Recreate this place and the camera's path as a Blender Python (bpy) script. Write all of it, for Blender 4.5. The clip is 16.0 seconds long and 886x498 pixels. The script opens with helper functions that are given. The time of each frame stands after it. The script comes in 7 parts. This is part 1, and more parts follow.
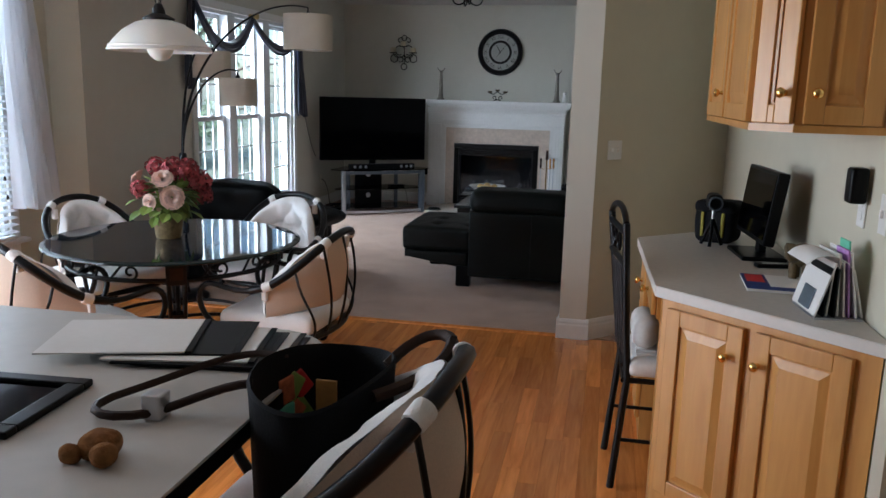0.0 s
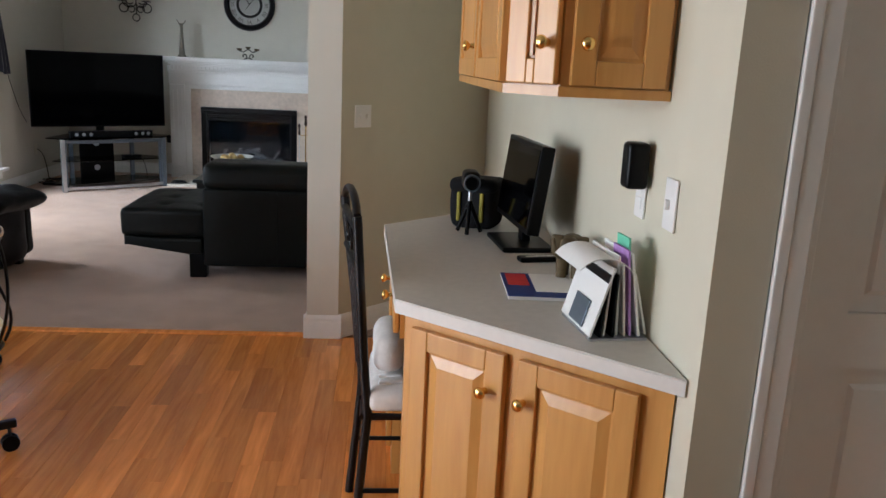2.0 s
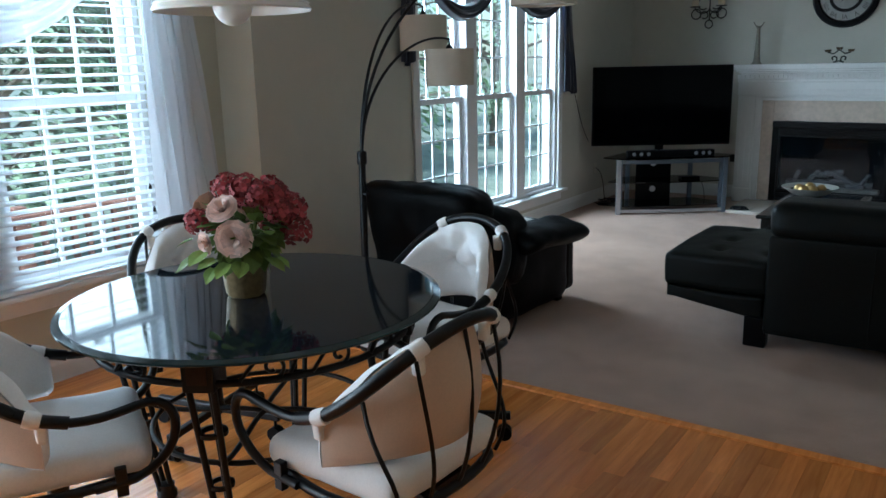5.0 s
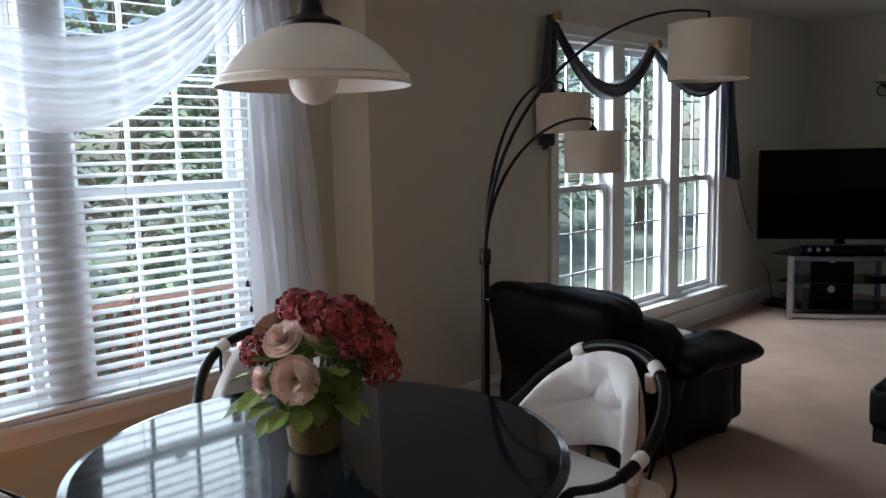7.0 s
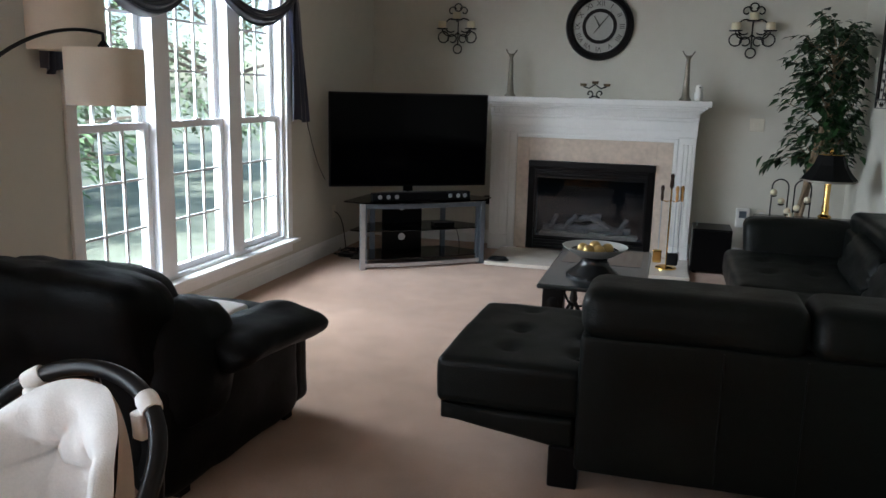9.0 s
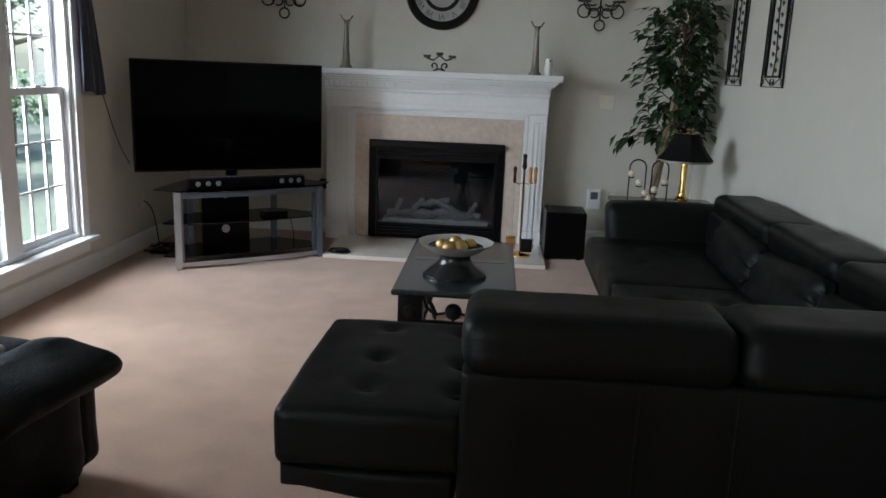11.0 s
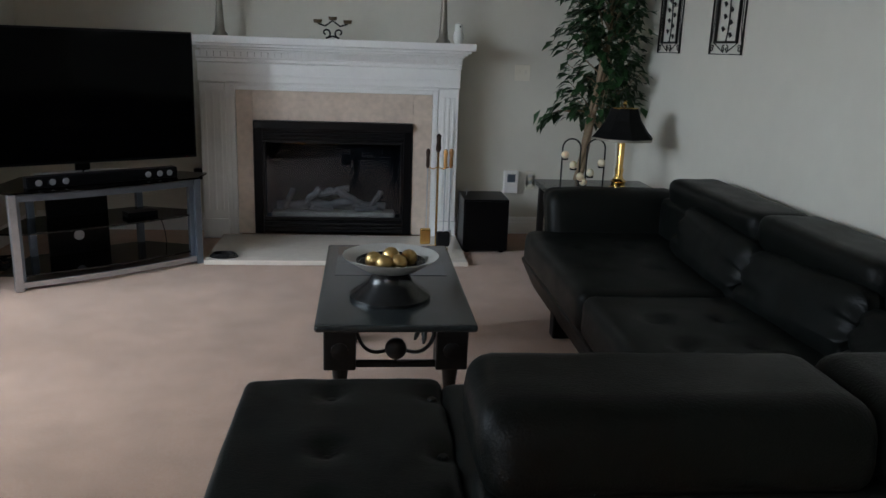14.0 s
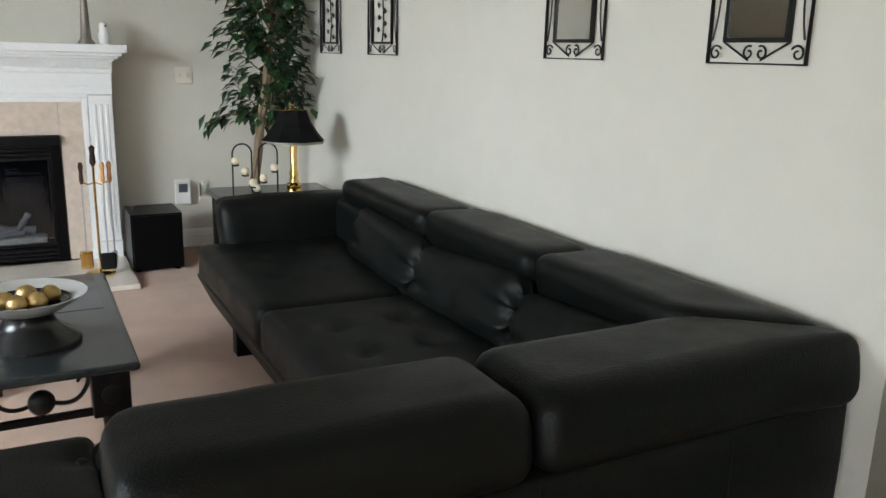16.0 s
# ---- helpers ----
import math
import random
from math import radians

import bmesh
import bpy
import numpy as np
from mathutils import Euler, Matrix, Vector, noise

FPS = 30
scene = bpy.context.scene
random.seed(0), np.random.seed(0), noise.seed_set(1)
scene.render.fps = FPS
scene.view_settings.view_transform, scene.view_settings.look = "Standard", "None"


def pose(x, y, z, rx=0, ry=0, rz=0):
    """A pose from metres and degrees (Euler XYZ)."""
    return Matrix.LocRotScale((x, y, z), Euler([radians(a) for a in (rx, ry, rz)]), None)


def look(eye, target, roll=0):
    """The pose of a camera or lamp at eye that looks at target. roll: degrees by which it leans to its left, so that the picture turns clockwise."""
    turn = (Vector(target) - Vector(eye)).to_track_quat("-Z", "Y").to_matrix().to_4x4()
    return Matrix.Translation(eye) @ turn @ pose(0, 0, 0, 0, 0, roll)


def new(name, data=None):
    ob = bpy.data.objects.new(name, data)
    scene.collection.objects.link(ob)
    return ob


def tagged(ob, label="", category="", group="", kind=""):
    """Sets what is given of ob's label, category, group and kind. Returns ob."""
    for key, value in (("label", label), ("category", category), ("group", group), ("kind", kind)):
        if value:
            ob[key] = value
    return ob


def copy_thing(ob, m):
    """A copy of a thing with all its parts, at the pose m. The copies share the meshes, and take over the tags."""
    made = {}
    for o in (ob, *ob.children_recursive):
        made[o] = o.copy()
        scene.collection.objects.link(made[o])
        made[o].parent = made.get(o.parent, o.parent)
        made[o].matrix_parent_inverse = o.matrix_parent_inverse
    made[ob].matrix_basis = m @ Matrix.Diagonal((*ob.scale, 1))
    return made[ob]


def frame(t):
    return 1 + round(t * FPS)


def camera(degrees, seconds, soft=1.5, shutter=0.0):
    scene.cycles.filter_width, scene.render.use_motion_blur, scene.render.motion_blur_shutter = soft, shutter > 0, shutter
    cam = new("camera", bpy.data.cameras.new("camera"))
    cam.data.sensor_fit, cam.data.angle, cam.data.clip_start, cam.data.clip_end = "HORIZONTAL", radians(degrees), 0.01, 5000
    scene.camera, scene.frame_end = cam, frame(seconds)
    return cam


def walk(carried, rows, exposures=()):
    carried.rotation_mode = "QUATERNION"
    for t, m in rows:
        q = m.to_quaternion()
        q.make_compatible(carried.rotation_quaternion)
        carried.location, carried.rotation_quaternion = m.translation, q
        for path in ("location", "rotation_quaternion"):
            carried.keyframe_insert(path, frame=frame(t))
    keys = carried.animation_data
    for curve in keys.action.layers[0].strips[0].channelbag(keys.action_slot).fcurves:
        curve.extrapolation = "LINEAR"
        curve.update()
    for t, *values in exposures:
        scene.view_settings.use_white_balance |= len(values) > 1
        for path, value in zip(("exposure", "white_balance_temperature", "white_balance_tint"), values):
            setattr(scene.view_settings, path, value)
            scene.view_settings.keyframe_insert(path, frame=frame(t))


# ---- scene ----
cam = camera(58.5, 16.0)

PATH = [
    (0, (0.362, -0.413, 1.486), (-0.028, 1.509, 1.097), 1.5),
    (0.5, (0.345, -0.221, 1.49), (0.311, 1.733, 1.064), 2.4),
    (1, (0.4, -0.056, 1.47), (0.574, 1.888, 1.031), 2.2),
    (1.5, (0.503, 0.156, 1.468), (0.663, 2.099, 1.023), 2.3),
    (2, (0.513, 0.353, 1.455), (0.672, 2.294, 0.998), 2.7),
    (2.5, (0.478, 0.592, 1.454), (0.637, 2.532, 0.996), 2.9),
    (3, (0.466, 0.784, 1.436), (0.251, 2.713, 0.954), 1.5),
    (3.5, (0.459, 0.996, 1.439), (-0.123, 2.84, 0.925), 1.2),
    (4, (0.352, 1.185, 1.439), (-0.396, 2.967, 0.921), 0.8),
    (4.5, (0.292, 1.319, 1.462), (-0.641, 3.013, 0.952), -0.4),
    (6.8, (-0.114, 1.892, 1.48), (-1.56, 3.251, 1.229), -1.4),
    (7, (-0.144, 1.985, 1.487), (-1.549, 3.384, 1.231), -1.3),
    (7.5, (-0.201, 2.157, 1.458), (-1.489, 3.663, 1.192), -0.7),
    (8, (-0.309, 2.357, 1.454), (-1.21, 4.12, 1.171), 0.6),
    (8.5, (-0.348, 2.56, 1.432), (-1.015, 4.413, 1.084), 0.6),
    (9, (-0.382, 2.8, 1.426), (-0.919, 4.686, 1.033), 1.4),
    (9.5, (-0.472, 3.0, 1.411), (-0.75, 4.94, 1.012), 2.7),
    (9.7, (-0.497, 3.1, 1.402), (-0.649, 5.056, 1.011), 3.0),
    (11.8, (-0.65, 3.687, 1.387), (-0.744, 5.63, 0.925), 1.6),
    (12, (-0.677, 3.767, 1.377), (-0.68, 5.714, 0.916), 1.9),
    (12.5, (-0.695, 3.937, 1.343), (-0.708, 5.88, 0.87), 1.2),
    (13, (-0.701, 4.113, 1.344), (-0.84, 6.048, 0.855), 0.5),
    (13.5, (-0.775, 4.172, 1.369), (-0.867, 6.107, 0.872), 0.9),
    (14, (-0.847, 4.282, 1.361), (-0.646, 6.209, 0.867), 2.0),
    (14.5, (-0.78, 4.354, 1.359), (-0.255, 6.218, 0.857), 1.1),
    (15, (-0.722, 4.401, 1.356), (0.118, 6.143, 0.844), 1.7),
    (15.5, (-0.7, 4.4, 1.363), (0.259, 6.078, 0.849), 2.2),
    (16, (-0.713, 4.384, 1.379), (0.203, 6.097, 0.904), 1.6),
]
EXPOSURES = [(0, 0.52, 5500, 10), (0.5, 0.92, 5900, 10), (1.0, 1.12, 6000, 10), (2, 1.0, 5700, 10), (2.5, 0.95, 5450, 10), (3.5, 0.82, 5250, 5), (4.5, 0.58, 5000, -2), (7, 0.0, 5800, 10), (8, 0.28, 5900, 10), (8.5, 0.6, 5900, 10), (9, 0.75, 5900, 10), (9.5, 0.75, 5800, 10), (12, 0.6, 5900, 10), (13, 0.6, 5800, 10), (13.5, 0.44, 5850, 10), (14.0, 0.44, 5850, 10), (14.5, 0.75, 5900, 10), (15, 1.3, 6150, 10), (15.5, 1.6, 6200, 10), (16, 1.58, 6200, 10)]
walk(cam, [(t, look(eye, target, roll)) for t, eye, target, roll in PATH], EXPOSURES)

# ---- world, sun and window light ----
world = bpy.data.worlds.new("sky")
scene.world = world
world.use_nodes = True
wn = world.node_tree
sky = wn.nodes.new("ShaderNodeTexSky")
sky.sky_type = "NISHITA"
sky.sun_disc = False
sky.sun_elevation, sky.sun_rotation = radians(51), radians(173)
wn.nodes["Background"].inputs["Strength"].default_value = 0.15
wn.links.new(sky.outputs["Color"], wn.nodes["Background"].inputs["Color"])
sun = new("sun", bpy.data.lights.new("sun", "SUN"))
sun.data.energy, sun.data.angle, sun.data.color = 5.0, radians(4), (1, 0.97, 0.93)
sun.matrix_world = look((0, 0, 0), (-0.08, 0.62, -0.78))


def window_lamp(name, eye, target, w, h, watts, color=(0.90, 0.96, 1.0)):
    lamp = new(name, bpy.data.lights.new(name, "AREA"))
    lamp.data.shape, lamp.data.size, lamp.data.size_y = "RECTANGLE", w, h
    lamp.data.energy, lamp.data.color = watts, color
    lamp.matrix_world = look(eye, target)
    return lamp


window_lamp("living_window_light", (-4.5, 6.6, 2.25), (-1.9, 8.6, 0.4), 2.8, 2.2, 365)
window_lamp("nook_window_light", (-3.65, 3.1, 1.4), (0, 3.1, 0.7), 1.7, 1.8, 60)
# extra lamp at an invented opening, brightens the kitchen side
window_lamp("added_kitchen_light", (-3.75, 0.95, 1.1), (0, 2.9, 0.9), 1.7, 2.0, 80, (1.0, 0.98, 0.95))

# ---- materials ----


def material(name, color, rough=0.5, metal=0.0, spec=0.5, var=0.0, scale=6.0, fine=60.0, bump=0.0, bscale=80.0, rvar=0.0, island=0.0, sheen=0.0, stretch=None, transmission=0.0, per_object=0.0, subsurface=0.0):
    """A surface with colour variation at two scales, relief and uneven gloss."""
    m = bpy.data.materials.new(name)
    m.use_nodes = True
    nt = m.node_tree
    n, l = nt.nodes, nt.links
    p = n["Principled BSDF"]
    p.inputs["Base Color"].default_value = (*color, 1)
    p.inputs["Roughness"].default_value = rough
    p.inputs["Metallic"].default_value = metal
    p.inputs["Specular IOR Level"].default_value = spec
    p.inputs["Sheen Weight"].default_value = sheen
    p.inputs["Transmission Weight"].default_value = transmission
    if subsurface:
        p.inputs["Subsurface Weight"].default_value = subsurface
        p.inputs["Subsurface Radius"].default_value = (0.02, 0.015, 0.01)
    tc = n.new("ShaderNodeTexCoord")
    vec = tc.outputs["Object"]
    if stretch:
        mp = n.new("ShaderNodeMapping")
        mp.inputs["Scale"].default_value = stretch
        l.new(vec, mp.inputs["Vector"])
        vec = mp.outputs["Vector"]

    def tex(s, detail=4.0):
        t = n.new("ShaderNodeTexNoise")
        t.inputs["Scale"].default_value = s
        t.inputs["Detail"].default_value = detail
        l.new(vec, t.inputs["Vector"])
        return t.outputs["Fac"]

    if var or island or per_object:
        hsv = n.new("ShaderNodeHueSaturation")
        hsv.inputs["Color"].default_value = (*color, 1)
        add = None
        if var:
            a, b = tex(scale), tex(fine)
            mx = n.new("ShaderNodeMath")
            mx.operation = "ADD"
            l.new(a, mx.inputs[0])
            l.new(b, mx.inputs[1])
            mr = n.new("ShaderNodeMapRange")
            mr.inputs["From Min"].default_value, mr.inputs["From Max"].default_value = 0.6, 1.4
            mr.inputs["To Min"].default_value, mr.inputs["To Max"].default_value = 1 - var, 1 + var
            l.new(mx.outputs[0], mr.inputs["Value"])
            add = mr.outputs["Result"]
        for amount, node, out in ((island, "ShaderNodeNewGeometry", "Random Per Island"), (per_object, "ShaderNodeObjectInfo", "Random")):
            if amount:
                g = n.new(node)
                mr = n.new("ShaderNodeMapRange")
                mr.inputs["To Min"].default_value, mr.inputs["To Max"].default_value = 1 - amount, 1 + amount
                l.new(g.outputs[out], mr.inputs["Value"])
                if add is None:
                    add = mr.outputs["Result"]
                else:
                    mm = n.new("ShaderNodeMath")
                    mm.operation = "MULTIPLY"
                    l.new(add, mm.inputs[0])
                    l.new(mr.outputs["Result"], mm.inputs[1])
                    add = mm.outputs[0]
        l.new(add, hsv.inputs["Value"])
        l.new(hsv.outputs["Color"], p.inputs["Base Color"])
    if rvar:
        mr = n.new("ShaderNodeMapRange")
        mr.inputs["To Min"].default_value, mr.inputs["To Max"].default_value = max(0.02, rough - rvar), min(1, rough + rvar)
        l.new(tex(scale * 2), mr.inputs["Value"])
        l.new(mr.outputs["Result"], p.inputs["Roughness"])
    if bump:
        b = n.new("ShaderNodeBump")
        b.inputs["Strength"].default_value = bump
        b.inputs["Distance"].default_value = 0.004
        l.new(tex(bscale, 3.0), b.inputs["Height"])
        l.new(b.outputs["Normal"], p.inputs["Normal"])
    return m


def wood(name, dark, light, rough, grain=(14, 1.1, 14), per_object=0.18, bump=0.08, coat=0.0, island=False):
    """Boards with a grain that runs along one axis."""
    m = bpy.data.materials.new(name)
    m.use_nodes = True
    nt = m.node_tree
    n, l = nt.nodes, nt.links
    p = n["Principled BSDF"]
    tc = n.new("ShaderNodeTexCoord")
    info = n.new("ShaderNodeObjectInfo")
    pick = info.outputs["Random"]
    if island:
        pick = n.new("ShaderNodeNewGeometry").outputs["Random Per Island"]
    off = n.new("ShaderNodeVectorMath")
    off.operation = "ADD"
    cx = n.new("ShaderNodeCombineXYZ")
    ml = n.new("ShaderNodeMath")
    ml.operation = "MULTIPLY"
    ml.inputs[1].default_value = 37.0
    l.new(pick, ml.inputs[0])
    l.new(ml.outputs[0], cx.inputs["X"])
    l.new(ml.outputs[0], cx.inputs["Z"])
    mp = n.new("ShaderNodeMapping")
    mp.inputs["Scale"].default_value = grain
    l.new(tc.outputs["Object"], mp.inputs["Vector"])
    l.new(mp.outputs["Vector"], off.inputs[0])
    l.new(cx.outputs["Vector"], off.inputs[1])
    t1 = n.new("ShaderNodeTexNoise")
    t1.inputs["Scale"].default_value, t1.inputs["Detail"].default_value, t1.inputs["Distortion"].default_value = 1.6, 6.0, 0.8
    l.new(off.outputs["Vector"], t1.inputs["Vector"])
    t2 = n.new("ShaderNodeTexNoise")
    t2.inputs["Scale"].default_value, t2.inputs["Detail"].default_value = 7.0, 3.0
    l.new(off.outputs["Vector"], t2.inputs["Vector"])
    sm = n.new("ShaderNodeMath")
    sm.operation = "MULTIPLY_ADD"
    sm.inputs[1].default_value = 0.35
    l.new(t2.outputs["Fac"], sm.inputs[0])
    l.new(t1.outputs["Fac"], sm.inputs[2])
    ramp = n.new("ShaderNodeValToRGB")
    ramp.color_ramp.elements[0].position, ramp.color_ramp.elements[0].color = 0.34, (*dark, 1)
    ramp.color_ramp.elements[1].position, ramp.color_ramp.elements[1].color = 0.98, (*light, 1)
    l.new(sm.outputs[0], ramp.inputs["Fac"])
    hsv = n.new("ShaderNodeHueSaturation")
    mr = n.new("ShaderNodeMapRange")
    mr.inputs["To Min"].default_value, mr.inputs["To Max"].default_value = 1 - per_object, 1 + per_object
    l.new(pick, mr.inputs["Value"])
    l.new(mr.outputs["Result"], hsv.inputs["Value"])
    l.new(ramp.outputs["Color"], hsv.inputs["Color"])
    l.new(hsv.outputs["Color"], p.inputs["Base Color"])
    p.inputs["Roughness"].default_value = rough
    p.inputs["Coat Weight"].default_value = coat
    p.inputs["Coat Roughness"].default_value = 0.2
    b = n.new("ShaderNodeBump")
    b.inputs["Strength"].default_value, b.inputs["Distance"].default_value = bump, 0.002
    l.new(sm.outputs[0], b.inputs["Height"])
    l.new(b.outputs["Normal"], p.inputs["Normal"])
    return m


def glass(name, tint=(1, 1, 1), rough=0.0, sheen=0.04):
    """A thin pane: mostly clear, with a mirror sheen."""
    m = bpy.data.materials.new(name)
    m.use_nodes = True
    nt = m.node_tree
    n, l = nt.nodes, nt.links
    n.remove(n["Principled BSDF"])
    tr, gl, mix, fr = n.new("ShaderNodeBsdfTransparent"), n.new("ShaderNodeBsdfGlossy"), n.new("ShaderNodeMixShader"), n.new("ShaderNodeLayerWeight")
    tr.inputs["Color"].default_value = (*tint, 1)
    gl.inputs["Roughness"].default_value = rough
    fr.inputs["Blend"].default_value = 0.5
    power, lift = n.new("ShaderNodeMath"), n.new("ShaderNodeMath")
    power.operation, lift.operation = "POWER", "MULTIPLY_ADD"
    power.inputs[1].default_value, lift.inputs[1].default_value, lift.inputs[2].default_value = 5.0, 0.95 - sheen, sheen
    l.new(fr.outputs["Facing"], power.inputs[0])
    l.new(power.outputs[0], lift.inputs[0])
    l.new(lift.outputs[0], mix.inputs["Fac"])
    l.new(tr.outputs["BSDF"], mix.inputs[1])
    l.new(gl.outputs["BSDF"], mix.inputs[2])
    l.new(mix.outputs["Shader"], n["Material Output"].inputs["Surface"])
    return m


def sheer(name, color, clear=0.35):
    m = bpy.data.materials.new(name)
    m.use_nodes = True
    nt = m.node_tree
    n, l = nt.nodes, nt.links
    n.remove(n["Principled BSDF"])
    tr, df, tl = n.new("ShaderNodeBsdfTransparent"), n.new("ShaderNodeBsdfDiffuse"), n.new("ShaderNodeBsdfTranslucent")
    m1, m2 = n.new("ShaderNodeMixShader"), n.new("ShaderNodeMixShader")
    df.inputs["Color"].default_value = (*color, 1)
    tl.inputs["Color"].default_value = (*color, 1)
    m1.inputs["Fac"].default_value, m2.inputs["Fac"].default_value = 0.5, clear
    l.new(df.outputs["BSDF"], m1.inputs[1])
    l.new(tl.outputs["BSDF"], m1.inputs[2])
    l.new(m1.outputs["Shader"], m2.inputs[1])
    l.new(tr.outputs["BSDF"], m2.inputs[2])
    l.new(m2.outputs["Shader"], n["Material Output"].inputs["Surface"])
    return m


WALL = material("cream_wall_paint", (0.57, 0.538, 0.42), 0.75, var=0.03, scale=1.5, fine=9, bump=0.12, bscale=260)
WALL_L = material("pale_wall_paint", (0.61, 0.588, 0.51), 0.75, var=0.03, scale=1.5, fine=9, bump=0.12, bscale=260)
WHITE = material("white_paint", (0.80, 0.80, 0.78), 0.38, var=0.03, scale=3, fine=30, bump=0.03, bscale=90)
VINYL = material("white_window_vinyl", (0.82, 0.83, 0.84), 0.35, var=0.02, scale=4)
DOORPAINT = material("white_door_paint", (0.76, 0.75, 0.73), 0.42, var=0.03, scale=3, fine=30, bump=0.05, bscale=120)
CEIL = material("ceiling_paint", (0.63, 0.62, 0.59), 0.9, var=0.03, bump=0.2, bscale=140)
CARPET = material("beige_carpet", (0.40, 0.258, 0.18), 1.0, spec=0.1, var=0.22, scale=4.5, fine=120, bump=1.0, bscale=300, sheen=0.25)
OAK = wood("oak_plank", (0.50, 0.148, 0.022), (0.87, 0.342, 0.078), 0.27, per_object=0.25, coat=0.22)
OAK_STRIPS = wood("oak_strips", (0.50, 0.148, 0.022), (0.87, 0.342, 0.078), 0.27, per_object=0.25, coat=0.22, island=True)
OAKJOINT = material("floor_joint", (0.20, 0.07, 0.018), 0.8)
MAPLE = wood("maple_cabinet", (0.44, 0.19, 0.040), (0.63, 0.33, 0.092), 0.34, grain=(9, 9, 0.9), per_object=0.08, bump=0.03, coat=0.15)
MAPLE_IN = material("maple_shadow_gap", (0.16, 0.07, 0.02), 0.6)
LAMINATE = material("speckled_laminate", (0.54, 0.51, 0.46), 0.42, var=0.10, scale=40, fine=500, rvar=0.08)
ISLAND_TOP = material("grey_laminate", (0.54, 0.52, 0.48), 0.38, var=0.07, scale=30, fine=500, rvar=0.08)
LAM_EDGE = material("laminate_edge", (0.66, 0.63, 0.58), 0.4, var=0.04, scale=20)
LEATHER = material("black_leather", (0.0036, 0.0046, 0.004), 0.43, spec=0.16, var=0.25, scale=5, fine=40, bump=0.35, bscale=190, rvar=0.12)
LEATHER2 = material("black_recliner_leather", (0.0018, 0.002, 0.0022), 0.5, spec=0.09, var=0.25, scale=5, fine=40, bump=0.4, bscale=150, rvar=0.12)
BLACK = material("black_iron", (0.004, 0.004, 0.005), 0.32, spec=0.3, var=0.2, scale=30, rvar=0.1)
IRON = material("dark_wrought_iron", (0.008, 0.007, 0.0065), 0.45, metal=0.1, spec=0.3, var=0.3, scale=40, bump=0.2, bscale=120)
PLASTIC = material("black_plastic", (0.0025, 0.0025, 0.003), 0.35, spec=0.14, var=0.1, scale=30)
SCREEN = material("television_screen", (0.0008, 0.0008, 0.001), 0.08, spec=0.07)
CLOTH = material("off_white_cotton", (0.90, 0.89, 0.87), 0.95, spec=0.1, var=0.06, scale=9, fine=160, bump=0.35, bscale=300, sheen=0.2)
CLOTH_BACK = material("peach_cotton_backing", (0.68, 0.55, 0.44), 0.95, spec=0.1, var=0.06, scale=9, fine=160, bump=0.3, bscale=300)
SHADE = material("tan_linen_shade", (0.70, 0.63, 0.52), 0.95, spec=0.1, var=0.05, scale=12, fine=220, bump=0.3, bscale=500, subsurface=0.0)
SHADE_IN = material("white_shade_lining", (0.8, 0.78, 0.74), 0.9)
GLASSTOP = material("black_speckled_tabletop", (0.008, 0.012, 0.018), 0.05, spec=0.4, var=0.55, scale=60, fine=900)
GLASS_EDGE = material("bevelled_glass_edge", (0.016, 0.028, 0.028), 0.12, spec=0.35)
FROST = material("frosted_white_glass", (0.80, 0.78, 0.72), 0.3, spec=0.5, subsurface=0.3, var=0.02)
BRASS = material("polished_brass", (0.80, 0.52, 0.17), 0.2, metal=1.0, rvar=0.06)
GOLD = material("old_gold", (0.50, 0.35, 0.14), 0.38, metal=0.9, var=0.3, scale=20, bump=0.2)
CHROME = material("brushed_silver", (0.52, 0.54, 0.57), 0.33, metal=0.9, var=0.08, scale=20)
STEELBLUE = material("grey_blue_metal", (0.16, 0.19, 0.23), 0.35, metal=0.7, var=0.1)
MARBLE = material("cream_marble", (0.62, 0.52, 0.43), 0.22, var=0.16, scale=7, fine=26, rvar=0.05)
HEARTH = material("pale_marble_hearth", (0.66, 0.60, 0.52), 0.2, var=0.08, scale=5, fine=22)
LOG = material("ceramic_log", (0.20, 0.155, 0.125), 0.9, var=0.4, scale=9, fine=60, bump=0.8, bscale=40)
EMBER = material("sandy_ember_bed", (0.42, 0.31, 0.22), 1.0, var=0.3, scale=20, bump=0.8, bscale=60)
SMOKE = glass("smoked_glass", (0.10, 0.11, 0.12), 0.02)
FIREGLASS = glass("fireplace_glass", (0.66, 0.76, 0.86), 0.0, 0.045)
PANE = glass("window_pane", (0.97, 0.99, 0.98))
SHEER = sheer("white_sheer", (0.88, 0.88, 0.90), 0.25)
SLAT = sheer("white_blind_slat", (0.86, 0.87, 0.88), 0.0)
NAVY = material("navy_satin", (0.012, 0.016, 0.040), 0.38, spec=0.5, sheen=0.4, var=0.3, scale=8, bump=0.15, bscale=60)
LEAF = material("ficus_leaf", (0.022, 0.056, 0.018), 0.36, island=0.55, var=0.15, scale=20)
BARK = material("ficus_bark", (0.23, 0.17, 0.11), 0.9, var=0.3, scale=15, fine=90, bump=0.8, bscale=60)
GREENLEAF = material("silk_leaf", (0.17, 0.25, 0.05), 0.6, island=0.55, var=0.2, scale=20)
PINK = material("pale_pink_petal", (0.86, 0.65, 0.57), 0.8, island=0.22, var=0.1, scale=30, subsurface=0.1)
RED = material("dusky_red_petal", (0.33, 0.055, 0.062), 0.8, island=0.5, var=0.15, scale=30)
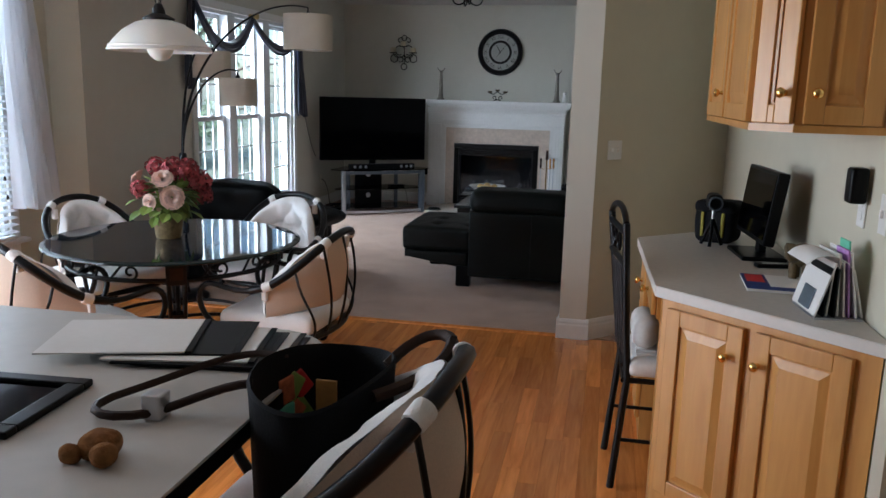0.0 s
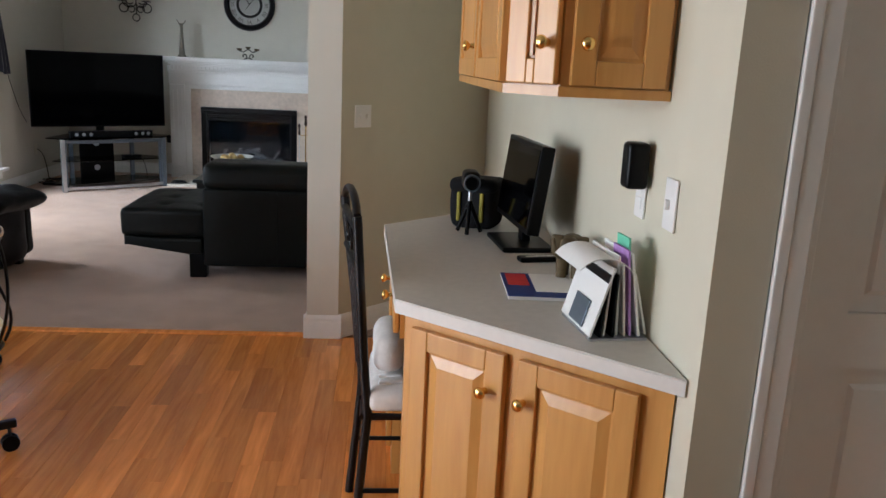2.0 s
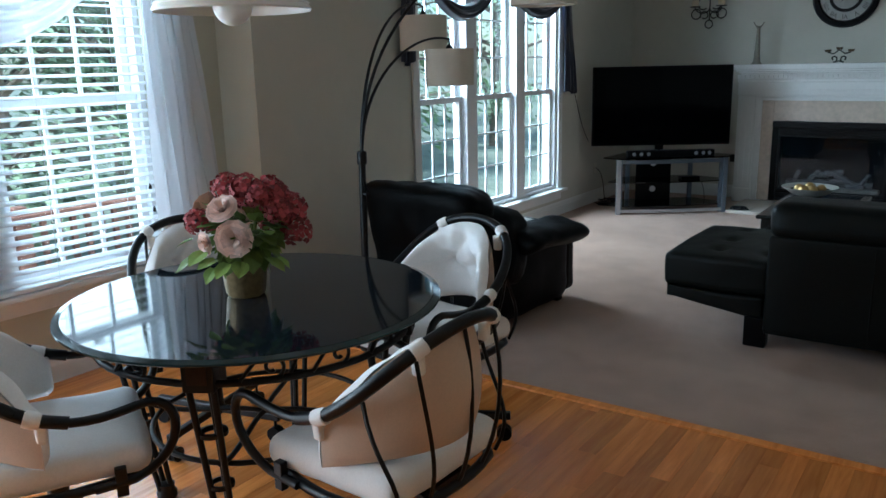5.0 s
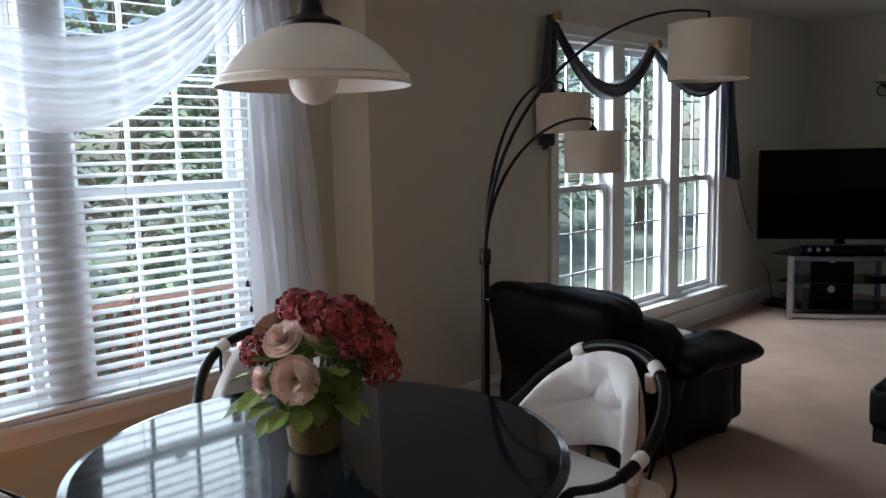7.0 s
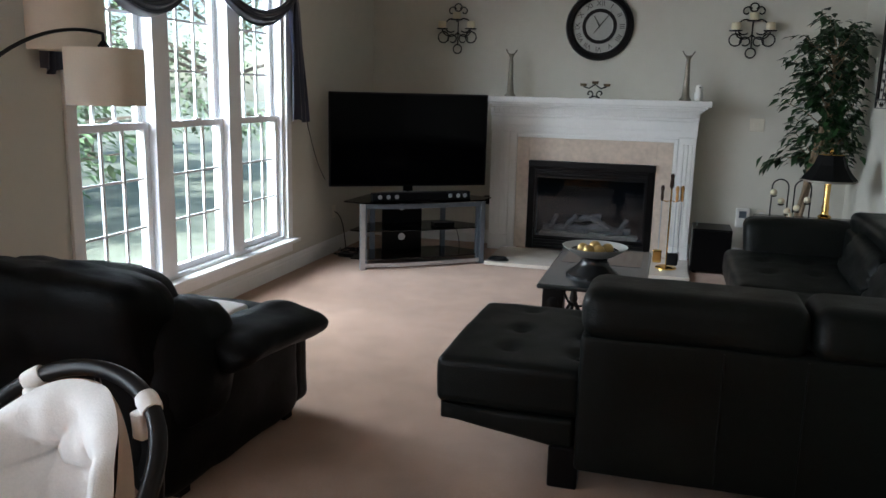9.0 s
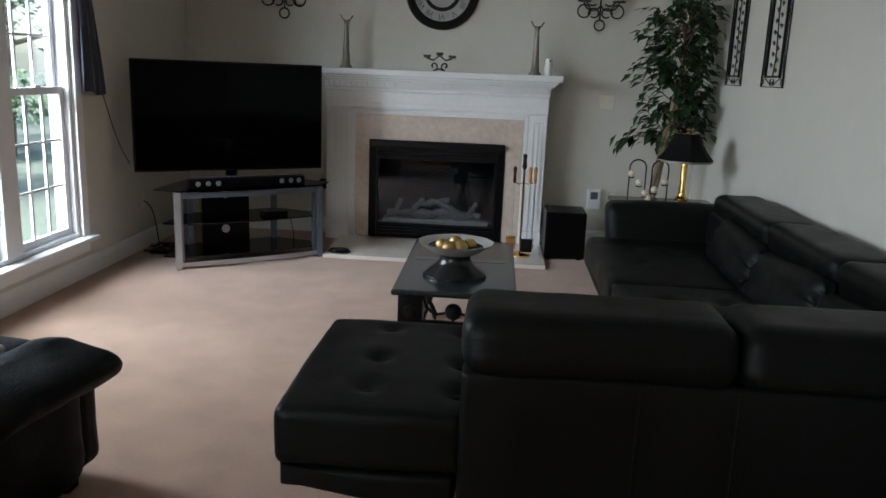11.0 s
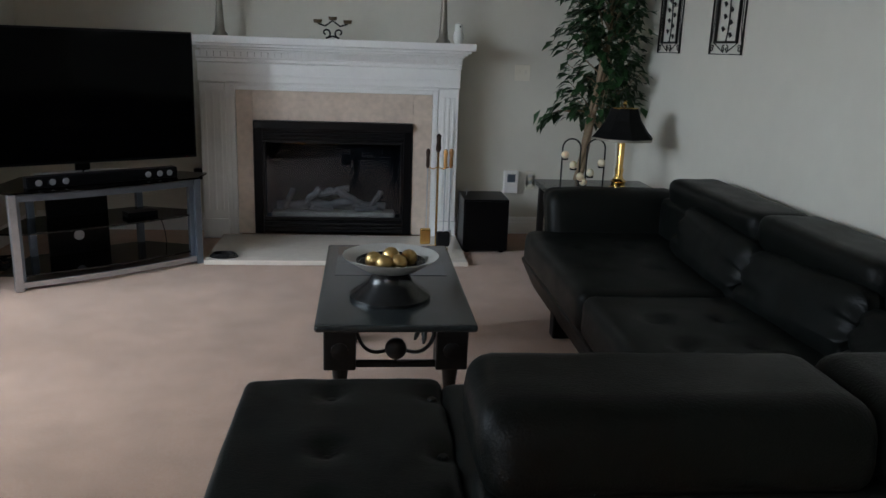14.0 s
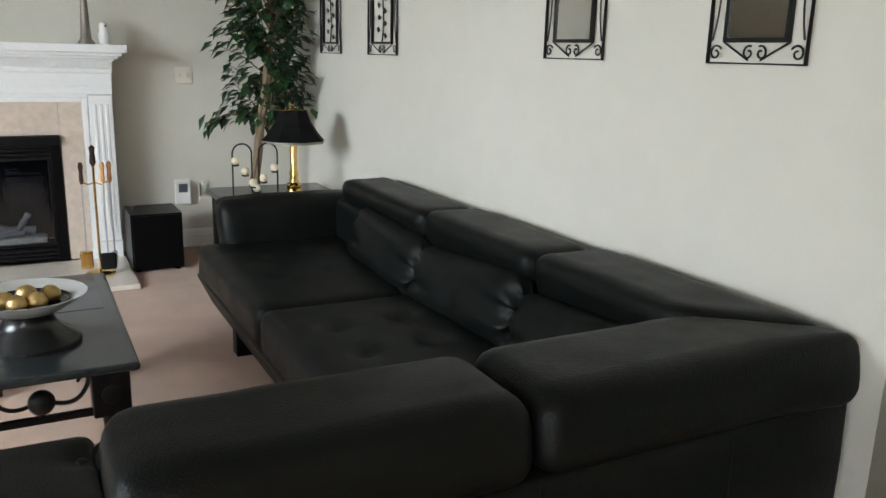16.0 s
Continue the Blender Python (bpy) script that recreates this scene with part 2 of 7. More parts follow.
POT = material("mottled_gold_pot", (0.30, 0.22, 0.11), 0.42, metal=0.4, var=0.4, scale=16, fine=60, bump=0.3, bscale=50)
CREAMWAX = material("cream_candle", (0.72, 0.64, 0.46), 0.5, subsurface=0.3, var=0.04)
PEWTER = material("pewter", (0.24, 0.22, 0.18), 0.42, metal=0.6, var=0.2, scale=25, bump=0.2)
CERAMIC = material("white_ceramic", (0.75, 0.74, 0.70), 0.3, var=0.03)
DARKBOWL = material("black_bowl", (0.012, 0.012, 0.012), 0.25, var=0.2)
TABLEWOOD = material("black_stone_top", (0.02, 0.024, 0.025), 0.2, var=0.5, scale=40, fine=400, rvar=0.05)
SHADE_BLACK = material("black_silk_shade", (0.003, 0.003, 0.003), 0.7, spec=0.15, var=0.1)
PAPER = material("white_paper", (0.78, 0.77, 0.74), 0.8, var=0.03, scale=8)
BLUE = material("blue_print", (0.02, 0.045, 0.20), 0.5, var=0.1)
REDPRINT = material("red_print", (0.55, 0.03, 0.03), 0.5, var=0.1)
GREEN = material("mint_card", (0.16, 0.55, 0.36), 0.6, var=0.08)
VIOLET = material("violet_card", (0.42, 0.22, 0.52), 0.6, var=0.2, scale=30)
YELLOW = material("yellow_nylon", (0.28, 0.24, 0.025), 0.7, var=0.2, scale=30)
NYLON = material("black_nylon", (0.005, 0.005, 0.006), 0.8, spec=0.2, var=0.2, scale=40, bump=0.4, bscale=250)
BRONZE = material("bronzed_resin", (0.10, 0.072, 0.034), 0.5, metal=0.2, var=0.35, scale=25, bump=0.4, bscale=60)
BROWNLEATHER = material("brown_leather", (0.032, 0.017, 0.011), 0.6, spec=0.2, var=0.25, scale=20, bump=0.3, bscale=150)
PLUSH = material("brown_plush", (0.24, 0.11, 0.04), 1.0, spec=0.1, var=0.35, scale=30, bump=0.8, bscale=200)
FACE = material("parchment_dial", (0.40, 0.40, 0.37), 0.6, var=0.08, scale=12)
NUMERAL = material("dark_numerals", (0.05, 0.045, 0.04), 0.6)
MIRROR = material("mirror_glass", (0.75, 0.76, 0.74), 0.03, metal=1.0)
STRIPE = material("striped_cotton", (0.74, 0.72, 0.69), 0.95, var=0.1, scale=10, bump=0.3, bscale=200)
SWITCH = material("ivory_plastic", (0.70, 0.66, 0.55), 0.4)
SWITCHW = material("white_plastic", (0.76, 0.75, 0.72), 0.4)
GRASS = material("lawn", (0.28, 0.31, 0.24), 1.0, var=0.35, scale=2, fine=40, bump=0.5, bscale=30)
TREELEAF = material("garden_leaf", (0.19, 0.28, 0.14), 0.7, island=0.6)
TREELEAF2 = material("pale_garden_leaf", (0.30, 0.38, 0.23), 0.7, island=0.6)
TRUNK = material("garden_bark", (0.20, 0.16, 0.12), 0.9, var=0.3, bump=0.6, bscale=30)
DECK = wood("deck_wood", (0.14, 0.065, 0.05), (0.30, 0.16, 0.12), 0.8, per_object=0.25)
WICKER = material("parrot_print", (0.45, 0.12, 0.05), 0.7, var=0.5, scale=25)
KRAFT = material("tan_wood_insert", (0.50, 0.27, 0.08), 0.6, var=0.2, scale=10)

# ---- builders ----


def box(bm, x0, x1, y0, y1, z0, z1, bev=0.0, seg=2, m=None):
    vs = bmesh.ops.create_cube(bm, size=1)["verts"]
    bmesh.ops.transform(bm, matrix=Matrix.LocRotScale(((x0 + x1) / 2, (y0 + y1) / 2, (z0 + z1) / 2), None, (abs(x1 - x0), abs(y1 - y0), abs(z1 - z0))), verts=vs)
    if bev:
        es = list({e for v in vs for e in v.link_edges})
        r = bmesh.ops.bevel(bm, geom=es, offset=bev, segments=seg, profile=0.5, affect="EDGES", clamp_overlap=True)
        vs = list({v for f in r["faces"] for v in f.verts} | {v for v in vs if v.is_valid})
    if m is not None:
        bmesh.ops.transform(bm, matrix=m, verts=vs)


def tube(bm, pts, r, seg=8, closed=False):
    """A round bar along points; r may be one radius or one for each point."""
    pts = [Vector(p) for p in pts]
    n = len(pts)
    rs = r if isinstance(r, (list, tuple)) else [r] * n
    rings, prev = [], None
    for i, p in enumerate(pts):
        a = pts[(i - 1) % n] if closed or i > 0 else p
        b = pts[(i + 1) % n] if closed or i < n - 1 else p
        d = (b - a).normalized()
        if prev is None:
            u = d.orthogonal().normalized()
        else:
            u = (prev - d * prev.dot(d))
            u = u.normalized() if u.length > 1e-6 else d.orthogonal().normalized()
        prev = u
        w = d.cross(u)
        rings.append([bm.verts.new(p + (u * math.cos(2 * math.pi * k / seg) + w * math.sin(2 * math.pi * k / seg)) * rs[i]) for k in range(seg)])
    for i in range(n if closed else n - 1):
        a, b = rings[i], rings[(i + 1) % n]
        off = 0
        if closed and i == n - 1:
            off = min(range(seg), key=lambda o: (a[0].co - b[o].co).length)
        for k in range(seg):
            bm.faces.new((a[k], a[(k + 1) % seg], b[(k + 1 + off) % seg], b[(k + off) % seg]))
    if not closed:
        bm.faces.new(rings[0])
        bm.faces.new(rings[-1])


def lathe(bm, prof, seg=24, at=(0, 0, 0), m=None):
    """A turned shape from (radius, height) pairs."""
    rings = []
    for r, z in prof:
        if r < 1e-5:
            rings.append([bm.verts.new((at[0], at[1], at[2] + z))])
        else:
            rings.append([bm.verts.new((at[0] + r * math.cos(2 * math.pi * k / seg), at[1] + r * math.sin(2 * math.pi * k / seg), at[2] + z)) for k in range(seg)])
    for a, b in zip(rings, rings[1:]):
        for k in range(seg):
            q = [a[k % len(a)], a[(k + 1) % len(a)], b[(k + 1) % len(b)], b[k % len(b)]]
            q = list(dict.fromkeys(q))
            if len(q) > 2:
                bm.faces.new(q)
    if m is not None:
        bmesh.ops.transform(bm, matrix=m, verts=[v for ring in rings for v in ring])


def bez(p0, p1, p2, p3, n=12):
    p0, p1, p2, p3 = (Vector(p) for p in (p0, p1, p2, p3))
    return [p0 * (1 - t) ** 3 + p1 * 3 * t * (1 - t) ** 2 + p2 * 3 * t * t * (1 - t) + p3 * t ** 3 for t in (i / n for i in range(n + 1))]


def soft(bm, x0, x1, y0, y1, z0, z1, r, n=6, top=0.0, tufts=(), wrinkle=0.0, shape=None, m=None, depth=0.03, spread=0.08):
    """A padded block: rounded edges, a swelling top, buttoned hollows and slight creases."""
    c = Vector(((x0 + x1) / 2, (y0 + y1) / 2, (z0 + z1) / 2))
    h = Vector(((x1 - x0) / 2, (y1 - y0) / 2, (z1 - z0) / 2))
    r = min(r, *h) * 0.999

    def steps(a):
        s = [-a + r * k for k in (0, 0.25, 0.55)]
        k = max(2, n)
        s += [-(a - r) + 2 * (a - r) * i / k for i in range(k + 1)]
        s += [a - r * q for q in (0.55, 0.25, 0)]
        return s

    grid = {}

    def vert(p):
        key = tuple(round(v, 5) for v in p)
        if key not in grid:
            inner = Vector([max(-(h[i] - r), min(h[i] - r, p[i])) for i in range(3)])
            d = Vector(p) - inner
            q = inner + d.normalized() * r if d.length > 1e-9 else Vector(p)
            u, v = q.x / h.x, q.y / h.y
            if top and p[2] > 0:
                q.z += top * (1 - u * u) * (1 - v * v)
            if p[2] > 0:
                for tx, ty in tufts:
                    q.z -= depth * math.exp(-((q.x + c.x - tx) ** 2 + (q.y + c.y - ty) ** 2) / (spread * spread))
            q = q + c
            if wrinkle:
                q = q + Vector(noise.noise_vector(q * 6.0)) * wrinkle + Vector(noise.noise_vector(q * 17.0)) * wrinkle * 0.35
            if shape:
                q = Vector(shape(q))
            if m is not None:
                q = m @ q
            grid[key] = bm.verts.new(q)
        return grid[key]

    for ax in range(3):
        a, b = (ax + 1) % 3, (ax + 2) % 3
        for s in (-1, 1):
            sa, sb = steps(h[a]), steps(h[b])
            for i in range(len(sa) - 1):
                for j in range(len(sb) - 1):
                    q = []
                    for ii, jj in ((i, j), (i + 1, j), (i + 1, j + 1), (i, j + 1)):
                        p = [0, 0, 0]
                        p[ax], p[a], p[b] = s * h[ax], sa[ii], sb[jj]
                        v = vert(p)
                        if v not in q:
                            q.append(v)
                    if len(q) > 2:
                        try:
                            bm.faces.new(q)
                        except ValueError:
                            pass


def prism(bm, poly, z0, z1):
    lo = [bm.verts.new((x, y, z0)) for x, y in poly]
    hi = [bm.verts.new((x, y, z1)) for x, y in poly]
    bm.faces.new(lo)
    bm.faces.new(hi)
    k = len(poly)
    for i in range(k):
        bm.faces.new((lo[i], lo[(i + 1) % k], hi[(i + 1) % k], hi[i]))


def part(name, bm, mat, parent=None, label="", smooth=False, sharp=40):
    me = bpy.data.meshes.new(name)
    bmesh.ops.recalc_face_normals(bm, faces=bm.faces)
    if smooth:
        for f in bm.faces:
            f.smooth = True
        for e in bm.edges:
            if len(e.link_faces) == 2 and e.calc_face_angle(0) > radians(sharp):
                e.smooth = False
    bm.to_mesh(me)
    bm.free()
    me.materials.append(mat)
    ob = new(name, me)
    if parent is not None:
        ob.parent = parent
    if label:
        tagged(ob, label)
    return ob


def boxes(name, mat, *bs, parent=None, bev=0.0, label="", seg=2):
    bm = bmesh.new()
    for b in bs:
        box(bm, *b, bev=bev, seg=seg)
    return part(name, bm, mat, parent, label)


def tubes(name, mat, r, *lines, parent=None, seg=8, closed=False, label=""):
    bm = bmesh.new()
    for pts in lines:
        tube(bm, pts, r, seg, closed)
    return part(name, bm, mat, parent, label, smooth=True, sharp=60)


def turned(name, mat, prof, at=(0, 0, 0), parent=None, seg=24, label="", m=None):
    bm = bmesh.new()
    lathe(bm, prof, seg, at, m)
    return part(name, bm, mat, parent, label, smooth=True, sharp=50)


def padded(name, mat, *a, parent=None, label="", **k):
    bm = bmesh.new()
    soft(bm, *a, **k)
    return part(name, bm, mat, parent, label, smooth=True, sharp=70)


def thing(name, label, category, m=None, group=""):
    ob = new(name)
    ob.empty_display_size = 0.05
    if m is not None:
        ob.matrix_world = m
    return tagged(ob, label, category, group)


def structure(ob, label, category=""):
    return tagged(ob, label, category, "", "structure")


def spiral(c, r0, r1, a0, a1, ax=(1, 0, 0), ay=(0, 0, 1), n=18):
    c, ax, ay = Vector(c), Vector(ax), Vector(ay)
    out = []
    for i in range(n + 1):
        t = i / n
        r, a = r0 + (r1 - r0) * t, a0 + (a1 - a0) * t
        out.append(c + ax * (r * math.cos(a)) + ay * (r * math.sin(a)))
    return out


# ---- the rooms ----
H = 2.6
floor_base = boxes("floor", OAKJOINT, (-3.6, 2.4, -3.1, 4.43, -0.12, -0.012))
structure(floor_base, "honey oak strip floor with dark plank joints", "floor")
carpet = boxes("carpet", CARPET, (-3.6, 1.4, 4.43, 10.2, -0.12, 0.0))
structure(carpet, "worn beige cut pile carpet in the living room", "carpet")
structure(boxes("ceiling", CEIL, (-3.7, 2.5, -3.2, 10.3, H, H + 0.12)), "plain off white ceiling", "ceiling")


def wall_with_hole(name, x0, x1, y0, y1, hy0, hy1, hz0, hz1, mat):
    return boxes(name, mat, (x0, x1, y0, hy0, 0, H), (x0, x1, hy1, y1, 0, H), (x0, x1, hy0, hy1, 0, hz0), (x0, x1, hy0, hy1, hz1, H))


structure(boxes("wall_north", WALL_L, (-3.35, 1.2, 10.1, 10.25, 0, H)), "pale cream painted wall behind the fireplace", "wall")
structure(boxes("wall_east", WALL_L, (1.04, 1.147, 5.43, 10.1, 0, H)), "pale cream painted wall behind the sofa", "wall")
WY0, WY1, WZ0, WZ1 = 6.06, 8.26, 0.27, 2.17
structure(wall_with_hole("wall_west", -3.35, -3.2, 4.53, 10.1, WY0, WY1, WZ0, WZ1, WALL_L), "pale cream painted wall around the tall window", "wall")
NY0, NY1, NZ0, NZ1 = 2.22, 3.97, 0.48, 2.35
# the hole is made up, out of view, to admit the added kitchen lamp
structure(wall_with_hole("wall_patio", -3.55, -3.4, -3.1, 1.999, 0.1, 1.92, 0.04, 2.12, WALL), "beige kitchen wall around an unseen opening added for light", "wall")
structure(wall_with_hole("wall_nook", -3.55, -3.4, 2.0, 4.66, NY0, NY1, NZ0, NZ1, WALL), "beige painted wall around the nook window", "wall")
bm = bmesh.new()
prism(bm, [(-3.2, 4.53), (-3.399, 4.45), (-3.399, 4.66), (-3.349, 4.66), (-3.349, 4.531)], 0, H)
structure(part("wall_nook_return", bm, WALL), "narrow beige return at the edge of the nook", "wall")
structure(boxes("wall_desk", WALL, (1.15, 1.3, 1.78, 5.6, 0, H)), "cream painted wall behind the desk", "wall")
bm = bmesh.new()
prism(bm, [(0.136, 4.39), (0.302, 4.39), (1.149, 5.237), (1.149, 5.429), (1.04, 5.43), (0.136, 4.53)], 0, H)
structure(part("wall_diagonal", bm, WALL), "beige painted angled wall ending in a narrow column", "wall")
# thin plate in the paler wall colour imitates daylight on the column face
structure(boxes("wall_end", WALL_L, (0.1362, 0.3018, 4.3865, 4.3895, 0, H)), "thin paler plate imitating daylight on the end of the angled wall", "wall")
# closing walls that are seen beside and behind the camera
DX0, DX1, DZ = 1.348, 2.20, 2.03
structure(boxes("wall_pantry", WALL, (1.301, DX0 - 0.02, 1.78, 1.90, 0, H), (DX1 + 0.02, 2.4, 1.78, 1.90, 0, H), (DX0 - 0.02, DX1 + 0.02, 1.78, 1.90, DZ + 0.02, H)), "beige wall around the pantry door", "wall")
structure(boxes("wall_pantry_back", WALL, (1.301, 2.4, 2.3, 2.4, 0, H)), "plain wall behind the door", "wall")
structure(boxes("wall_side", WALL, (2.4, 2.5, -3.1, 2.4, 0, H)), "plain beige kitchen side wall", "wall")
structure(boxes("wall_south", WALL, (-3.55, 2.4, -3.2, -3.1, 0, H)), "plain beige kitchen wall", "wall")

# skirting boards: a tall flat with a stepped moulded cap


def skirting(name, a, b, label="white moulded skirting board"):
    a, b = Vector((*a, 0)), Vector((*b, 0))
    d = (b - a).normalized()
    nrm = Vector((-d.y, d.x, 0))
    prof = [(0.001, 0), (0.016, 0), (0.016, 0.085), (0.012, 0.096), (0.012, 0.108), (0.006, 0.124), (0.001, 0.13)]
    bm = bmesh.new()
    ra = [bm.verts.new(a + nrm * o + Vector((0, 0, z))) for o, z in prof]
    rb = [bm.verts.new(b + nrm * o + Vector((0, 0, z))) for o, z in prof]
    for i in range(len(prof)):
        j = (i + 1) % len(prof)
        bm.faces.new((ra[i], ra[j], rb[j], rb[i]))
    bm.faces.new(ra)
    bm.faces.new(rb)
    return structure(part(name, bm, WHITE), label, "skirting")


skirting("baseboard_column", (0.318, 4.39), (0.120, 4.39))
skirting("baseboard_jamb", (0.136, 4.376), (0.136, 4.53))
for b, e in (((1.145, 5.233), (0.302, 4.39)), ((1.04, 10.09), (1.04, 5.43)), ((-0.19, 10.1), (1.02, 10.1)), ((-3.2, 10.09), (-3.2, 4.53)), ((-1.98, 10.1), (-3.18, 10.1)), ((-3.4, 4.45), (-3.4, -3.0)), ((-3.2, 4.53), (-3.398, 4.45))):
    skirting("baseboard", b, e) if b[0] != -0.19 else skirting("baseboard", e, b)
skirting("baseboard", (1.15, 1.78), (1.15, 1.79))

# ---- windows ----


def sash(parent, x, y0, y1, z0, z1, cols, rows, t=0.035, stile=0.04):
    fr = boxes("sash_frame", VINYL, (x - t / 2, x + t / 2, y0, y0 + stile, z0, z1), (x - t / 2, x + t / 2, y1 - stile, y1, z0, z1), (x - t / 2, x + t / 2, y0 + stile, y1 - stile, z0, z0 + stile), (x - t / 2, x + t / 2, y0 + stile, y1 - stile, z1 - stile, z1), parent=parent)
    for i in range(1, cols):
        y = y0 + stile + (y1 - y0 - 2 * stile) * i / cols
        boxes("muntin", VINYL, (x - 0.007, x + 0.007, y - 0.009, y + 0.009, z0 + stile, z1 - stile), parent=fr)
    for i in range(1, rows):
        z = z0 + stile + (z1 - z0 - 2 * stile) * i / rows
        boxes("muntin", VINYL, (x - 0.005, x + 0.005, y0 + stile, y1 - stile, z - 0.007, z + 0.007), parent=fr)
    pane = boxes("pane", PANE, (x - 0.002, x + 0.002, y0 + stile, y1 - stile, z0 + stile, z1 - stile), parent=fr)
    pane.visible_shadow = False


def double_hung(name, label, xin, y0, y1, z0, z1, units, meet, mull, cols=3, rows=3, casing=0.075):
    """A row of double-hung windows in one frame, with casing, stool and apron on the room side."""
    win = structure(thing(name, label, "window"), label, "window")
    w = (y1 - y0 - mull * (units - 1)) / units
    boxes("window_frame", VINYL, (xin - 0.14, xin - 0.01, y0, y0 + 0.03, z0, z1), (xin - 0.14, xin - 0.01, y1 - 0.03, y1, z0, z1), (xin - 0.14, xin - 0.01, y0 + 0.03, y1 - 0.03, z1 - 0.03, z1), (xin - 0.14, xin - 0.01, y0 + 0.03, y1 - 0.03, z0, z0 + 0.025), parent=win)
    for i in range(units):
        a = y0 + i * (w + mull)
        if i:
            boxes("mullion", VINYL, (xin - 0.13, xin + 0.006, a - mull, a, z0 + 0.025, z1 - 0.03), parent=win, bev=0.004)
        lo, hi = a + (0.03 if i == 0 else 0), a + w - (0.03 if i == units - 1 else 0)
        sash(win, xin - 0.10, lo + 0.004, hi - 0.004, meet - 0.02, z1 - 0.03, cols, rows)
        sash(win, xin - 0.06, lo + 0.004, hi - 0.004, z0 + 0.025, meet + 0.025, cols, rows)
        boxes("sash_lock", SWITCHW, (xin - 0.045, xin - 0.02, (lo + hi) / 2 - 0.03, (lo + hi) / 2 + 0.03, meet + 0.026, meet + 0.04), parent=win, bev=0.004)
    c = casing
    boxes("casing", WHITE, (xin + 0.001, xin + 0.02, y0 - c, y0, z0 - 0.03, z1 + c), (xin + 0.001, xin + 0.02, y1, y1 + c, z0 - 0.03, z1 + c), (xin + 0.001, xin + 0.02, y0, y1, z1, z1 + c), parent=win, bev=0.004)
    boxes("window_sill", WHITE, (xin - 0.12, xin + 0.07, y0 - c - 0.04, y1 + c + 0.04, z0 - 0.032, z0 - 0.002), parent=win, bev=0.008)
    boxes("apron", WHITE, (xin + 0.001, xin + 0.016, y0 - c, y1 + c, z0 - 0.11, z0 - 0.034), parent=win, bev=0.004)
    return win


double_hung("window_1", "three tall white double-hung windows with muntins and sill", -3.2, WY0, WY1, WZ0, WZ1, 3, 1.185, 0.15)
double_hung("window_2", "paired white double-hung nook windows with muntins", -3.4, NY0, NY1, NZ0, NZ1, 2, 1.33, 0.16, rows=2)
# unseen frame that fills the invented kitchen opening
win = structure(thing("window_3", "white frame in the unseen opening added for light", "window"), "white frame in the unseen opening added for light", "window")
boxes("window_frame", VINYL, (-3.5, -3.45, 0.1, 0.17, 0.04, 2.12), (-3.5, -3.45, 1.85, 1.92, 0.04, 2.12), (-3.5, -3.45, 0.97, 1.05, 0.11, 2.05), (-3.5, -3.45, 0.17, 1.85, 0.04, 0.11), (-3.5, -3.45, 0.17, 1.85, 2.05, 2.12), parent=win)

# nook blind: one wide wooden blind, half open
blind = thing("window_blind", "white slatted blind half open over the nook window", "blind")
boxes("head_rail", VINYL, (-3.385, -3.335, NY0 - 0.04, NY1 + 0.03, NZ1 - 0.01, NZ1 + 0.04), parent=blind, bev=0.004)
bm = bmesh.new()
box(bm, -0.025, 0.025, NY0 - 0.03, NY1 + 0.02, -0.0014, 0.0014)
slat0 = None
k = 0
z = NZ0 + 0.05
while z < NZ1 - 0.02:
    if slat0 is None:
        slat0 = part("slat", bm, SLAT, blind)
        ob = slat0
    else:
        ob = new("slat", slat0.data)
        ob.parent = blind
    ob.matrix_basis = pose(-3.362 + 0.0006 * math.sin(k * 2.1), 0, z, 0, 14 + 1.5 * math.sin(k * 1.7), 0)
    z += 0.046
    k += 1
boxes("bottom_rail", VINYL, (-3.385, -3.340, NY0 - 0.03, NY1 + 0.02, NZ0 + 0.004, NZ0 + 0.024), parent=blind, bev=0.004)
for y in (2.5, 2.95, 3.35, 3.75):
    tubes("ladder_cord", VINYL, 0.0014, [(-3.335, y, NZ0 + 0.02), (-3.335, y, NZ1)], parent=blind, seg=5)
for dy, zz in ((0.0, 0.90), (0.012, 0.78)):
    tubes("pull_cord", VINYL, 0.0016, [(-3.325, 3.88 + dy, zz), (-3.325, 3.88 + dy, NZ1)], parent=blind, seg=5)
    turned("tassel", BROWNLEATHER, [(0.002, 0.03), (0.007, 0.02), (0.009, 0.0), (0.0, 0.0)], (-3.325, 3.88 + dy, zz - 0.03), blind, 8)


def drape(bm, top, bottom, z0, z1, x, folds, depth, n=48, rows=14, sway=0.0, seed=0):
    """A gathered hanging panel between y ranges at its top and bottom."""
    grid = []
    for j in range(rows + 1):
        v = j / rows
        row = []
        for i in range(n + 1):
            u = i / n
            ya = top[0] + (top[1] - top[0]) * u
            yb = bottom[0] + (bottom[1] - bottom[0]) * u
            s = v ** 0.8
            y = ya + (yb - ya) * s
            d = depth * math.sin(folds * 2 * math.pi * u + 0.6 * math.sin(3 * v + seed)) * (0.55 + 0.45 * v) + 0.4 * depth * math.sin(folds * 3.3 * math.pi * u + 4 * v + seed)
            row.append(bm.verts.new((x + d + sway * v, y + 0.012 * math.sin(5 * v + 9 * u + seed), z1 + (z0 - z1) * v + 0.015 * math.sin(7 * u + seed) * v)))
        grid.append(row)
    for j in range(rows):
        for i in range(n):
            bm.faces.new((grid[j][i], grid[j][i + 1], grid[j + 1][i + 1], grid[j + 1][i]))


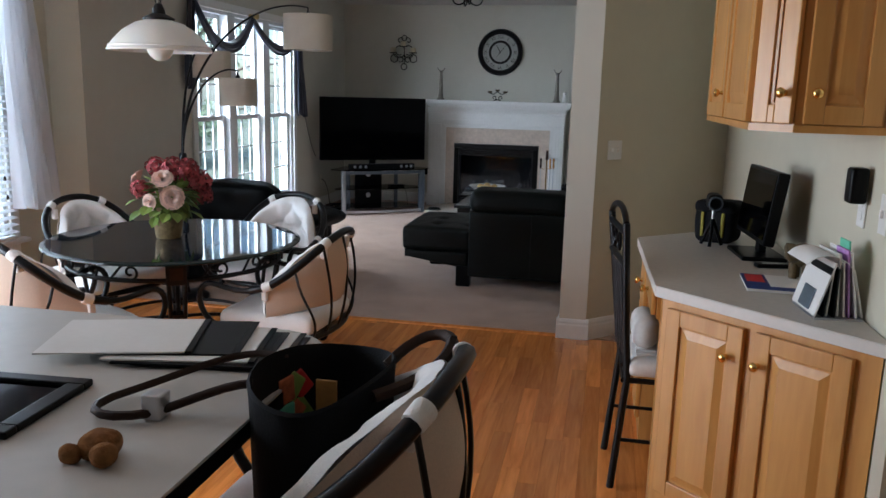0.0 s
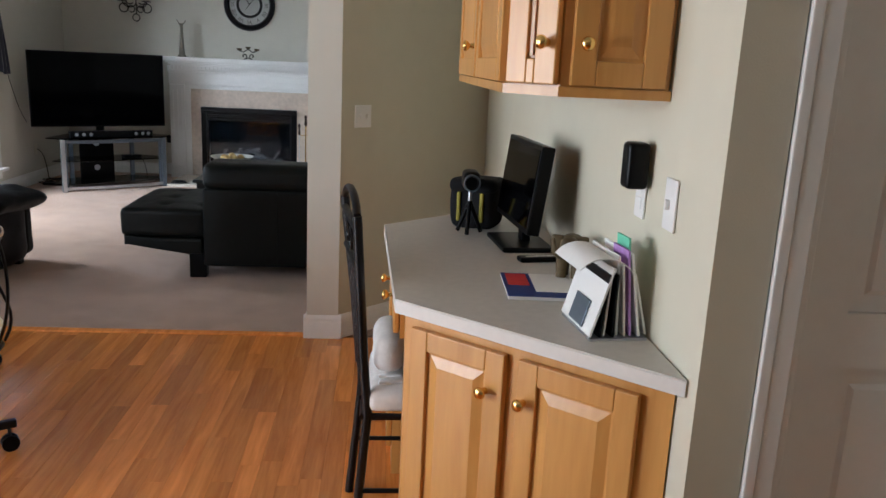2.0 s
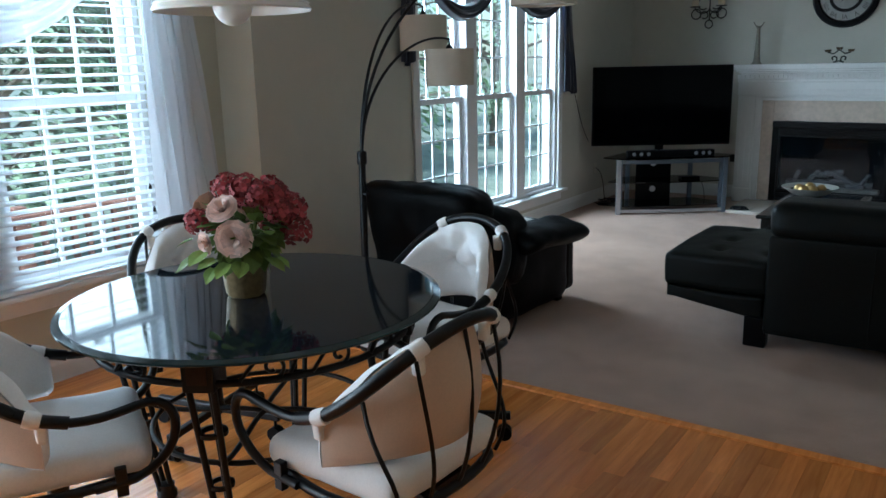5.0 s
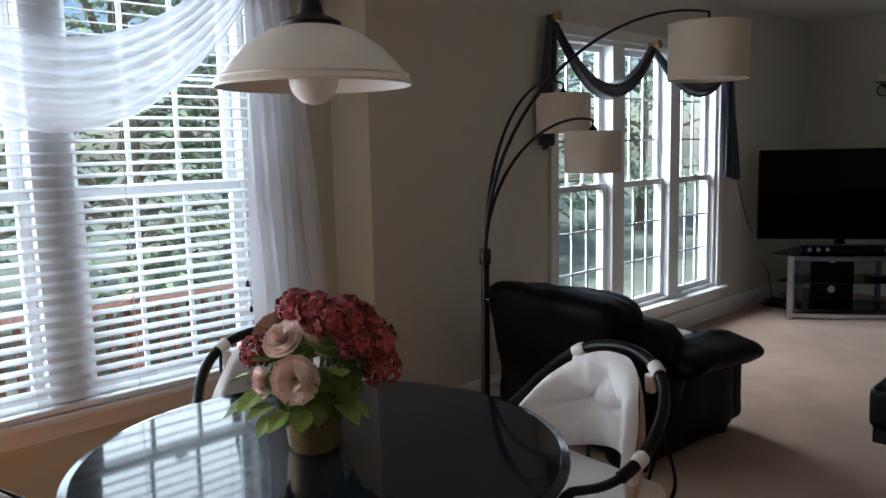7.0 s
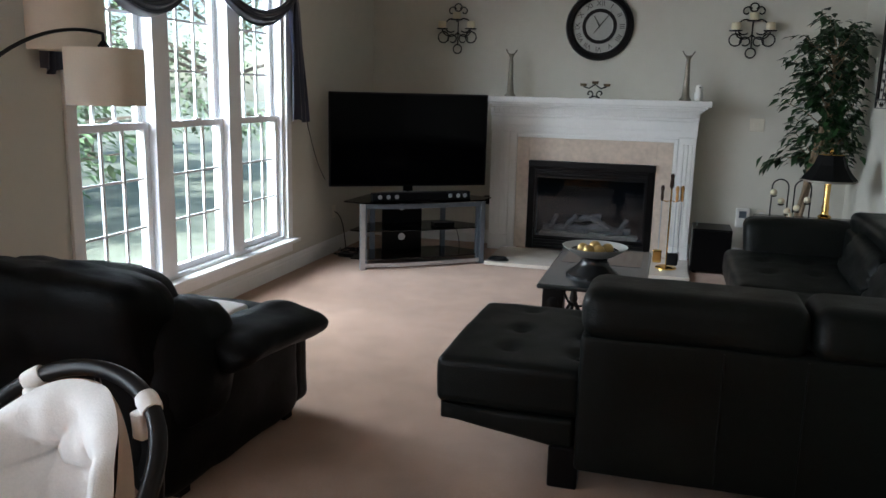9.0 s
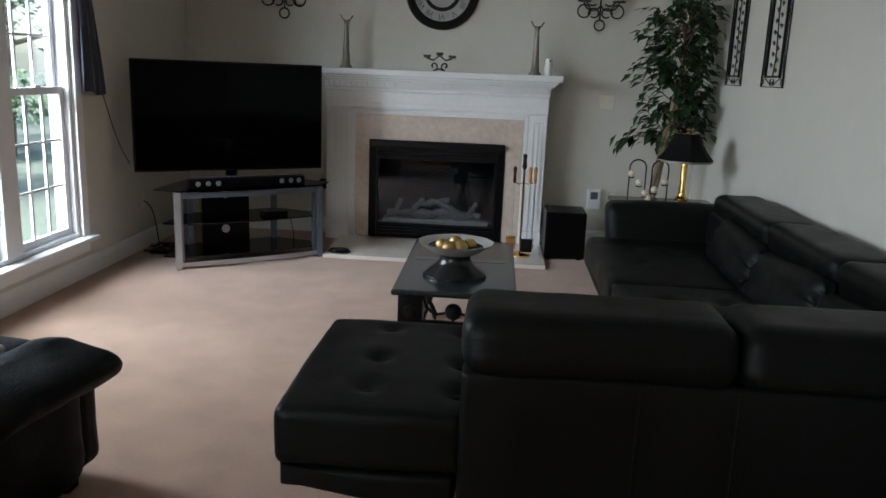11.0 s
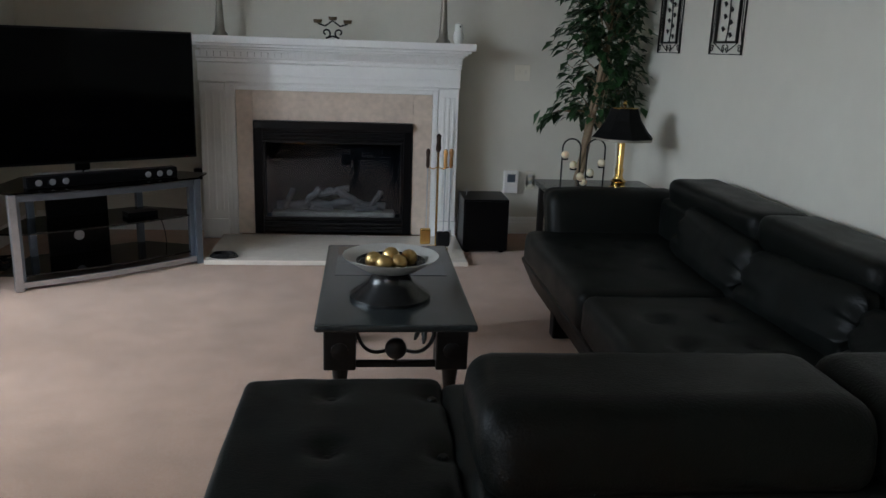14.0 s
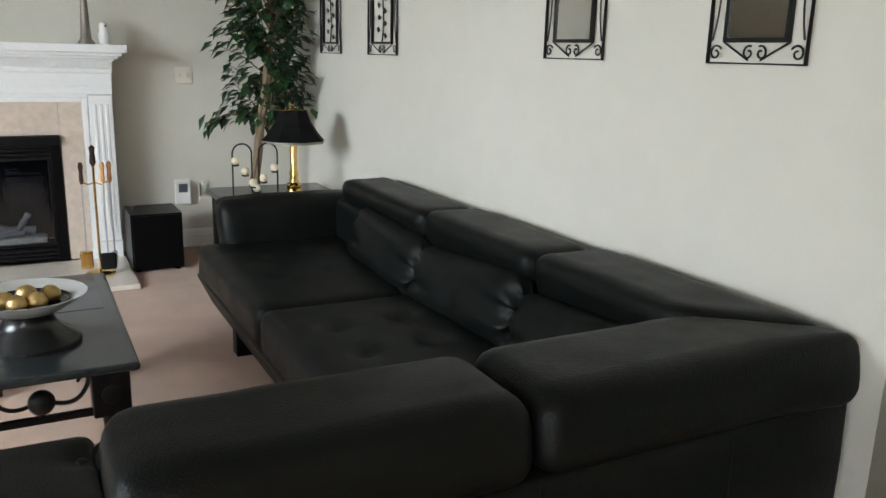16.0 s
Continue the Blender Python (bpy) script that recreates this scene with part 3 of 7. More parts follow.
def swag(bm, a, b, za, zb, sag, width, x, folds=4, bulge=0.07, n=36, m=16, seed=0, gather=0.35, fold=0.016):
    """A draped scarf that hangs in a curve between two points of a wall."""
    grid = []
    for j in range(m + 1):
        v = j / m
        row = []
        for i in range(n + 1):
            u = i / n
            y = a + (b - a) * u
            curve = 4 * u * (1 - u)
            z = za + (zb - za) * u - sag * curve
            wide = width * (gather + (1 - gather) * curve ** 0.7)
            zz = z + wide * (0.5 - v)
            d = bulge * (0.35 + 0.65 * curve) * math.sin(math.pi * v) + fold * math.sin(folds * 2 * math.pi * v + 1.5 * math.sin(2.5 * u + seed))
            row.append(bm.verts.new((x + d, y + 0.02 * math.sin(6 * v + seed) * curve, zz)))
        grid.append(row)
    for j in range(m):
        for i in range(n):
            bm.faces.new((grid[j][i], grid[j][i + 1], grid[j + 1][i + 1], grid[j + 1][i]))


def cloth_part(name, bm, mat, parent, label=""):
    ob = part(name, bm, mat, parent, label, smooth=True, sharp=180)
    return ob


cur = thing("sheer_curtain", "white sheer scarf curtain draped over the nook window", "curtain")
tubes("curtain_rod", VINYL, 0.012, [(-3.33, 2.0, 2.44), (-3.33, 4.36, 2.44)], parent=cur)
for y in (2.03, 4.33):
    boxes("bracket", VINYL, (-3.399, -3.325, y - 0.012, y + 0.012, 2.41, 2.45), parent=cur)
bm = bmesh.new()
drape(bm, (3.89, 4.09), (3.88, 4.29), 0.68, 2.46, -3.28, 6, 0.034, n=72, sway=0.03, seed=1)
cloth_part("side_panel", bm, SHEER, cur)
bm = bmesh.new()
drape(bm, (1.98, 2.2), (1.95, 2.3), 0.9, 2.46, -3.28, 5, 0.022, sway=0.03, seed=4)
cloth_part("side_panel", bm, SHEER, cur)
bm = bmesh.new()
swag(bm, 2.1, 4.08, 2.43, 2.45, 0.69, 0.36, -3.30, folds=7, bulge=0.10, seed=2, fold=0.026, m=44)
cloth_part("swag", bm, SHEER, cur)

sc = thing("window_scarf", "navy satin scarf looped over the living room window", "curtain")
for y, zz in ((5.95, 2.25), (7.13, 2.17), (8.32, 2.10)):
    turned("holdback", GOLD, [(0.0, -0.02), (0.03, -0.015), (0.035, 0.0), (0.02, 0.02), (0.02, 0.075)], (0, 0, 0), sc, 14, m=pose(-3.105, y, zz, 0, -90, 0))
bm = bmesh.new()
drape(bm, (5.89, 6.00), (5.81, 5.97), 1.47, 2.26, -3.145, 3, 0.018, n=30, seed=2)
cloth_part("tail", bm, NAVY, sc)
bm = bmesh.new()
drape(bm, (8.26, 8.40), (8.27, 8.54), 1.17, 2.10, -3.145, 3, 0.022, n=30, seed=5)
cloth_part("tail", bm, NAVY, sc)
bm = bmesh.new()
swag(bm, 5.95, 7.13, 2.24, 2.15, 0.36, 0.12, -3.15, folds=3, bulge=0.045, seed=3, gather=0.6)
cloth_part("swag", bm, NAVY, sc)
bm = bmesh.new()
swag(bm, 7.13, 8.32, 2.14, 2.06, 0.22, 0.11, -3.15, folds=3, bulge=0.045, seed=7, gather=0.6)
cloth_part("swag", bm, NAVY, sc)

# ---- pantry door ----
door = structure(thing("door_1", "white six-panel interior door, closed", "door"), "white six-panel interior door, closed", "door")
leaf = bmesh.new()
DY = 1.818
stile = 0.112
rows_z = [(0.0, 0.22), (0.88, 1.00), (1.62, 1.72), (1.92, 2.03)]
box(leaf, DX0, DX0 + stile, DY, DY + 0.035, 0.01, DZ)
box(leaf, DX1 - stile, DX1, DY, DY + 0.035, 0.01, DZ)
mid = (DX0 + DX1) / 2
box(leaf, mid - 0.05, mid + 0.05, DY, DY + 0.035, 0.22, 1.92)
for a, b in rows_z:
    for p, q in ((DX0 + stile, mid - 0.05), (mid + 0.05, DX1 - stile)) if 0.2 < a < 1.9 else ((DX0 + stile, DX1 - stile),):
        box(leaf, p, q, DY, DY + 0.035, max(a, 0.01), b)
lf = part("door_leaf", leaf, DOORPAINT, door)
for a, b in ((DX0 + stile, mid - 0.05), (mid + 0.05, DX1 - stile)):
    for z0, z1 in ((0.22, 0.88), (1.0, 1.62), (1.72, 1.92)):
        bm = bmesh.new()
        box(bm, a + 0.001, b - 0.001, DY + 0.012, DY + 0.03, z0 + 0.001, z1 - 0.001)
        vs = bmesh.ops.create_cube(bm, size=1)["verts"]
        bmesh.ops.transform(bm, matrix=Matrix.LocRotScale(((a + b) / 2, DY + 0.012, (z0 + z1) / 2), None, (b - a - 0.05, 0.014, z1 - z0 - 0.05)), verts=vs)
        fr = [f for f in bm.faces if f.calc_center_median().y < DY + 0.0065]
        for f in fr:
            c = f.calc_center_median()
            for v in f.verts:
                v.co.x = c.x + (v.co.x - c.x) * (1 - 0.05 / (b - a))
                v.co.z = c.z + (v.co.z - c.z) * (1 - 0.05 / (z1 - z0))
        part("door_panel", bm, DOORPAINT, lf)
boxes("jamb", DOORPAINT, (DX0 - 0.019, DX0 - 0.003, 1.78, 1.90, 0, DZ + 0.003), (DX1 + 0.003, DX1 + 0.019, 1.78, 1.90, 0, DZ + 0.003), (DX0 - 0.019, DX1 + 0.019, 1.78, 1.90, DZ + 0.003, DZ + 0.019), parent=door)
bm = bmesh.new()
for s0, s1, pr in ((0.004, 0.083, 0.012), (0.02, 0.06, 0.017), (0.0601, 0.083, 0.02)):
    box(bm, DX0 - s1, DX0 - s0, 1.78 - pr, 1.779, 0, DZ + s1, bev=0.003)
    box(bm, DX1 + s0, DX1 + s1, 1.78 - pr, 1.779, 0, DZ + s1, bev=0.003)
    box(bm, DX0 - s0, DX1 + s0, 1.78 - pr, 1.779, DZ + s0, DZ + s1, bev=0.003)
part("casing", bm, DOORPAINT, door)
for z in (0.22, 1.04, 1.83):
    hg = boxes("hinge", BRASS, (DX0 - 0.012, DX0 + 0.010, DY - 0.005, DY - 0.001, z - 0.045, z + 0.045), parent=door)
    tubes("pin", BRASS, 0.0055, [(DX0 - 0.001, DY - 0.006, z - 0.05), (DX0 - 0.001, DY - 0.006, z + 0.05)], parent=hg)
turned("door_knob", BRASS, [(0.032, 0), (0.032, 0.006), (0.012, 0.012), (0.012, 0.03), (0.028, 0.045), (0.03, 0.058), (0.02, 0.068), (0, 0.07)], parent=door, m=pose(DX1 - 0.06, DY, 0.95, 90, 0, 0))

# ---- desk with cabinets ----


def knob(parent, p, m):
    return turned("knob", BRASS, [(0.009, 0), (0.007, 0.006), (0.006, 0.012), (0.013, 0.018), (0.016, 0.024), (0.014, 0.030), (0.006, 0.034), (0, 0.0345)], parent=parent, seg=16, m=Matrix.Translation(p) @ m)


def raised_door(parent, w, h, m, name="cabinet_door", knob_at=None):
    """A maple door in its own plane: x across, z up, front towards -y."""
    bm = bmesh.new()
    s = 0.055
    for b in ((0, s, 0, h), (w - s, w, 0, h), (s, w - s, 0, s), (s, w - s, h - s, h)):
        box(bm, b[0], b[1], -0.020, 0, b[2], b[3], bev=0.003)
    bmesh.ops.transform(bm, matrix=m, verts=bm.verts)
    d = part(name, bm, MAPLE, parent)
    bm = bmesh.new()
    x0, x1, z0, z1 = s, w - s, s, h - s
    q = min(0.035, (x1 - x0) * 0.3)
    a = [bm.verts.new((x, -0.009, z)) for x, z in ((x0, z0), (x1, z0), (x1, z1), (x0, z1))]
    a2 = [bm.verts.new((x, -0.009, z)) for x, z in ((x0 + 0.008, z0 + 0.008), (x1 - 0.008, z0 + 0.008), (x1 - 0.008, z1 - 0.008), (x0 + 0.008, z1 - 0.008))]
    b = [bm.verts.new((x, -0.018, z)) for x, z in ((x0 + q, z0 + q), (x1 - q, z0 + q), (x1 - q, z1 - q), (x0 + q, z1 - q))]
    bk = [bm.verts.new((x, -0.002, z)) for x, z in ((x0, z0), (x1, z0), (x1, z1), (x0, z1))]
    for i in range(4):
        j = (i + 1) % 4
        bm.faces.new((a[i], a[j], a2[j], a2[i]))
        bm.faces.new((a2[i], a2[j], b[j], b[i]))
        bm.faces.new((bk[i], bk[j], a[j], a[i]))
    bm.faces.new(b)
    bm.faces.new(bk)
    bmesh.ops.transform(bm, matrix=m, verts=bm.verts)
    part("raised_panel", bm, MAPLE, d)
    if knob_at:
        p = m @ Vector((knob_at[0], -0.020, knob_at[1]))
        knob(d, p, m.to_3x3().to_4x4() @ pose(0, 0, 0, 90, 0, 0))
    return d


TOPZ = 0.848
poly = [(0.527, 3.31), (0.557, 2.345), (1.145, 1.82), (1.146, 3.87)]
dk = thing("corner_cabinet", "honey maple base cabinet with two raised panel doors", "cabinet")
bm = bmesh.new()
A, B = Vector((0.588, 2.370)), Vector((1.145, 1.873))
prism(bm, [tuple(A), tuple(B), (1.147, 2.45), (0.588, 2.45)], 0.0, 0.808)
part("body", bm, MAPLE, dk)
dd = (B - A).normalized()
L = (B - A).length
fm = Matrix.Translation((A.x, A.y, 0)) @ Matrix.Rotation(math.atan2(dd.y, dd.x), 4, "Z")
raised_door(dk, 0.295, 0.68, fm @ Matrix.Translation((0.034, -0.001, 0.095)), knob_at=(0.245, 0.575))
raised_door(dk, 0.307, 0.68, fm @ Matrix.Translation((0.368, -0.001, 0.095)), knob_at=(0.022, 0.577))
tagged(dk, group="desk units")
dr = thing("drawer_unit", "maple drawer unit with three small brass knobs", "cabinet", group="desk units")
bm = bmesh.new()
prism(bm, [(0.575, 2.96), (1.147, 2.96), (1.147, 3.83), (0.575, 3.318)], 0.0, 0.808)
part("body", bm, MAPLE, dr)
for z0, z1 in ((0.10, 0.33), (0.35, 0.56), (0.58, 0.79)):
    d = boxes("drawer_front", MAPLE, (0.554, 0.574, 2.975, 3.305, z0, z1), parent=dr, bev=0.005)
    knob(d, Vector((0.554, 3.14, (z0 + z1) / 2)), pose(0, 0, 0, 0, -90, 0))
ap = thing("knee_drawer", "shallow maple drawer under the desk top", "drawer")
boxes("apron", MAPLE, (0.575, 1.146, 2.452, 2.958, 0.70, 0.807), parent=ap)
d = boxes("drawer_front", MAPLE, (0.556, 0.574, 2.48, 2.93, 0.705, 0.795), parent=ap, bev=0.005)
knob(d, Vector((0.556, 2.71, 0.75)), pose(0, 0, 0, 0, -90, 0))
dt = thing("worktop", "speckled beige laminate desk top with pale edge", "worktop")
bm = bmesh.new()
prism(bm, poly, TOPZ - 0.003, TOPZ)
part("surface", bm, LAMINATE, dt)
bm = bmesh.new()
prism(bm, [(x, y) for x, y in poly], 0.809, TOPZ - 0.0032)
bmesh.ops.bevel(bm, geom=list(bm.edges), offset=0.002, segments=1, affect="EDGES")
part("edge", bm, LAM_EDGE, dt, "pale laminate edge band")

uc = thing("wall_cabinet", "honey maple wall cabinet with angled end and brass knobs", "cabinet")
UZ0, UZ1 = 1.407, 2.3
up = [(0.80, 3.30), (0.80, 2.215), (0.90, 2.115), (1.147, 2.115), (1.147, 3.30)]
bm = bmesh.new()
prism(bm, up, UZ0, UZ1)
part("body", bm, MAPLE, uc)
bm = bmesh.new()
prism(bm, [(0.785, 3.31), (0.785, 2.205), (0.893, 2.10), (1.147, 2.10), (1.147, 2.135), (0.915, 2.135), (0.82, 2.23), (0.82, 3.31)], UZ0 - 0.012, UZ0 + 0.010)
part("light_rail", bm, MAPLE, uc)
mm = Matrix.Translation((0.80, 2.76, UZ0 + 0.013)) @ Matrix.Rotation(radians(-90), 4, "Z")
raised_door(uc, 0.50, 0.85, mm @ Matrix.Translation((0.02, -0.001, 0)))
mm2 = Matrix.Translation((0.80, 3.29, UZ0 + 0.013)) @ Matrix.Rotation(radians(-90), 4, "Z")
raised_door(uc, 0.50, 0.85, mm2, knob_at=(0.47, 0.09))
q0, q1 = Vector((0.80, 2.215)), Vector((0.90, 2.115))
mm3 = Matrix.Translation((q0.x, q0.y, UZ0 + 0.013)) @ Matrix.Rotation(radians(-45), 4, "Z")
raised_door(uc, 0.132, 0.85, mm3 @ Matrix.Translation((0.005, -0.001, 0)), knob_at=(0.108, 0.09))
raised_door(uc, 0.215, 0.85, Matrix.Translation((0.918, 2.114, UZ0 + 0.013)), knob_at=(0.027, 0.09))

# ---- switch plates ----


def plate(name, label, p, m, toggles=1, w=0.07, mat=None, outlet=False):
    t = thing(name, label, "switch" if not outlet else "socket", Matrix.Translation(p) @ m)
    boxes("plate", mat or SWITCHW, (-w / 2, w / 2, -0.006, 0, -0.0575, 0.0575), parent=t, bev=0.003)
    for i in range(toggles):
        x = (i - (toggles - 1) / 2) * 0.046
        if outlet:
            for z in (-0.02, 0.02):
                boxes("receptacle", mat or SWITCHW, (x - 0.017, x + 0.017, -0.008, -0.0062, z - 0.014, z + 0.014), parent=t, bev=0.003)
        else:
            boxes("toggle", mat or SWITCHW, (x - 0.005, x + 0.005, -0.016, -0.0062, -0.010, 0.012), parent=t, bev=0.002)
    return t


EAST = pose(0, 0, 0, 0, 0, -90)
plate("light_switch", "white double light switch on the angled wall", (0.405, 4.493, 1.17), pose(0, 0, 0, 0, 0, 45), 2, 0.115)
plate("wall_socket", "white socket above the desk", (1.149, 2.228, 1.165), EAST, 1, outlet=True)
plate("light_switch", "white single light switch above the desk", (1.149, 2.025, 1.175), EAST, 1)
plate("light_switch", "ivory double light switch beside the fireplace", (0.296, 10.099, 1.2), pose(0, 0, 0), 2, 0.115, SWITCH)
plate("wall_socket", "ivory wall socket near the floor", (0.40, 10.099, 0.40), pose(0, 0, 0), 1, 0.07, SWITCH, True)
plate("wall_socket", "ivory wall socket beside the window", (-3.199, 9.15, 0.36), pose(0, 0, 0, 0, 0, 90), 1, 0.07, SWITCH, True)
# ---- fireplace ----
fp = thing("fireplace", "white mantelpiece with dentil moulding and cream marble surround", "fireplace")
FX0, FX1, FY = -1.96, -0.19, 9.88
boxes("back_panel", WHITE, (FX0, FX0 + 0.001 + 0.235, FY, 10.099, 0, 1.25), (FX1 - 0.18, FX1, FY, 10.099, 0, 1.25), (FX0 + 0.236, FX1 - 0.18, FY, 10.099, 1.035, 1.25), parent=fp)
for a, b in ((FX0 - 0.0, FX0 + 0.17), (FX1 - 0.14, FX1)):
    pil = boxes("pilaster", WHITE, (a, b, FY - 0.022, FY - 0.001, 0.14, 1.08), parent=fp, bev=0.004)
    boxes("plinth", WHITE, (a - 0.006, b + 0.006, FY - 0.03, FY - 0.001, 0, 0.139), parent=pil, bev=0.004)
    for i in range(3):
        x = a + 0.035 + (b - a - 0.07) * i / 2
        boxes("reed", WHITE, (x - 0.009, x + 0.009, FY - 0.028, FY - 0.0221, 0.2, 1.02), parent=pil, bev=0.004)
boxes("frieze", WHITE, (FX0 - 0.005, FX1 + 0.005, FY - 0.03, FY - 0.001, 1.085, 1.215), parent=fp, bev=0.004)
boxes("frieze_bead", WHITE, (FX0 + 0.17, FX1 - 0.14, FY - 0.036, FY - 0.0301, 1.125, 1.14), parent=fp, bev=0.002)
boxes("frieze_cap", WHITE, (FX0 - 0.012, FX1 + 0.012, FY - 0.04, FY - 0.001, 1.2155, 1.245), parent=fp, bev=0.006)
boxes("inner_moulding", WHITE, (FX0 + 0.2, FX0 + 0.235, FY - 0.018, FY - 0.001, 0, 1.065), (FX1 - 0.178, FX1 - 0.145, FY - 0.018, FY - 0.001, 0, 1.065), (FX0 + 0.236, FX1 - 0.179, FY - 0.018, FY - 0.001, 1.035, 1.065), parent=fp, bev=0.004)
dband = boxes("dentil_band", WHITE, (FX0 - 0.012, FX1 + 0.012, FY - 0.042, 10.099, 1.2452, 1.29), parent=fp)
d0 = None
x = FX0 + 0.0
while x < FX1:
    if d0 is None:
        bm = bmesh.new()
        box(bm, 0, 0.022, -0.018, -0.0005, 0, 0.032)
        d0 = part("dentil", bm, WHITE, fp)
        ob = d0
    else:
        ob = new("dentil", d0.data)
        ob.parent = fp
    ob.matrix_basis = pose(x, FY - 0.042, 1.2535)
    x += 0.0445
for o, z0, z1 in ((0.065, 1.2905, 1.303), (0.085, 1.3032, 1.320), (0.105, 1.3202, 1.340), (0.135, 1.3402, 1.388)):
    boxes("mantel_shelf" if o > 0.13 else "shelf_moulding", WHITE, (-2.005 + 0.135 - o, -0.125 - 0.135 + o + 0.03, FY - o, 10.099, z0, z1), parent=fp, bev=0.005)
MX0, MX1 = -1.723, -0.372
for a, b, z0, z1 in ((MX0, -1.612, 0.031, 1.034), (-0.505, MX1, 0.031, 1.034), (-1.6115, -0.5055, 0.834, 1.034)):
    boxes("marble_slab", MARBLE, (a, b, FY - 0.004, FY + 0.02, z0, z1), parent=fp, bev=0.002)
boxes("hearth", HEARTH, (-1.83, -0.175, 9.14, FY - 0.031, 0.0, 0.030), parent=fp, bev=0.004, label="pale marble hearth slab")
fb = thing("firebox", "black gas fireplace insert with ceramic logs behind glass", "fireplace")
boxes("shell", PLASTIC, (-1.608, -1.55, FY - 0.012, FY + 0.2, 0.034, 0.83), (-0.567, -0.509, FY - 0.012, FY + 0.2, 0.034, 0.83), (-1.549, -0.568, FY + 0.19, FY + 0.2, 0.034, 0.83), (-1.549, -0.568, FY + 0.012, FY + 0.19, 0.034, 0.14), (-1.549, -0.568, FY + 0.012, FY + 0.19, 0.69, 0.83), parent=fb)
boxes("hood", BLACK, (-1.608, -0.509, FY - 0.045, FY - 0.013, 0.775, 0.832), parent=fb, bev=0.008)
boxes("frame", BLACK, (-1.549, -0.568, FY - 0.006, FY + 0.011, 0.68, 0.70), (-1.549, -0.568, FY - 0.006, FY + 0.011, 0.135, 0.155), (-1.549, -1.53, FY - 0.006, FY + 0.011, 0.1555, 0.6795), (-0.587, -0.568, FY - 0.006, FY + 0.011, 0.1555, 0.6795), parent=fb, bev=0.003)
for z in (0.045, 0.072, 0.099, 0.71, 0.735, 0.757):
    boxes("louvre", BLACK, (-1.549, -0.568, FY - 0.008, FY + 0.010, z, z + 0.018), parent=fb, bev=0.004)
boxes("glass", FIREGLASS, (-1.529, -0.588, FY + 0.002, FY + 0.006, 0.156, 0.679), parent=fb).visible_shadow = False
boxes("ember_bed", EMBER, (-1.5, -0.62, FY + 0.03, FY + 0.17, 0.1405, 0.185), parent=fb, bev=0.015)
rl = random.Random(5)


def fire_log(c, ang, tilt, half, r):
    """A gnarled ceramic log, thicker in the middle, with cut ends."""
    c = Vector(c)
    d = Vector((math.cos(ang) * math.cos(tilt), 0.3 * math.sin(ang), math.sin(tilt))).normalized() * half
    pts = [c + d * (-1 + q / 4) + Vector((0, rl.uniform(-0.006, 0.006), rl.uniform(-0.008, 0.008))) for q in range(9)]
    rs = [r * (0.86 + 0.14 * math.sin(q * 1.9 + c.x * 9)) for q in range(9)]
    tubes("log", LOG, rs, pts, parent=fb, seg=10)


for x, y, z, ang, tilt, half, r in ((-1.30, 0.125, 0.215, 0.1, 0.05, 0.17, 0.036), (-0.88, 0.125, 0.215, -0.1, -0.05, 0.19, 0.038), (-1.08, 0.085, 0.235, 0.3, 0.1, 0.15, 0.034), (-1.22, 0.09, 0.285, -0.3, 0.75, 0.085, 0.026), (-0.95, 0.09, 0.28, 0.3, -0.5, 0.10, 0.028), (-1.06, 0.11, 0.325, 0.2, 0.15, 0.11, 0.030), (-0.76, 0.10, 0.265, -0.2, 1.0, 0.07, 0.022), (-1.38, 0.10, 0.27, 0.2, 1.15, 0.07, 0.024), (-1.15, 0.06, 0.20, 0.1, 0.0, 0.09, 0.020), (-0.83, 0.06, 0.20, 0.0, 0.1, 0.08, 0.020)):
    fire_log((x, FY + y, z), ang, tilt, half, r)

# fire tools on the hearth
ft = thing("fire_tools", "brass fire tool set with wooden handles on the hearth", "fire tools", pose(-0.36, 9.45, 0.030))
turned("base", BRASS, [(0.085, 0), (0.085, 0.012), (0.06, 0.022), (0.012, 0.03), (0.0, 0.03)], parent=ft)
tubes("post", BRASS, 0.007, [(0, 0, 0.03), (0, 0, 0.68)], parent=ft)
turned("finial", BROWNLEATHER, [(0.008, 0), (0.018, 0.02), (0.013, 0.08), (0.017, 0.11), (0.0, 0.125)], (0, 0, 0.66), ft, 12)
tubes("yoke", BRASS, 0.004, [(-0.07, -0.02, 0.57), (-0.035, -0.03, 0.555), (0, 0, 0.565), (0.035, -0.03, 0.555), (0.07, -0.02, 0.57)], parent=ft, seg=6)
for i, (x, y) in enumerate(((-0.07, -0.025), (0.045, -0.035), (0.085, -0.01))):
    tubes("rod", CHROME, 0.0045, [(x, y, 0.13), (x, y, 0.56)], parent=ft, seg=6)
    turned("handle", MAPLE if i else BROWNLEATHER, [(0.007, 0), (0.013, 0.02), (0.010, 0.07), (0.015, 0.105), (0.009, 0.125), (0.0, 0.128)], (x, y, 0.56), ft, 12)
padded("brush", NYLON, 0.0, 0.09, -0.06, -0.01, 0.035, 0.135, r=0.015, parent=ft)
padded("shovel_blade", BRASS, -0.11, -0.04, -0.055, -0.03, 0.05, 0.16, r=0.012, parent=ft)
boxes("tong_tip", CHROME, (0.07, 0.10, -0.02, 0.0, 0.06, 0.14), parent=ft, bev=0.004)

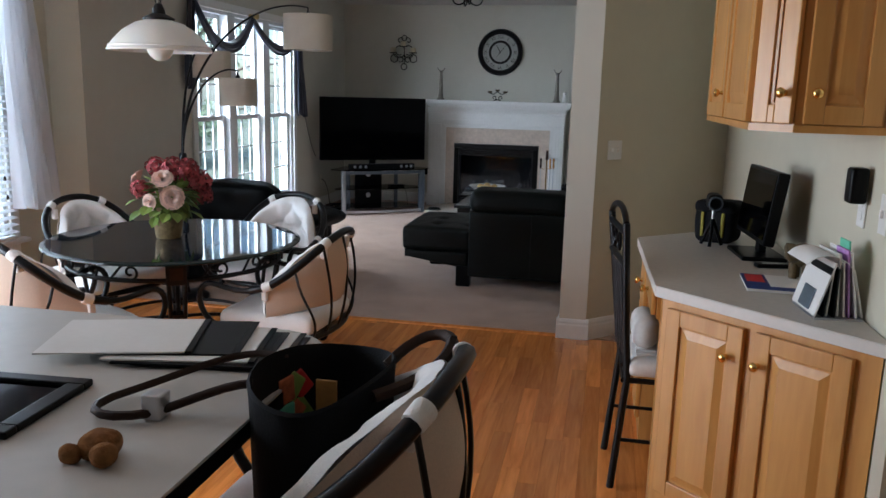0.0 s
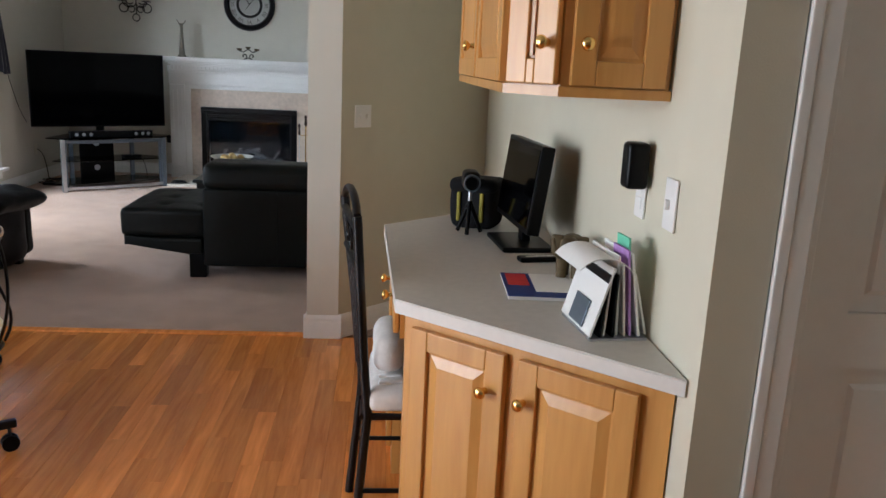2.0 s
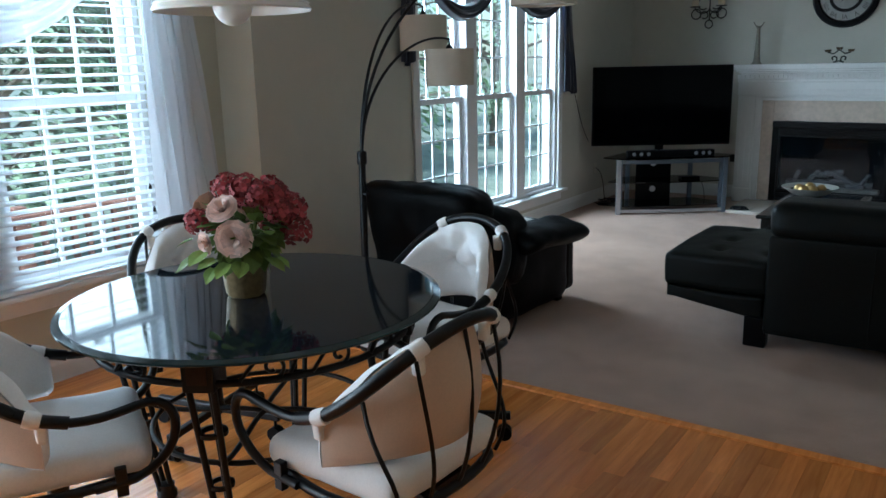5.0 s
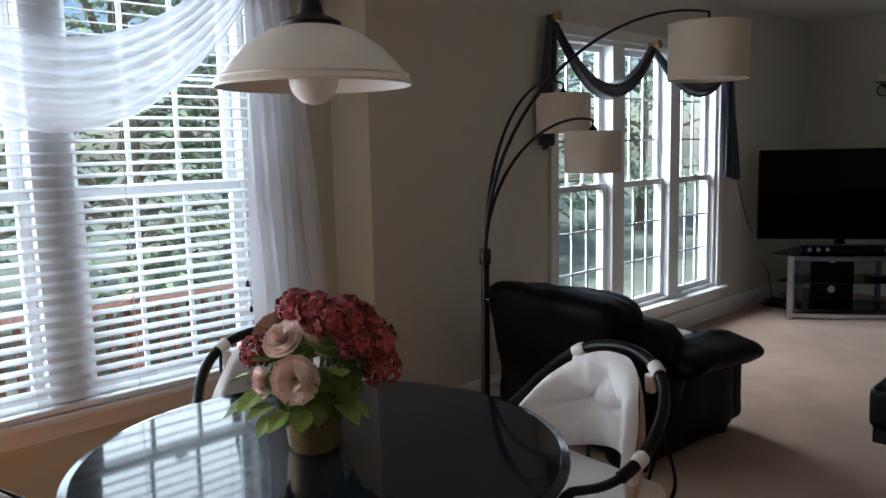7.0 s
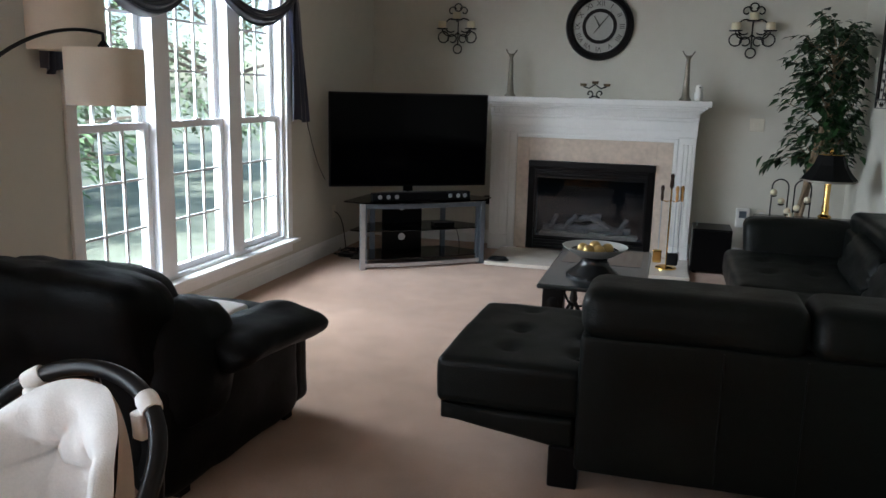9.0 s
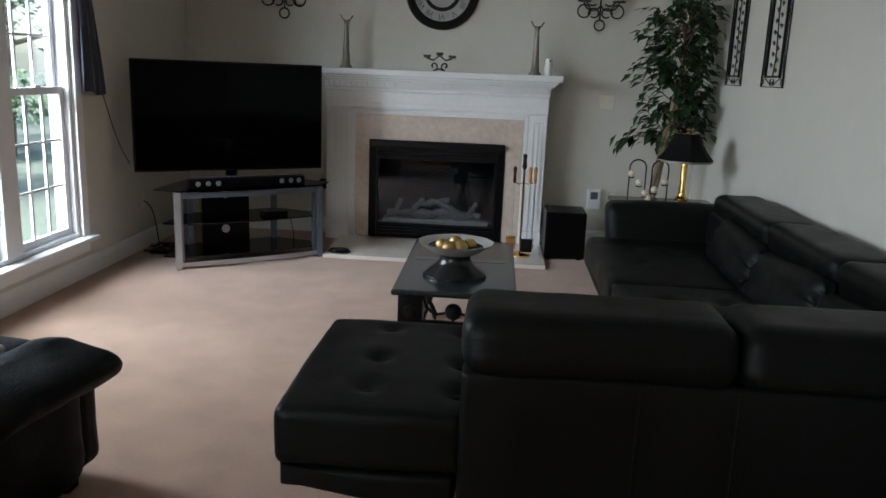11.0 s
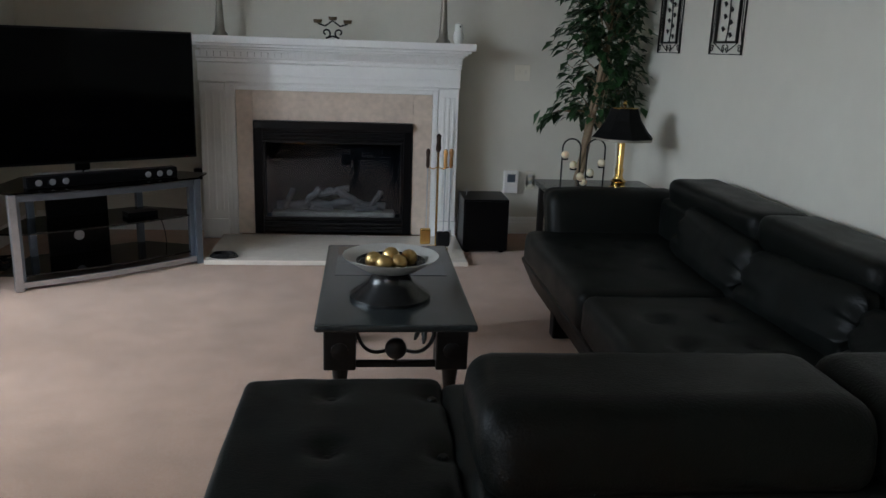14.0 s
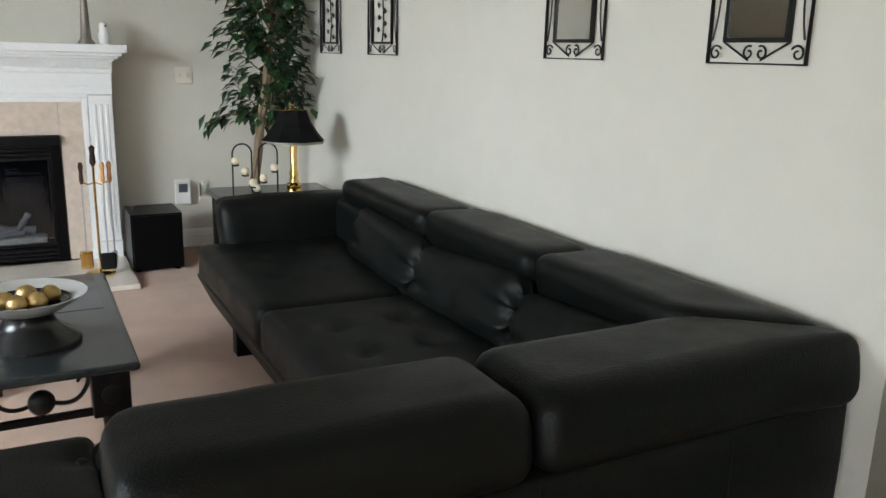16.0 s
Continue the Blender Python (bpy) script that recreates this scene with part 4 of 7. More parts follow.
# ---- things on the mantel ----
for x in (-1.815, -0.31):
    cs = thing("candlestick", "tall slender pewter candlestick on the mantel", "candlestick", pose(x, 9.90, 1.3885), "mantel candlesticks")
    turned("stem", PEWTER, [(0.05, 0), (0.05, 0.012), (0.034, 0.03), (0.026, 0.12), (0.020, 0.25), (0.016, 0.34), (0.026, 0.365), (0.034, 0.37), (0.0, 0.372)], parent=cs, seg=14)
    tubes("cup_leaf", PEWTER, 0.006, [(0.0, 0, 0.36), (-0.03, 0, 0.375), (-0.05, 0, 0.41)], [(0, 0, 0.36), (0.03, 0, 0.375), (0.05, 0, 0.405)], parent=cs, seg=6)
tv = thing("trivet", "small scrolled bronze tealight stand with three cups", "candle holder", pose(-1.065, 9.88, 1.3885))
tubes("scroll", IRON, 0.006, spiral((-0.045, 0, 0.04), 0.035, 0.008, -1.6, 4.5), spiral((0.045, 0, 0.04), 0.035, 0.008, 4.7, -1.4), [(-0.045, 0, 0.006), (0, 0, 0.02), (0.045, 0, 0.006)], [(-0.1, 0, 0.1), (-0.05, 0, 0.085), (0, 0, 0.12), (0.05, 0, 0.085), (0.1, 0, 0.1)], parent=tv, seg=6)
for x, z in ((-0.1, 0.1), (0, 0.12), (0.1, 0.1)):
    turned("cup", BRONZE, [(0.0, 0), (0.026, 0.004), (0.03, 0.026), (0.026, 0.026), (0.022, 0.008), (0, 0.007)], (x, 0, z), tv, 14)
owl = thing("ceramic_bird", "small white ceramic bird figure on the mantel", "figurine", pose(-0.205, 9.90, 1.3885))
turned("body", CERAMIC, [(0.028, 0), (0.034, 0.02), (0.036, 0.06), (0.026, 0.085), (0.030, 0.105), (0.024, 0.13), (0, 0.14)], parent=owl, seg=16)
turned("eye", PLASTIC, [(0.007, 0), (0.005, 0.004), (0, 0.005)], parent=owl, seg=8, m=pose(0.008, -0.029, 0.112, 90, 0, 0))

# ---- wall clock ----
ck = thing("wall_clock", "round wall clock with wide black rim and pale dial", "clock", pose(-1.077, 10.097, 2.01))
RX = pose(0, 0, 0, 90, 0, 0)
turned("rim", PLASTIC, [(0.232, 0.0), (0.29, 0.0), (0.295, 0.02), (0.28, 0.045), (0.245, 0.045), (0.228, 0.02), (0.232, 0.0)], parent=ck, seg=56, m=RX)
turned("dial", FACE, [(0.232, 0.004), (0.232, 0.012), (0.0, 0.0121)], parent=ck, seg=48, m=RX)
turned("inner_ring", IRON, [(0.120, 0.0125), (0.150, 0.0125), (0.150, 0.020), (0.120, 0.020), (0.120, 0.0125)], parent=ck, seg=40, m=RX)
NUM = ["XII", "I", "II", "III", "IIII", "V", "VI", "VII", "VIII", "IX", "X", "XI"]
for i, txt in enumerate(NUM):
    a = radians(90 - 30 * i)
    cu = bpy.data.curves.new("numeral", "FONT")
    cu.body, cu.size, cu.align_x, cu.align_y, cu.extrude = txt, 0.062, "CENTER", "CENTER", 0.001
    ob = new("numeral", cu)
    cu.materials.append(NUMERAL)
    ob.parent = ck
    ob.matrix_basis = Matrix.Translation((0.192 * math.cos(a), -0.0145, 0.192 * math.sin(a))) @ pose(0, 0, 0, 90, 0, 0) @ Matrix.Rotation(radians(-30 * i), 4, "Z")
for ang, ln, w in ((120, 0.10, 0.007), (52, 0.16, 0.005), (232, 0.08, 0.005)):
    a = radians(ang)
    tubes("clock_pointer", NUMERAL, [w, w * 0.4], [(0, -0.024, 0), (ln * math.cos(a), -0.024, ln * math.sin(a))], parent=ck, seg=6)

# ---- candle sconces ----


def sconce(x, z):
    s = thing("wall_sconce", "scrolled black iron wall sconce with three cream candles", "sconce", pose(x, 10.085, z), "pair of sconces")
    for sx in (-1, 1):
        for c, r0, r1, a0, a1 in (((0.055, 0, 0.155), 0.045, 0.012, 2.6, -2.6), ((0.13, -0.02, -0.075), 0.05, 0.05, 0, 6.28), ((0.05, 0, -0.09), 0.045, 0.03, -0.5, 5.5), ((0.06, 0, 0.02), 0.075, 0.045, 2.0, -2.2)):
            tubes("scroll", IRON, 0.006, spiral((sx * c[0], c[1], c[2]), r0, r1, a0 if sx > 0 else math.pi - a0, a1 if sx > 0 else math.pi - a1), parent=s, seg=6)
        tubes("arm", IRON, 0.006, bez((0, 0, -0.03), (sx * 0.05, 0, -0.1), (sx * 0.13, -0.03, -0.06), (sx * 0.135, -0.05, -0.012)), parent=s, seg=6)
    tubes("loop", IRON, 0.006, spiral((0, 0, 0.19), 0.034, 0.034, 0, 6.28), spiral((0, 0, -0.18), 0.04, 0.04, 0, 6.28), [(0, 0.008, -0.14), (0, 0.008, 0.16)], parent=s, seg=6)
    for cx, cy, cz in ((0, -0.05, 0.07), (-0.135, -0.05, -0.01), (0.135, -0.05, -0.01)):
        turned("dish", IRON, [(0, 0), (0.05, 0.004), (0.055, 0.012), (0.05, 0.010), (0, 0.008)], (cx, cy, cz), s, 16)
        turned("candle", CREAMWAX, [(0.036, 0), (0.037, 0.06), (0.03, 0.064), (0.0, 0.056)], (cx, cy, cz + 0.011), s, 16)
    tubes("bracket", IRON, 0.006, [(0, -0.05, 0.07), (0, 0.01, 0.06)], parent=s, seg=6)
    return s


sconce(-2.365, 1.985)
sconce(0.185, 1.975)

# ---- television corner ----
tvm = pose(-2.47, 9.05, 0, 0, 0, 31.8)
tel = thing("television", "large flat black television on a low corner stand", "television", tvm)
boxes("bezel", PLASTIC, (-0.668, 0.668, -0.012, 0.03, 0.637, 1.398), parent=tel, bev=0.006)
boxes("screen", SCREEN, (-0.655, 0.655, -0.0145, -0.0125, 0.652, 1.385), parent=tel)
boxes("rear_housing", PLASTIC, (-0.45, 0.45, 0.031, 0.07, 0.72, 1.25), parent=tel, bev=0.015)
boxes("stand_neck", PLASTIC, (-0.04, 0.04, 0.03, 0.06, 0.56, 0.72), parent=tel, bev=0.004)
tubes("stand_foot", CHROME, 0.009, [(-0.26, -0.05, 0.560), (0, 0.04, 0.585), (0.26, -0.05, 0.560)], [(-0.24, 0.17, 0.560), (0, 0.04, 0.585), (0.24, 0.17, 0.560)], parent=tel, seg=8)
boxes("indicator", REDPRINT, (0.60, 0.606, -0.0146, -0.0126, 0.642, 0.646), parent=tel)
sm = pose(-2.275, 8.873, 0, 0, 0, 36.5)
st = thing("tv_stand", "corner media stand with smoked glass shelves and silver legs", "media stand", sm)
bm = bmesh.new()


def stand_outline(inset=0.0, z=0.0):
    f = [(-0.50 + inset, 0.0 + inset)]
    for i in range(9):
        u = -1 + 2 * i / 8
        f.append(((0.50 - inset) * u, -0.035 * (1 - u * u) + inset))
    f += [(0.50 - inset, inset), (0.62 - inset, 0.12), (0.34, 0.47 - inset), (-0.34, 0.47 - inset), (-0.62 + inset, 0.12)]
    return f


for name, zz, ins in (("top_shelf", 0.535, -0.02), ("middle_shelf", 0.30, 0.03), ("bottom_shelf", 0.07, 0.03)):
    bm = bmesh.new()
    o = stand_outline(ins)
    o2 = []
    for p in o:
        if not o2 or (Vector(p) - Vector(o2[-1])).length > 1e-3:
            o2.append(p)
    prism(bm, o2, zz, zz + 0.010)
    part(name, bm, SMOKE, st, "smoked black glass shelf")
for sx in (-1, 1):
    boxes("front_leg", CHROME if sx < 0 else STEELBLUE, (sx * 0.515 - 0.02, sx * 0.515 + 0.02, -0.012, 0.02, 0, 0.534), parent=st, bev=0.004)
    boxes("side_leg", STEELBLUE, (sx * 0.50 - 0.028, sx * 0.50 + 0.028, 0.021, 0.06, 0, 0.534), parent=st, bev=0.004)
    boxes("rear_leg", STEELBLUE, (sx * 0.32 - 0.02, sx * 0.32 + 0.02, 0.41, 0.45, 0, 0.534), parent=st, bev=0.004)
for z0, z1 in ((0.018, 0.048), (0.490, 0.526)):
    bm = bmesh.new()
    pts = [(0.494 * (-1 + 2 * i / 8), -0.035 * (1 - (-1 + i / 4) ** 2)) for i in range(9)]
    prism(bm, [(x, y) for x, y in pts] + [(x, y + 0.018) for x, y in reversed(pts)], z0, z1)
    part("front_rail", bm, CHROME if z0 < 0.1 else STEELBLUE, st)
boxes("back_panel", PLASTIC, (-0.25, 0.10, 0.36, 0.38, 0.08, 0.534), parent=st)
for x in (-0.08,):
    for z in (0.19, 0.45):
        turned("cable_port", CHROME, [(0.03, 0), (0.03, 0.006), (0.018, 0.006), (0.0, 0.004)], parent=st, seg=18, m=pose(x, 0.36, z, 90, 0, 0))
sb = thing("soundbar", "long black soundbar with silver drivers on the stand", "speaker", sm @ pose(0, 0.05, 0.5455))
boxes("case", PLASTIC, (-0.42, 0.42, 0.0, 0.075, 0, 0.062), parent=sb, bev=0.006)
for x in (-0.36, -0.29, -0.22, 0.24, 0.31, 0.37):
    turned("driver", CHROME, [(0.018, 0), (0.016, 0.004), (0.006, 0.002), (0.0, 0.006)], parent=sb, seg=16, m=pose(x, -0.0005, 0.03, 90, 0, 0))
rc = thing("remote_box", "small black box with cables on the glass shelf", "device", sm @ pose(0.22, 0.16, 0.3105))
boxes("case", PLASTIC, (-0.09, 0.09, -0.05, 0.05, 0, 0.03), parent=rc, bev=0.004)
tubes("cable", PLASTIC, 0.003, bez((0.05, 0.05, 0.015), (0.15, 0.1, 0.03), (0.2, 0.12, -0.1), (0.22, 0.16, -0.228)), parent=rc, seg=6)
cb = thing("cable_tangle", "tangle of black cables behind the media stand", "cables", pose(-2.98, 9.0, 0))
rr = random.Random(3)
for i in range(5):
    pts = [Vector((rr.uniform(-0.14, 0.14), rr.uniform(-0.16, 0.16), 0.012 + rr.uniform(0, 0.07))) for _ in range(7)]
    sm_pts = []
    for j in range(len(pts) - 1):
        for q in range(4):
            sm_pts.append(pts[j].lerp(pts[j + 1], q / 4))
    for _ in range(3):
        sm_pts = [sm_pts[0]] + [(sm_pts[j - 1] + sm_pts[j] * 2 + sm_pts[j + 1]) / 4 for j in range(1, len(sm_pts) - 1)] + [sm_pts[-1]]
    tubes("cable", PLASTIC, 0.0045, sm_pts, parent=cb, seg=6)
boxes("power_strip", PLASTIC, (-0.10, 0.12, -0.03, 0.03, 0.0, 0.03), parent=cb, bev=0.004)
tubes("wall_cord", PLASTIC, 0.004, bez((-0.21, 0.15, 0.36), (-0.12, 0.14, 0.34), (-0.1, 0.1, 0.2), (-0.05, 0.04, 0.03)), parent=cb, seg=6)
tw = thing("hanging_cable", "thin cord hanging on the wall behind the television", "cable")
tubes("cord", PLASTIC, 0.003, bez((-3.192, 8.62, 1.16), (-3.19, 8.75, 0.9), (-3.19, 8.8, 0.8), (-3.185, 8.95, 0.66)), parent=tw, seg=6)
cc = thing("cable_coil", "coiled black cable lying on the hearth", "cable", pose(-1.72, 9.22, 0.031))
for i in range(3):
    tubes("loop", PLASTIC, 0.0045, [(0.085 * math.cos(a) * (1 - 0.1 * i), 0.05 * math.sin(a), 0.006 + 0.009 * i) for a in [2 * math.pi * q / 20 for q in range(20)]], parent=cc, seg=6, closed=True)
pl = thing("plug_adapter", "black plug adapter at the wall beside the hearth", "plug", pose(-2.03, 10.05, 0.42))
boxes("case", PLASTIC, (-0.03, 0.03, -0.0, 0.049, -0.04, 0.04), parent=pl, bev=0.006)

# ---- subwoofer, wall box ----
sw = thing("subwoofer", "black cube subwoofer beside the fireplace", "speaker", pose(-0.015, 9.66, 0))
boxes("cabinet", PLASTIC, (-0.155, 0.155, -0.165, 0.18, 0.015, 0.37), parent=sw, bev=0.006)
boxes("grille", PLASTIC, (-0.145, 0.145, -0.175, -0.1655, 0.03, 0.36), parent=sw, bev=0.003)
for sx in (-0.12, 0.12):
    for sy in (-0.13, 0.14):
        turned("foot", PLASTIC, [(0.018, 0), (0.018, 0.0149), (0, 0.0149)], (sx, sy, 0), sw, 10)
tubes("antenna", CHROME, 0.003, [(-0.12, 0, 0.371), (-0.12, 0.0, 0.42)], [(-0.14, 0, 0.40), (-0.10, 0, 0.40)], parent=sw, seg=6)
bx = thing("alarm_box", "white plastic box on the wall above the speaker", "device", pose(0.25, 10.099, 0.40))
boxes("case", SWITCHW, (-0.055, 0.055, -0.04, 0, -0.085, 0.085), parent=bx, bev=0.008)
boxes("window", STEELBLUE, (-0.03, 0.03, -0.0415, -0.0402, 0.0, 0.06), parent=bx)

so2 = thing("wall_socket", "cream wall socket plate near the floor", "socket", pose(0.40, 10.099, 0.42))
boxes("plate", SWITCH, (-0.036, 0.036, -0.006, 0, -0.058, 0.058), parent=so2, bev=0.003)
for z in (-0.022, 0.022):
    boxes("outlet", SWITCHW, (-0.016, 0.016, -0.008, -0.0062, z - 0.014, z + 0.014), parent=so2, bev=0.002)

# ---- sectional sofa ----
so = thing("sectional_sofa", "black leather sectional sofa with tufted chaise and headrests", "sofa")
BY = 5.475


# chaise
CHAISE_TUFTS = [(x, y) for x in (-0.927, -0.657) for y in (5.7, 5.94, 6.25)]
padded("chaise_cushion", LEATHER, -1.175, -0.622, 5.515, 6.375, 0.265, 0.453, r=0.035, n=22, top=0.012, tufts=CHAISE_TUFTS, depth=0.032, spread=0.038, wrinkle=0.004, parent=so)

for x, y in CHAISE_TUFTS:
    turned("button", LEATHER, [(0.0, 0.0), (0.014, 0.002), (0.011, 0.008), (0.0, 0.010)], (x, y, 0.431), so, 10)


def chaise_base(q):
    u = max(0.0, min(1.0, (-0.648 - q.x) / 0.52))
    return (q.x + 0.015 * u, q.y, q.z + (0.075 * u if q.z < 0.2 else 0))


padded("chaise_base", LEATHER, -1.17, -0.648, 5.52, 6.36, 0.135, 0.262, r=0.02, n=8, wrinkle=0.002, shape=chaise_base, parent=so)
# back of the near section
padded("back_panel", LEATHER, -0.64, 1.015, BY + 0.012, 5.62, 0.085, 0.60, r=0.02, n=10, wrinkle=0.003, parent=so)
HR = dict(r=0.062, n=14, wrinkle=0.003)


def roll(q):
    lean = 0.03 * (q.z - 0.6) / 0.17
    return (q.x, q.y + lean, q.z)


padded("headrest", LEATHER, -0.645, 0.104, BY - 0.005, 5.79, 0.585, 0.762, shape=roll, parent=so, **HR)


def mitre_y(x):
    """Line of the diagonal seam where the two runs of headrests meet."""
    return 5.79 - 1.0 * max(0.0, min(1.0, (x - 0.72) / 0.31)) * 0.29


def mitre_near(q):
    k = (min(5.79, mitre_y(q.x)) - BY) / (5.79 - BY)
    return roll(Vector((q.x, BY + (q.y - BY) * k, q.z)))


def mitre_side(q):
    y0 = mitre_y(q.x)
    return roll2(Vector((q.x, y0 + (q.y - 5.785) / (6.447 - 5.785) * (6.447 - y0), q.z)))


def roll2(q):
    return (q.x - 0.03 * (q.z - 0.6) / 0.17, q.y, q.z)


padded("corner_headrest", LEATHER, 0.105, 1.036, BY - 0.005, 5.79, 0.585, 0.762, shape=mitre_near, parent=so, **HR)
for x in (-0.16, 0.10, 0.62):
    tubes("seam", LEATHER, 0.0035, [(x, BY + 0.0125, 0.11), (x, BY + 0.0105, 0.35), (x, BY + 0.0125, 0.585)], parent=so, seg=6)
padded("seat_base", LEATHER, -0.635, 1.015, 5.625, 6.34, 0.115, 0.262, r=0.02, n=8, wrinkle=0.002, parent=so)
padded("seat_cushion", LEATHER, -0.636, 0.09, 5.64, 6.36, 0.265, 0.445, r=0.045, n=10, top=0.012, tufts=[(-0.4, 6.05), (-0.15, 6.05)], depth=0.02, spread=0.055, wrinkle=0.004, parent=so)
# long section by the wall


def side_base(q):
    u = max(0.0, min(1.0, (0.26 - q.z) / 0.16)) if q.x < 0.2 else 0
    return (q.x + 0.075 * u, q.y, q.z)


padded("seat_base", LEATHER, 0.012, 1.015, 6.365, 8.40, 0.085, 0.275, r=0.02, n=10, wrinkle=0.002, shape=side_base, parent=so)
for a, b in ((6.30, 7.17), (7.18, 8.30)):
    padded("seat_cushion", LEATHER, 0.0, 0.80, a, b, 0.265, 0.445, r=0.05, n=22, top=0.014, tufts=[(x, a + (b - a) * k) for x in (0.2, 0.45) for k in (0.35, 0.65)], depth=0.03, spread=0.04, wrinkle=0.004, parent=so)
padded("seat_cushion", LEATHER, 0.095, 0.80, 5.64, 6.292, 0.265, 0.44, r=0.045, n=10, top=0.01, wrinkle=0.004, parent=so)
padded("back_panel", LEATHER, 0.86, 1.015, 5.80, 8.28, 0.266, 0.60, r=0.02, n=8, wrinkle=0.003, parent=so)


for a, b, zt in ((5.785, 6.447, 0.775), (6.448, 7.247, 0.765), (7.248, 8.20, 0.755)):
    padded("headrest", LEATHER, 0.725, 1.022 + 0.012 * (a < 6), a, b, 0.585, zt, shape=mitre_side if a < 6 else roll2, parent=so, **HR)


def gathered(half):
    """Pillow ends drawn in, with creases that run from the gathered corners."""
    def f(q):
        v = q.y / half
        e = abs(v) ** 5
        thin = 1 - 0.30 * e
        a = math.atan2(q.z, q.x * 2)
        cr = 0.010 * abs(v) ** 3 * math.sin(9 * a + 3 * v) + 0.006 * e * math.sin(17 * a)
        return (q.x * thin + cr, q.y + 0.010 * e * math.sin(7 * a), q.z * (1 - 0.07 * e) + cr * 0.6)
    return f


for a, b in ((5.80, 6.45), (6.42, 7.16), (7.13, 7.86)):
    m = Matrix.Translation((0.68, (a + b) / 2, 0.535)) @ Matrix.Rotation(radians(20), 4, "Y") @ Matrix.Rotation(radians(-4 if a < 7 else 3), 4, "X")
    padded("back_cushion", LEATHER, -0.07, 0.07, -(b - a) / 2, (b - a) / 2, -0.13, 0.135, r=0.066, n=24, wrinkle=0.007, shape=gathered((b - a) / 2), m=m, parent=so)

padded("back_filler", LEATHER, 0.70, 0.859, 7.75, 8.24, 0.40, 0.64, r=0.03, n=6, wrinkle=0.004, parent=so)


def flare(q):
    k = (q.z - 0.265) / 0.38
    return (q.x - 0.02 * k, q.y + 0.06 * k * k, q.z - 0.03 * max(0, (0.4 - q.x)) * k)


padded("arm", LEATHER, 0.13, 0.86, 8.20, 8.40, 0.27, 0.66, r=0.06, n=10, wrinkle=0.006, shape=flare, parent=so)
for x, y in ((-0.68, 5.545), (0.95, 5.545), (-1.05, 6.28), (0.13, 7.88), (0.13, 6.5), (0.95, 8.35)):
    boxes("foot", PLASTIC, (x - 0.055, x + 0.055, y - 0.04, y + 0.04, 0, 0.16 if y < 6 else 0.125), parent=so, bev=0.008)

# ---- recliner ----
re = thing("recliner", "plump black leather recliner seen from behind", "armchair", pose(-2.26, 5.35, 0, 0, 0, -3))
padded("base", LEATHER2, -0.46, 0.34, -0.36, 0.50, 0.04, 0.36, r=0.06, n=8, wrinkle=0.008, parent=re)


def backshape(q):
    u = (q.x + 0.03) / 0.45
    k = max(0, (q.z - 0.35) / 0.47)
    return (q.x * (1 + 0.03 * k), q.y - 0.10 * k, q.z - 0.075 * max(0, u - 0.05) ** 2 * k)


padded("backrest", LEATHER2, -0.475, 0.315, -0.44, -0.16, 0.10, 0.815, r=0.10, n=12, wrinkle=0.018, shape=backshape, parent=re)
padded("head_cushion", LEATHER2, -0.44, 0.27, -0.36, -0.05, 0.50, 0.80, r=0.12, n=10, wrinkle=0.018, shape=backshape, parent=re)
padded("shoulder_roll", LEATHER2, 0.13, 0.425, -0.42, -0.02, 0.26, 0.70, r=0.14, n=9, wrinkle=0.02, parent=re, shape=lambda q: (q.x, q.y, q.z - 0.20 * max(0, q.x - 0.22)))
padded("side_panel", LEATHER2, 0.18, 0.37, -0.43, 0.47, 0.02, 0.47, r=0.07, n=12, wrinkle=0.012, parent=re)
padded("side_panel", LEATHER2, -0.48, -0.27, -0.42, 0.50, 0.02, 0.45, r=0.07, n=10, wrinkle=0.012, parent=re)
for sx in (1, -1):
    padded("arm", LEATHER2, 0.25 if sx > 0 else -0.54, 0.54 if sx > 0 else -0.27, -0.24, 0.43, 0.385, 0.555, r=0.08, n=14, wrinkle=0.014, parent=re, shape=lambda q: (q.x * 1.02, q.y, 0.505 + (q.z - 0.485) * (1 - 0.55 * max(0, (abs(q.x) - 0.36) / 0.2)) - 0.06 * max(0, q.y) ** 1.5 * 2))
padded("seat_cushion", LEATHER2, -0.26, 0.24, -0.12, 0.52, 0.33, 0.49, r=0.07, n=8, top=0.03, wrinkle=0.01, parent=re)
padded("footrest", LEATHER2, -0.26, 0.22, 0.49, 0.58, 0.10, 0.36, r=0.04, n=8, wrinkle=0.008, parent=re)
padded("arm_front", LEATHER2, 0.20, 0.36, 0.42, 0.56, 0.05, 0.42, r=0.05, n=6, wrinkle=0.008, parent=re)
for sx in (-0.35, 0.3):
    for sy in (-0.3, 0.42):
        boxes("foot", PLASTIC, (sx - 0.03, sx + 0.03, sy - 0.03, sy + 0.03, 0, 0.06), parent=re)
th = thing("folded_blanket", "pale grey folded blanket on the recliner seat", "blanket", pose(-2.28, 5.44, 0.47))
padded("fold", STRIPE, -0.2, 0.22, -0.1, 0.26, 0.0, 0.05, r=0.02, n=8, wrinkle=0.012, parent=th)

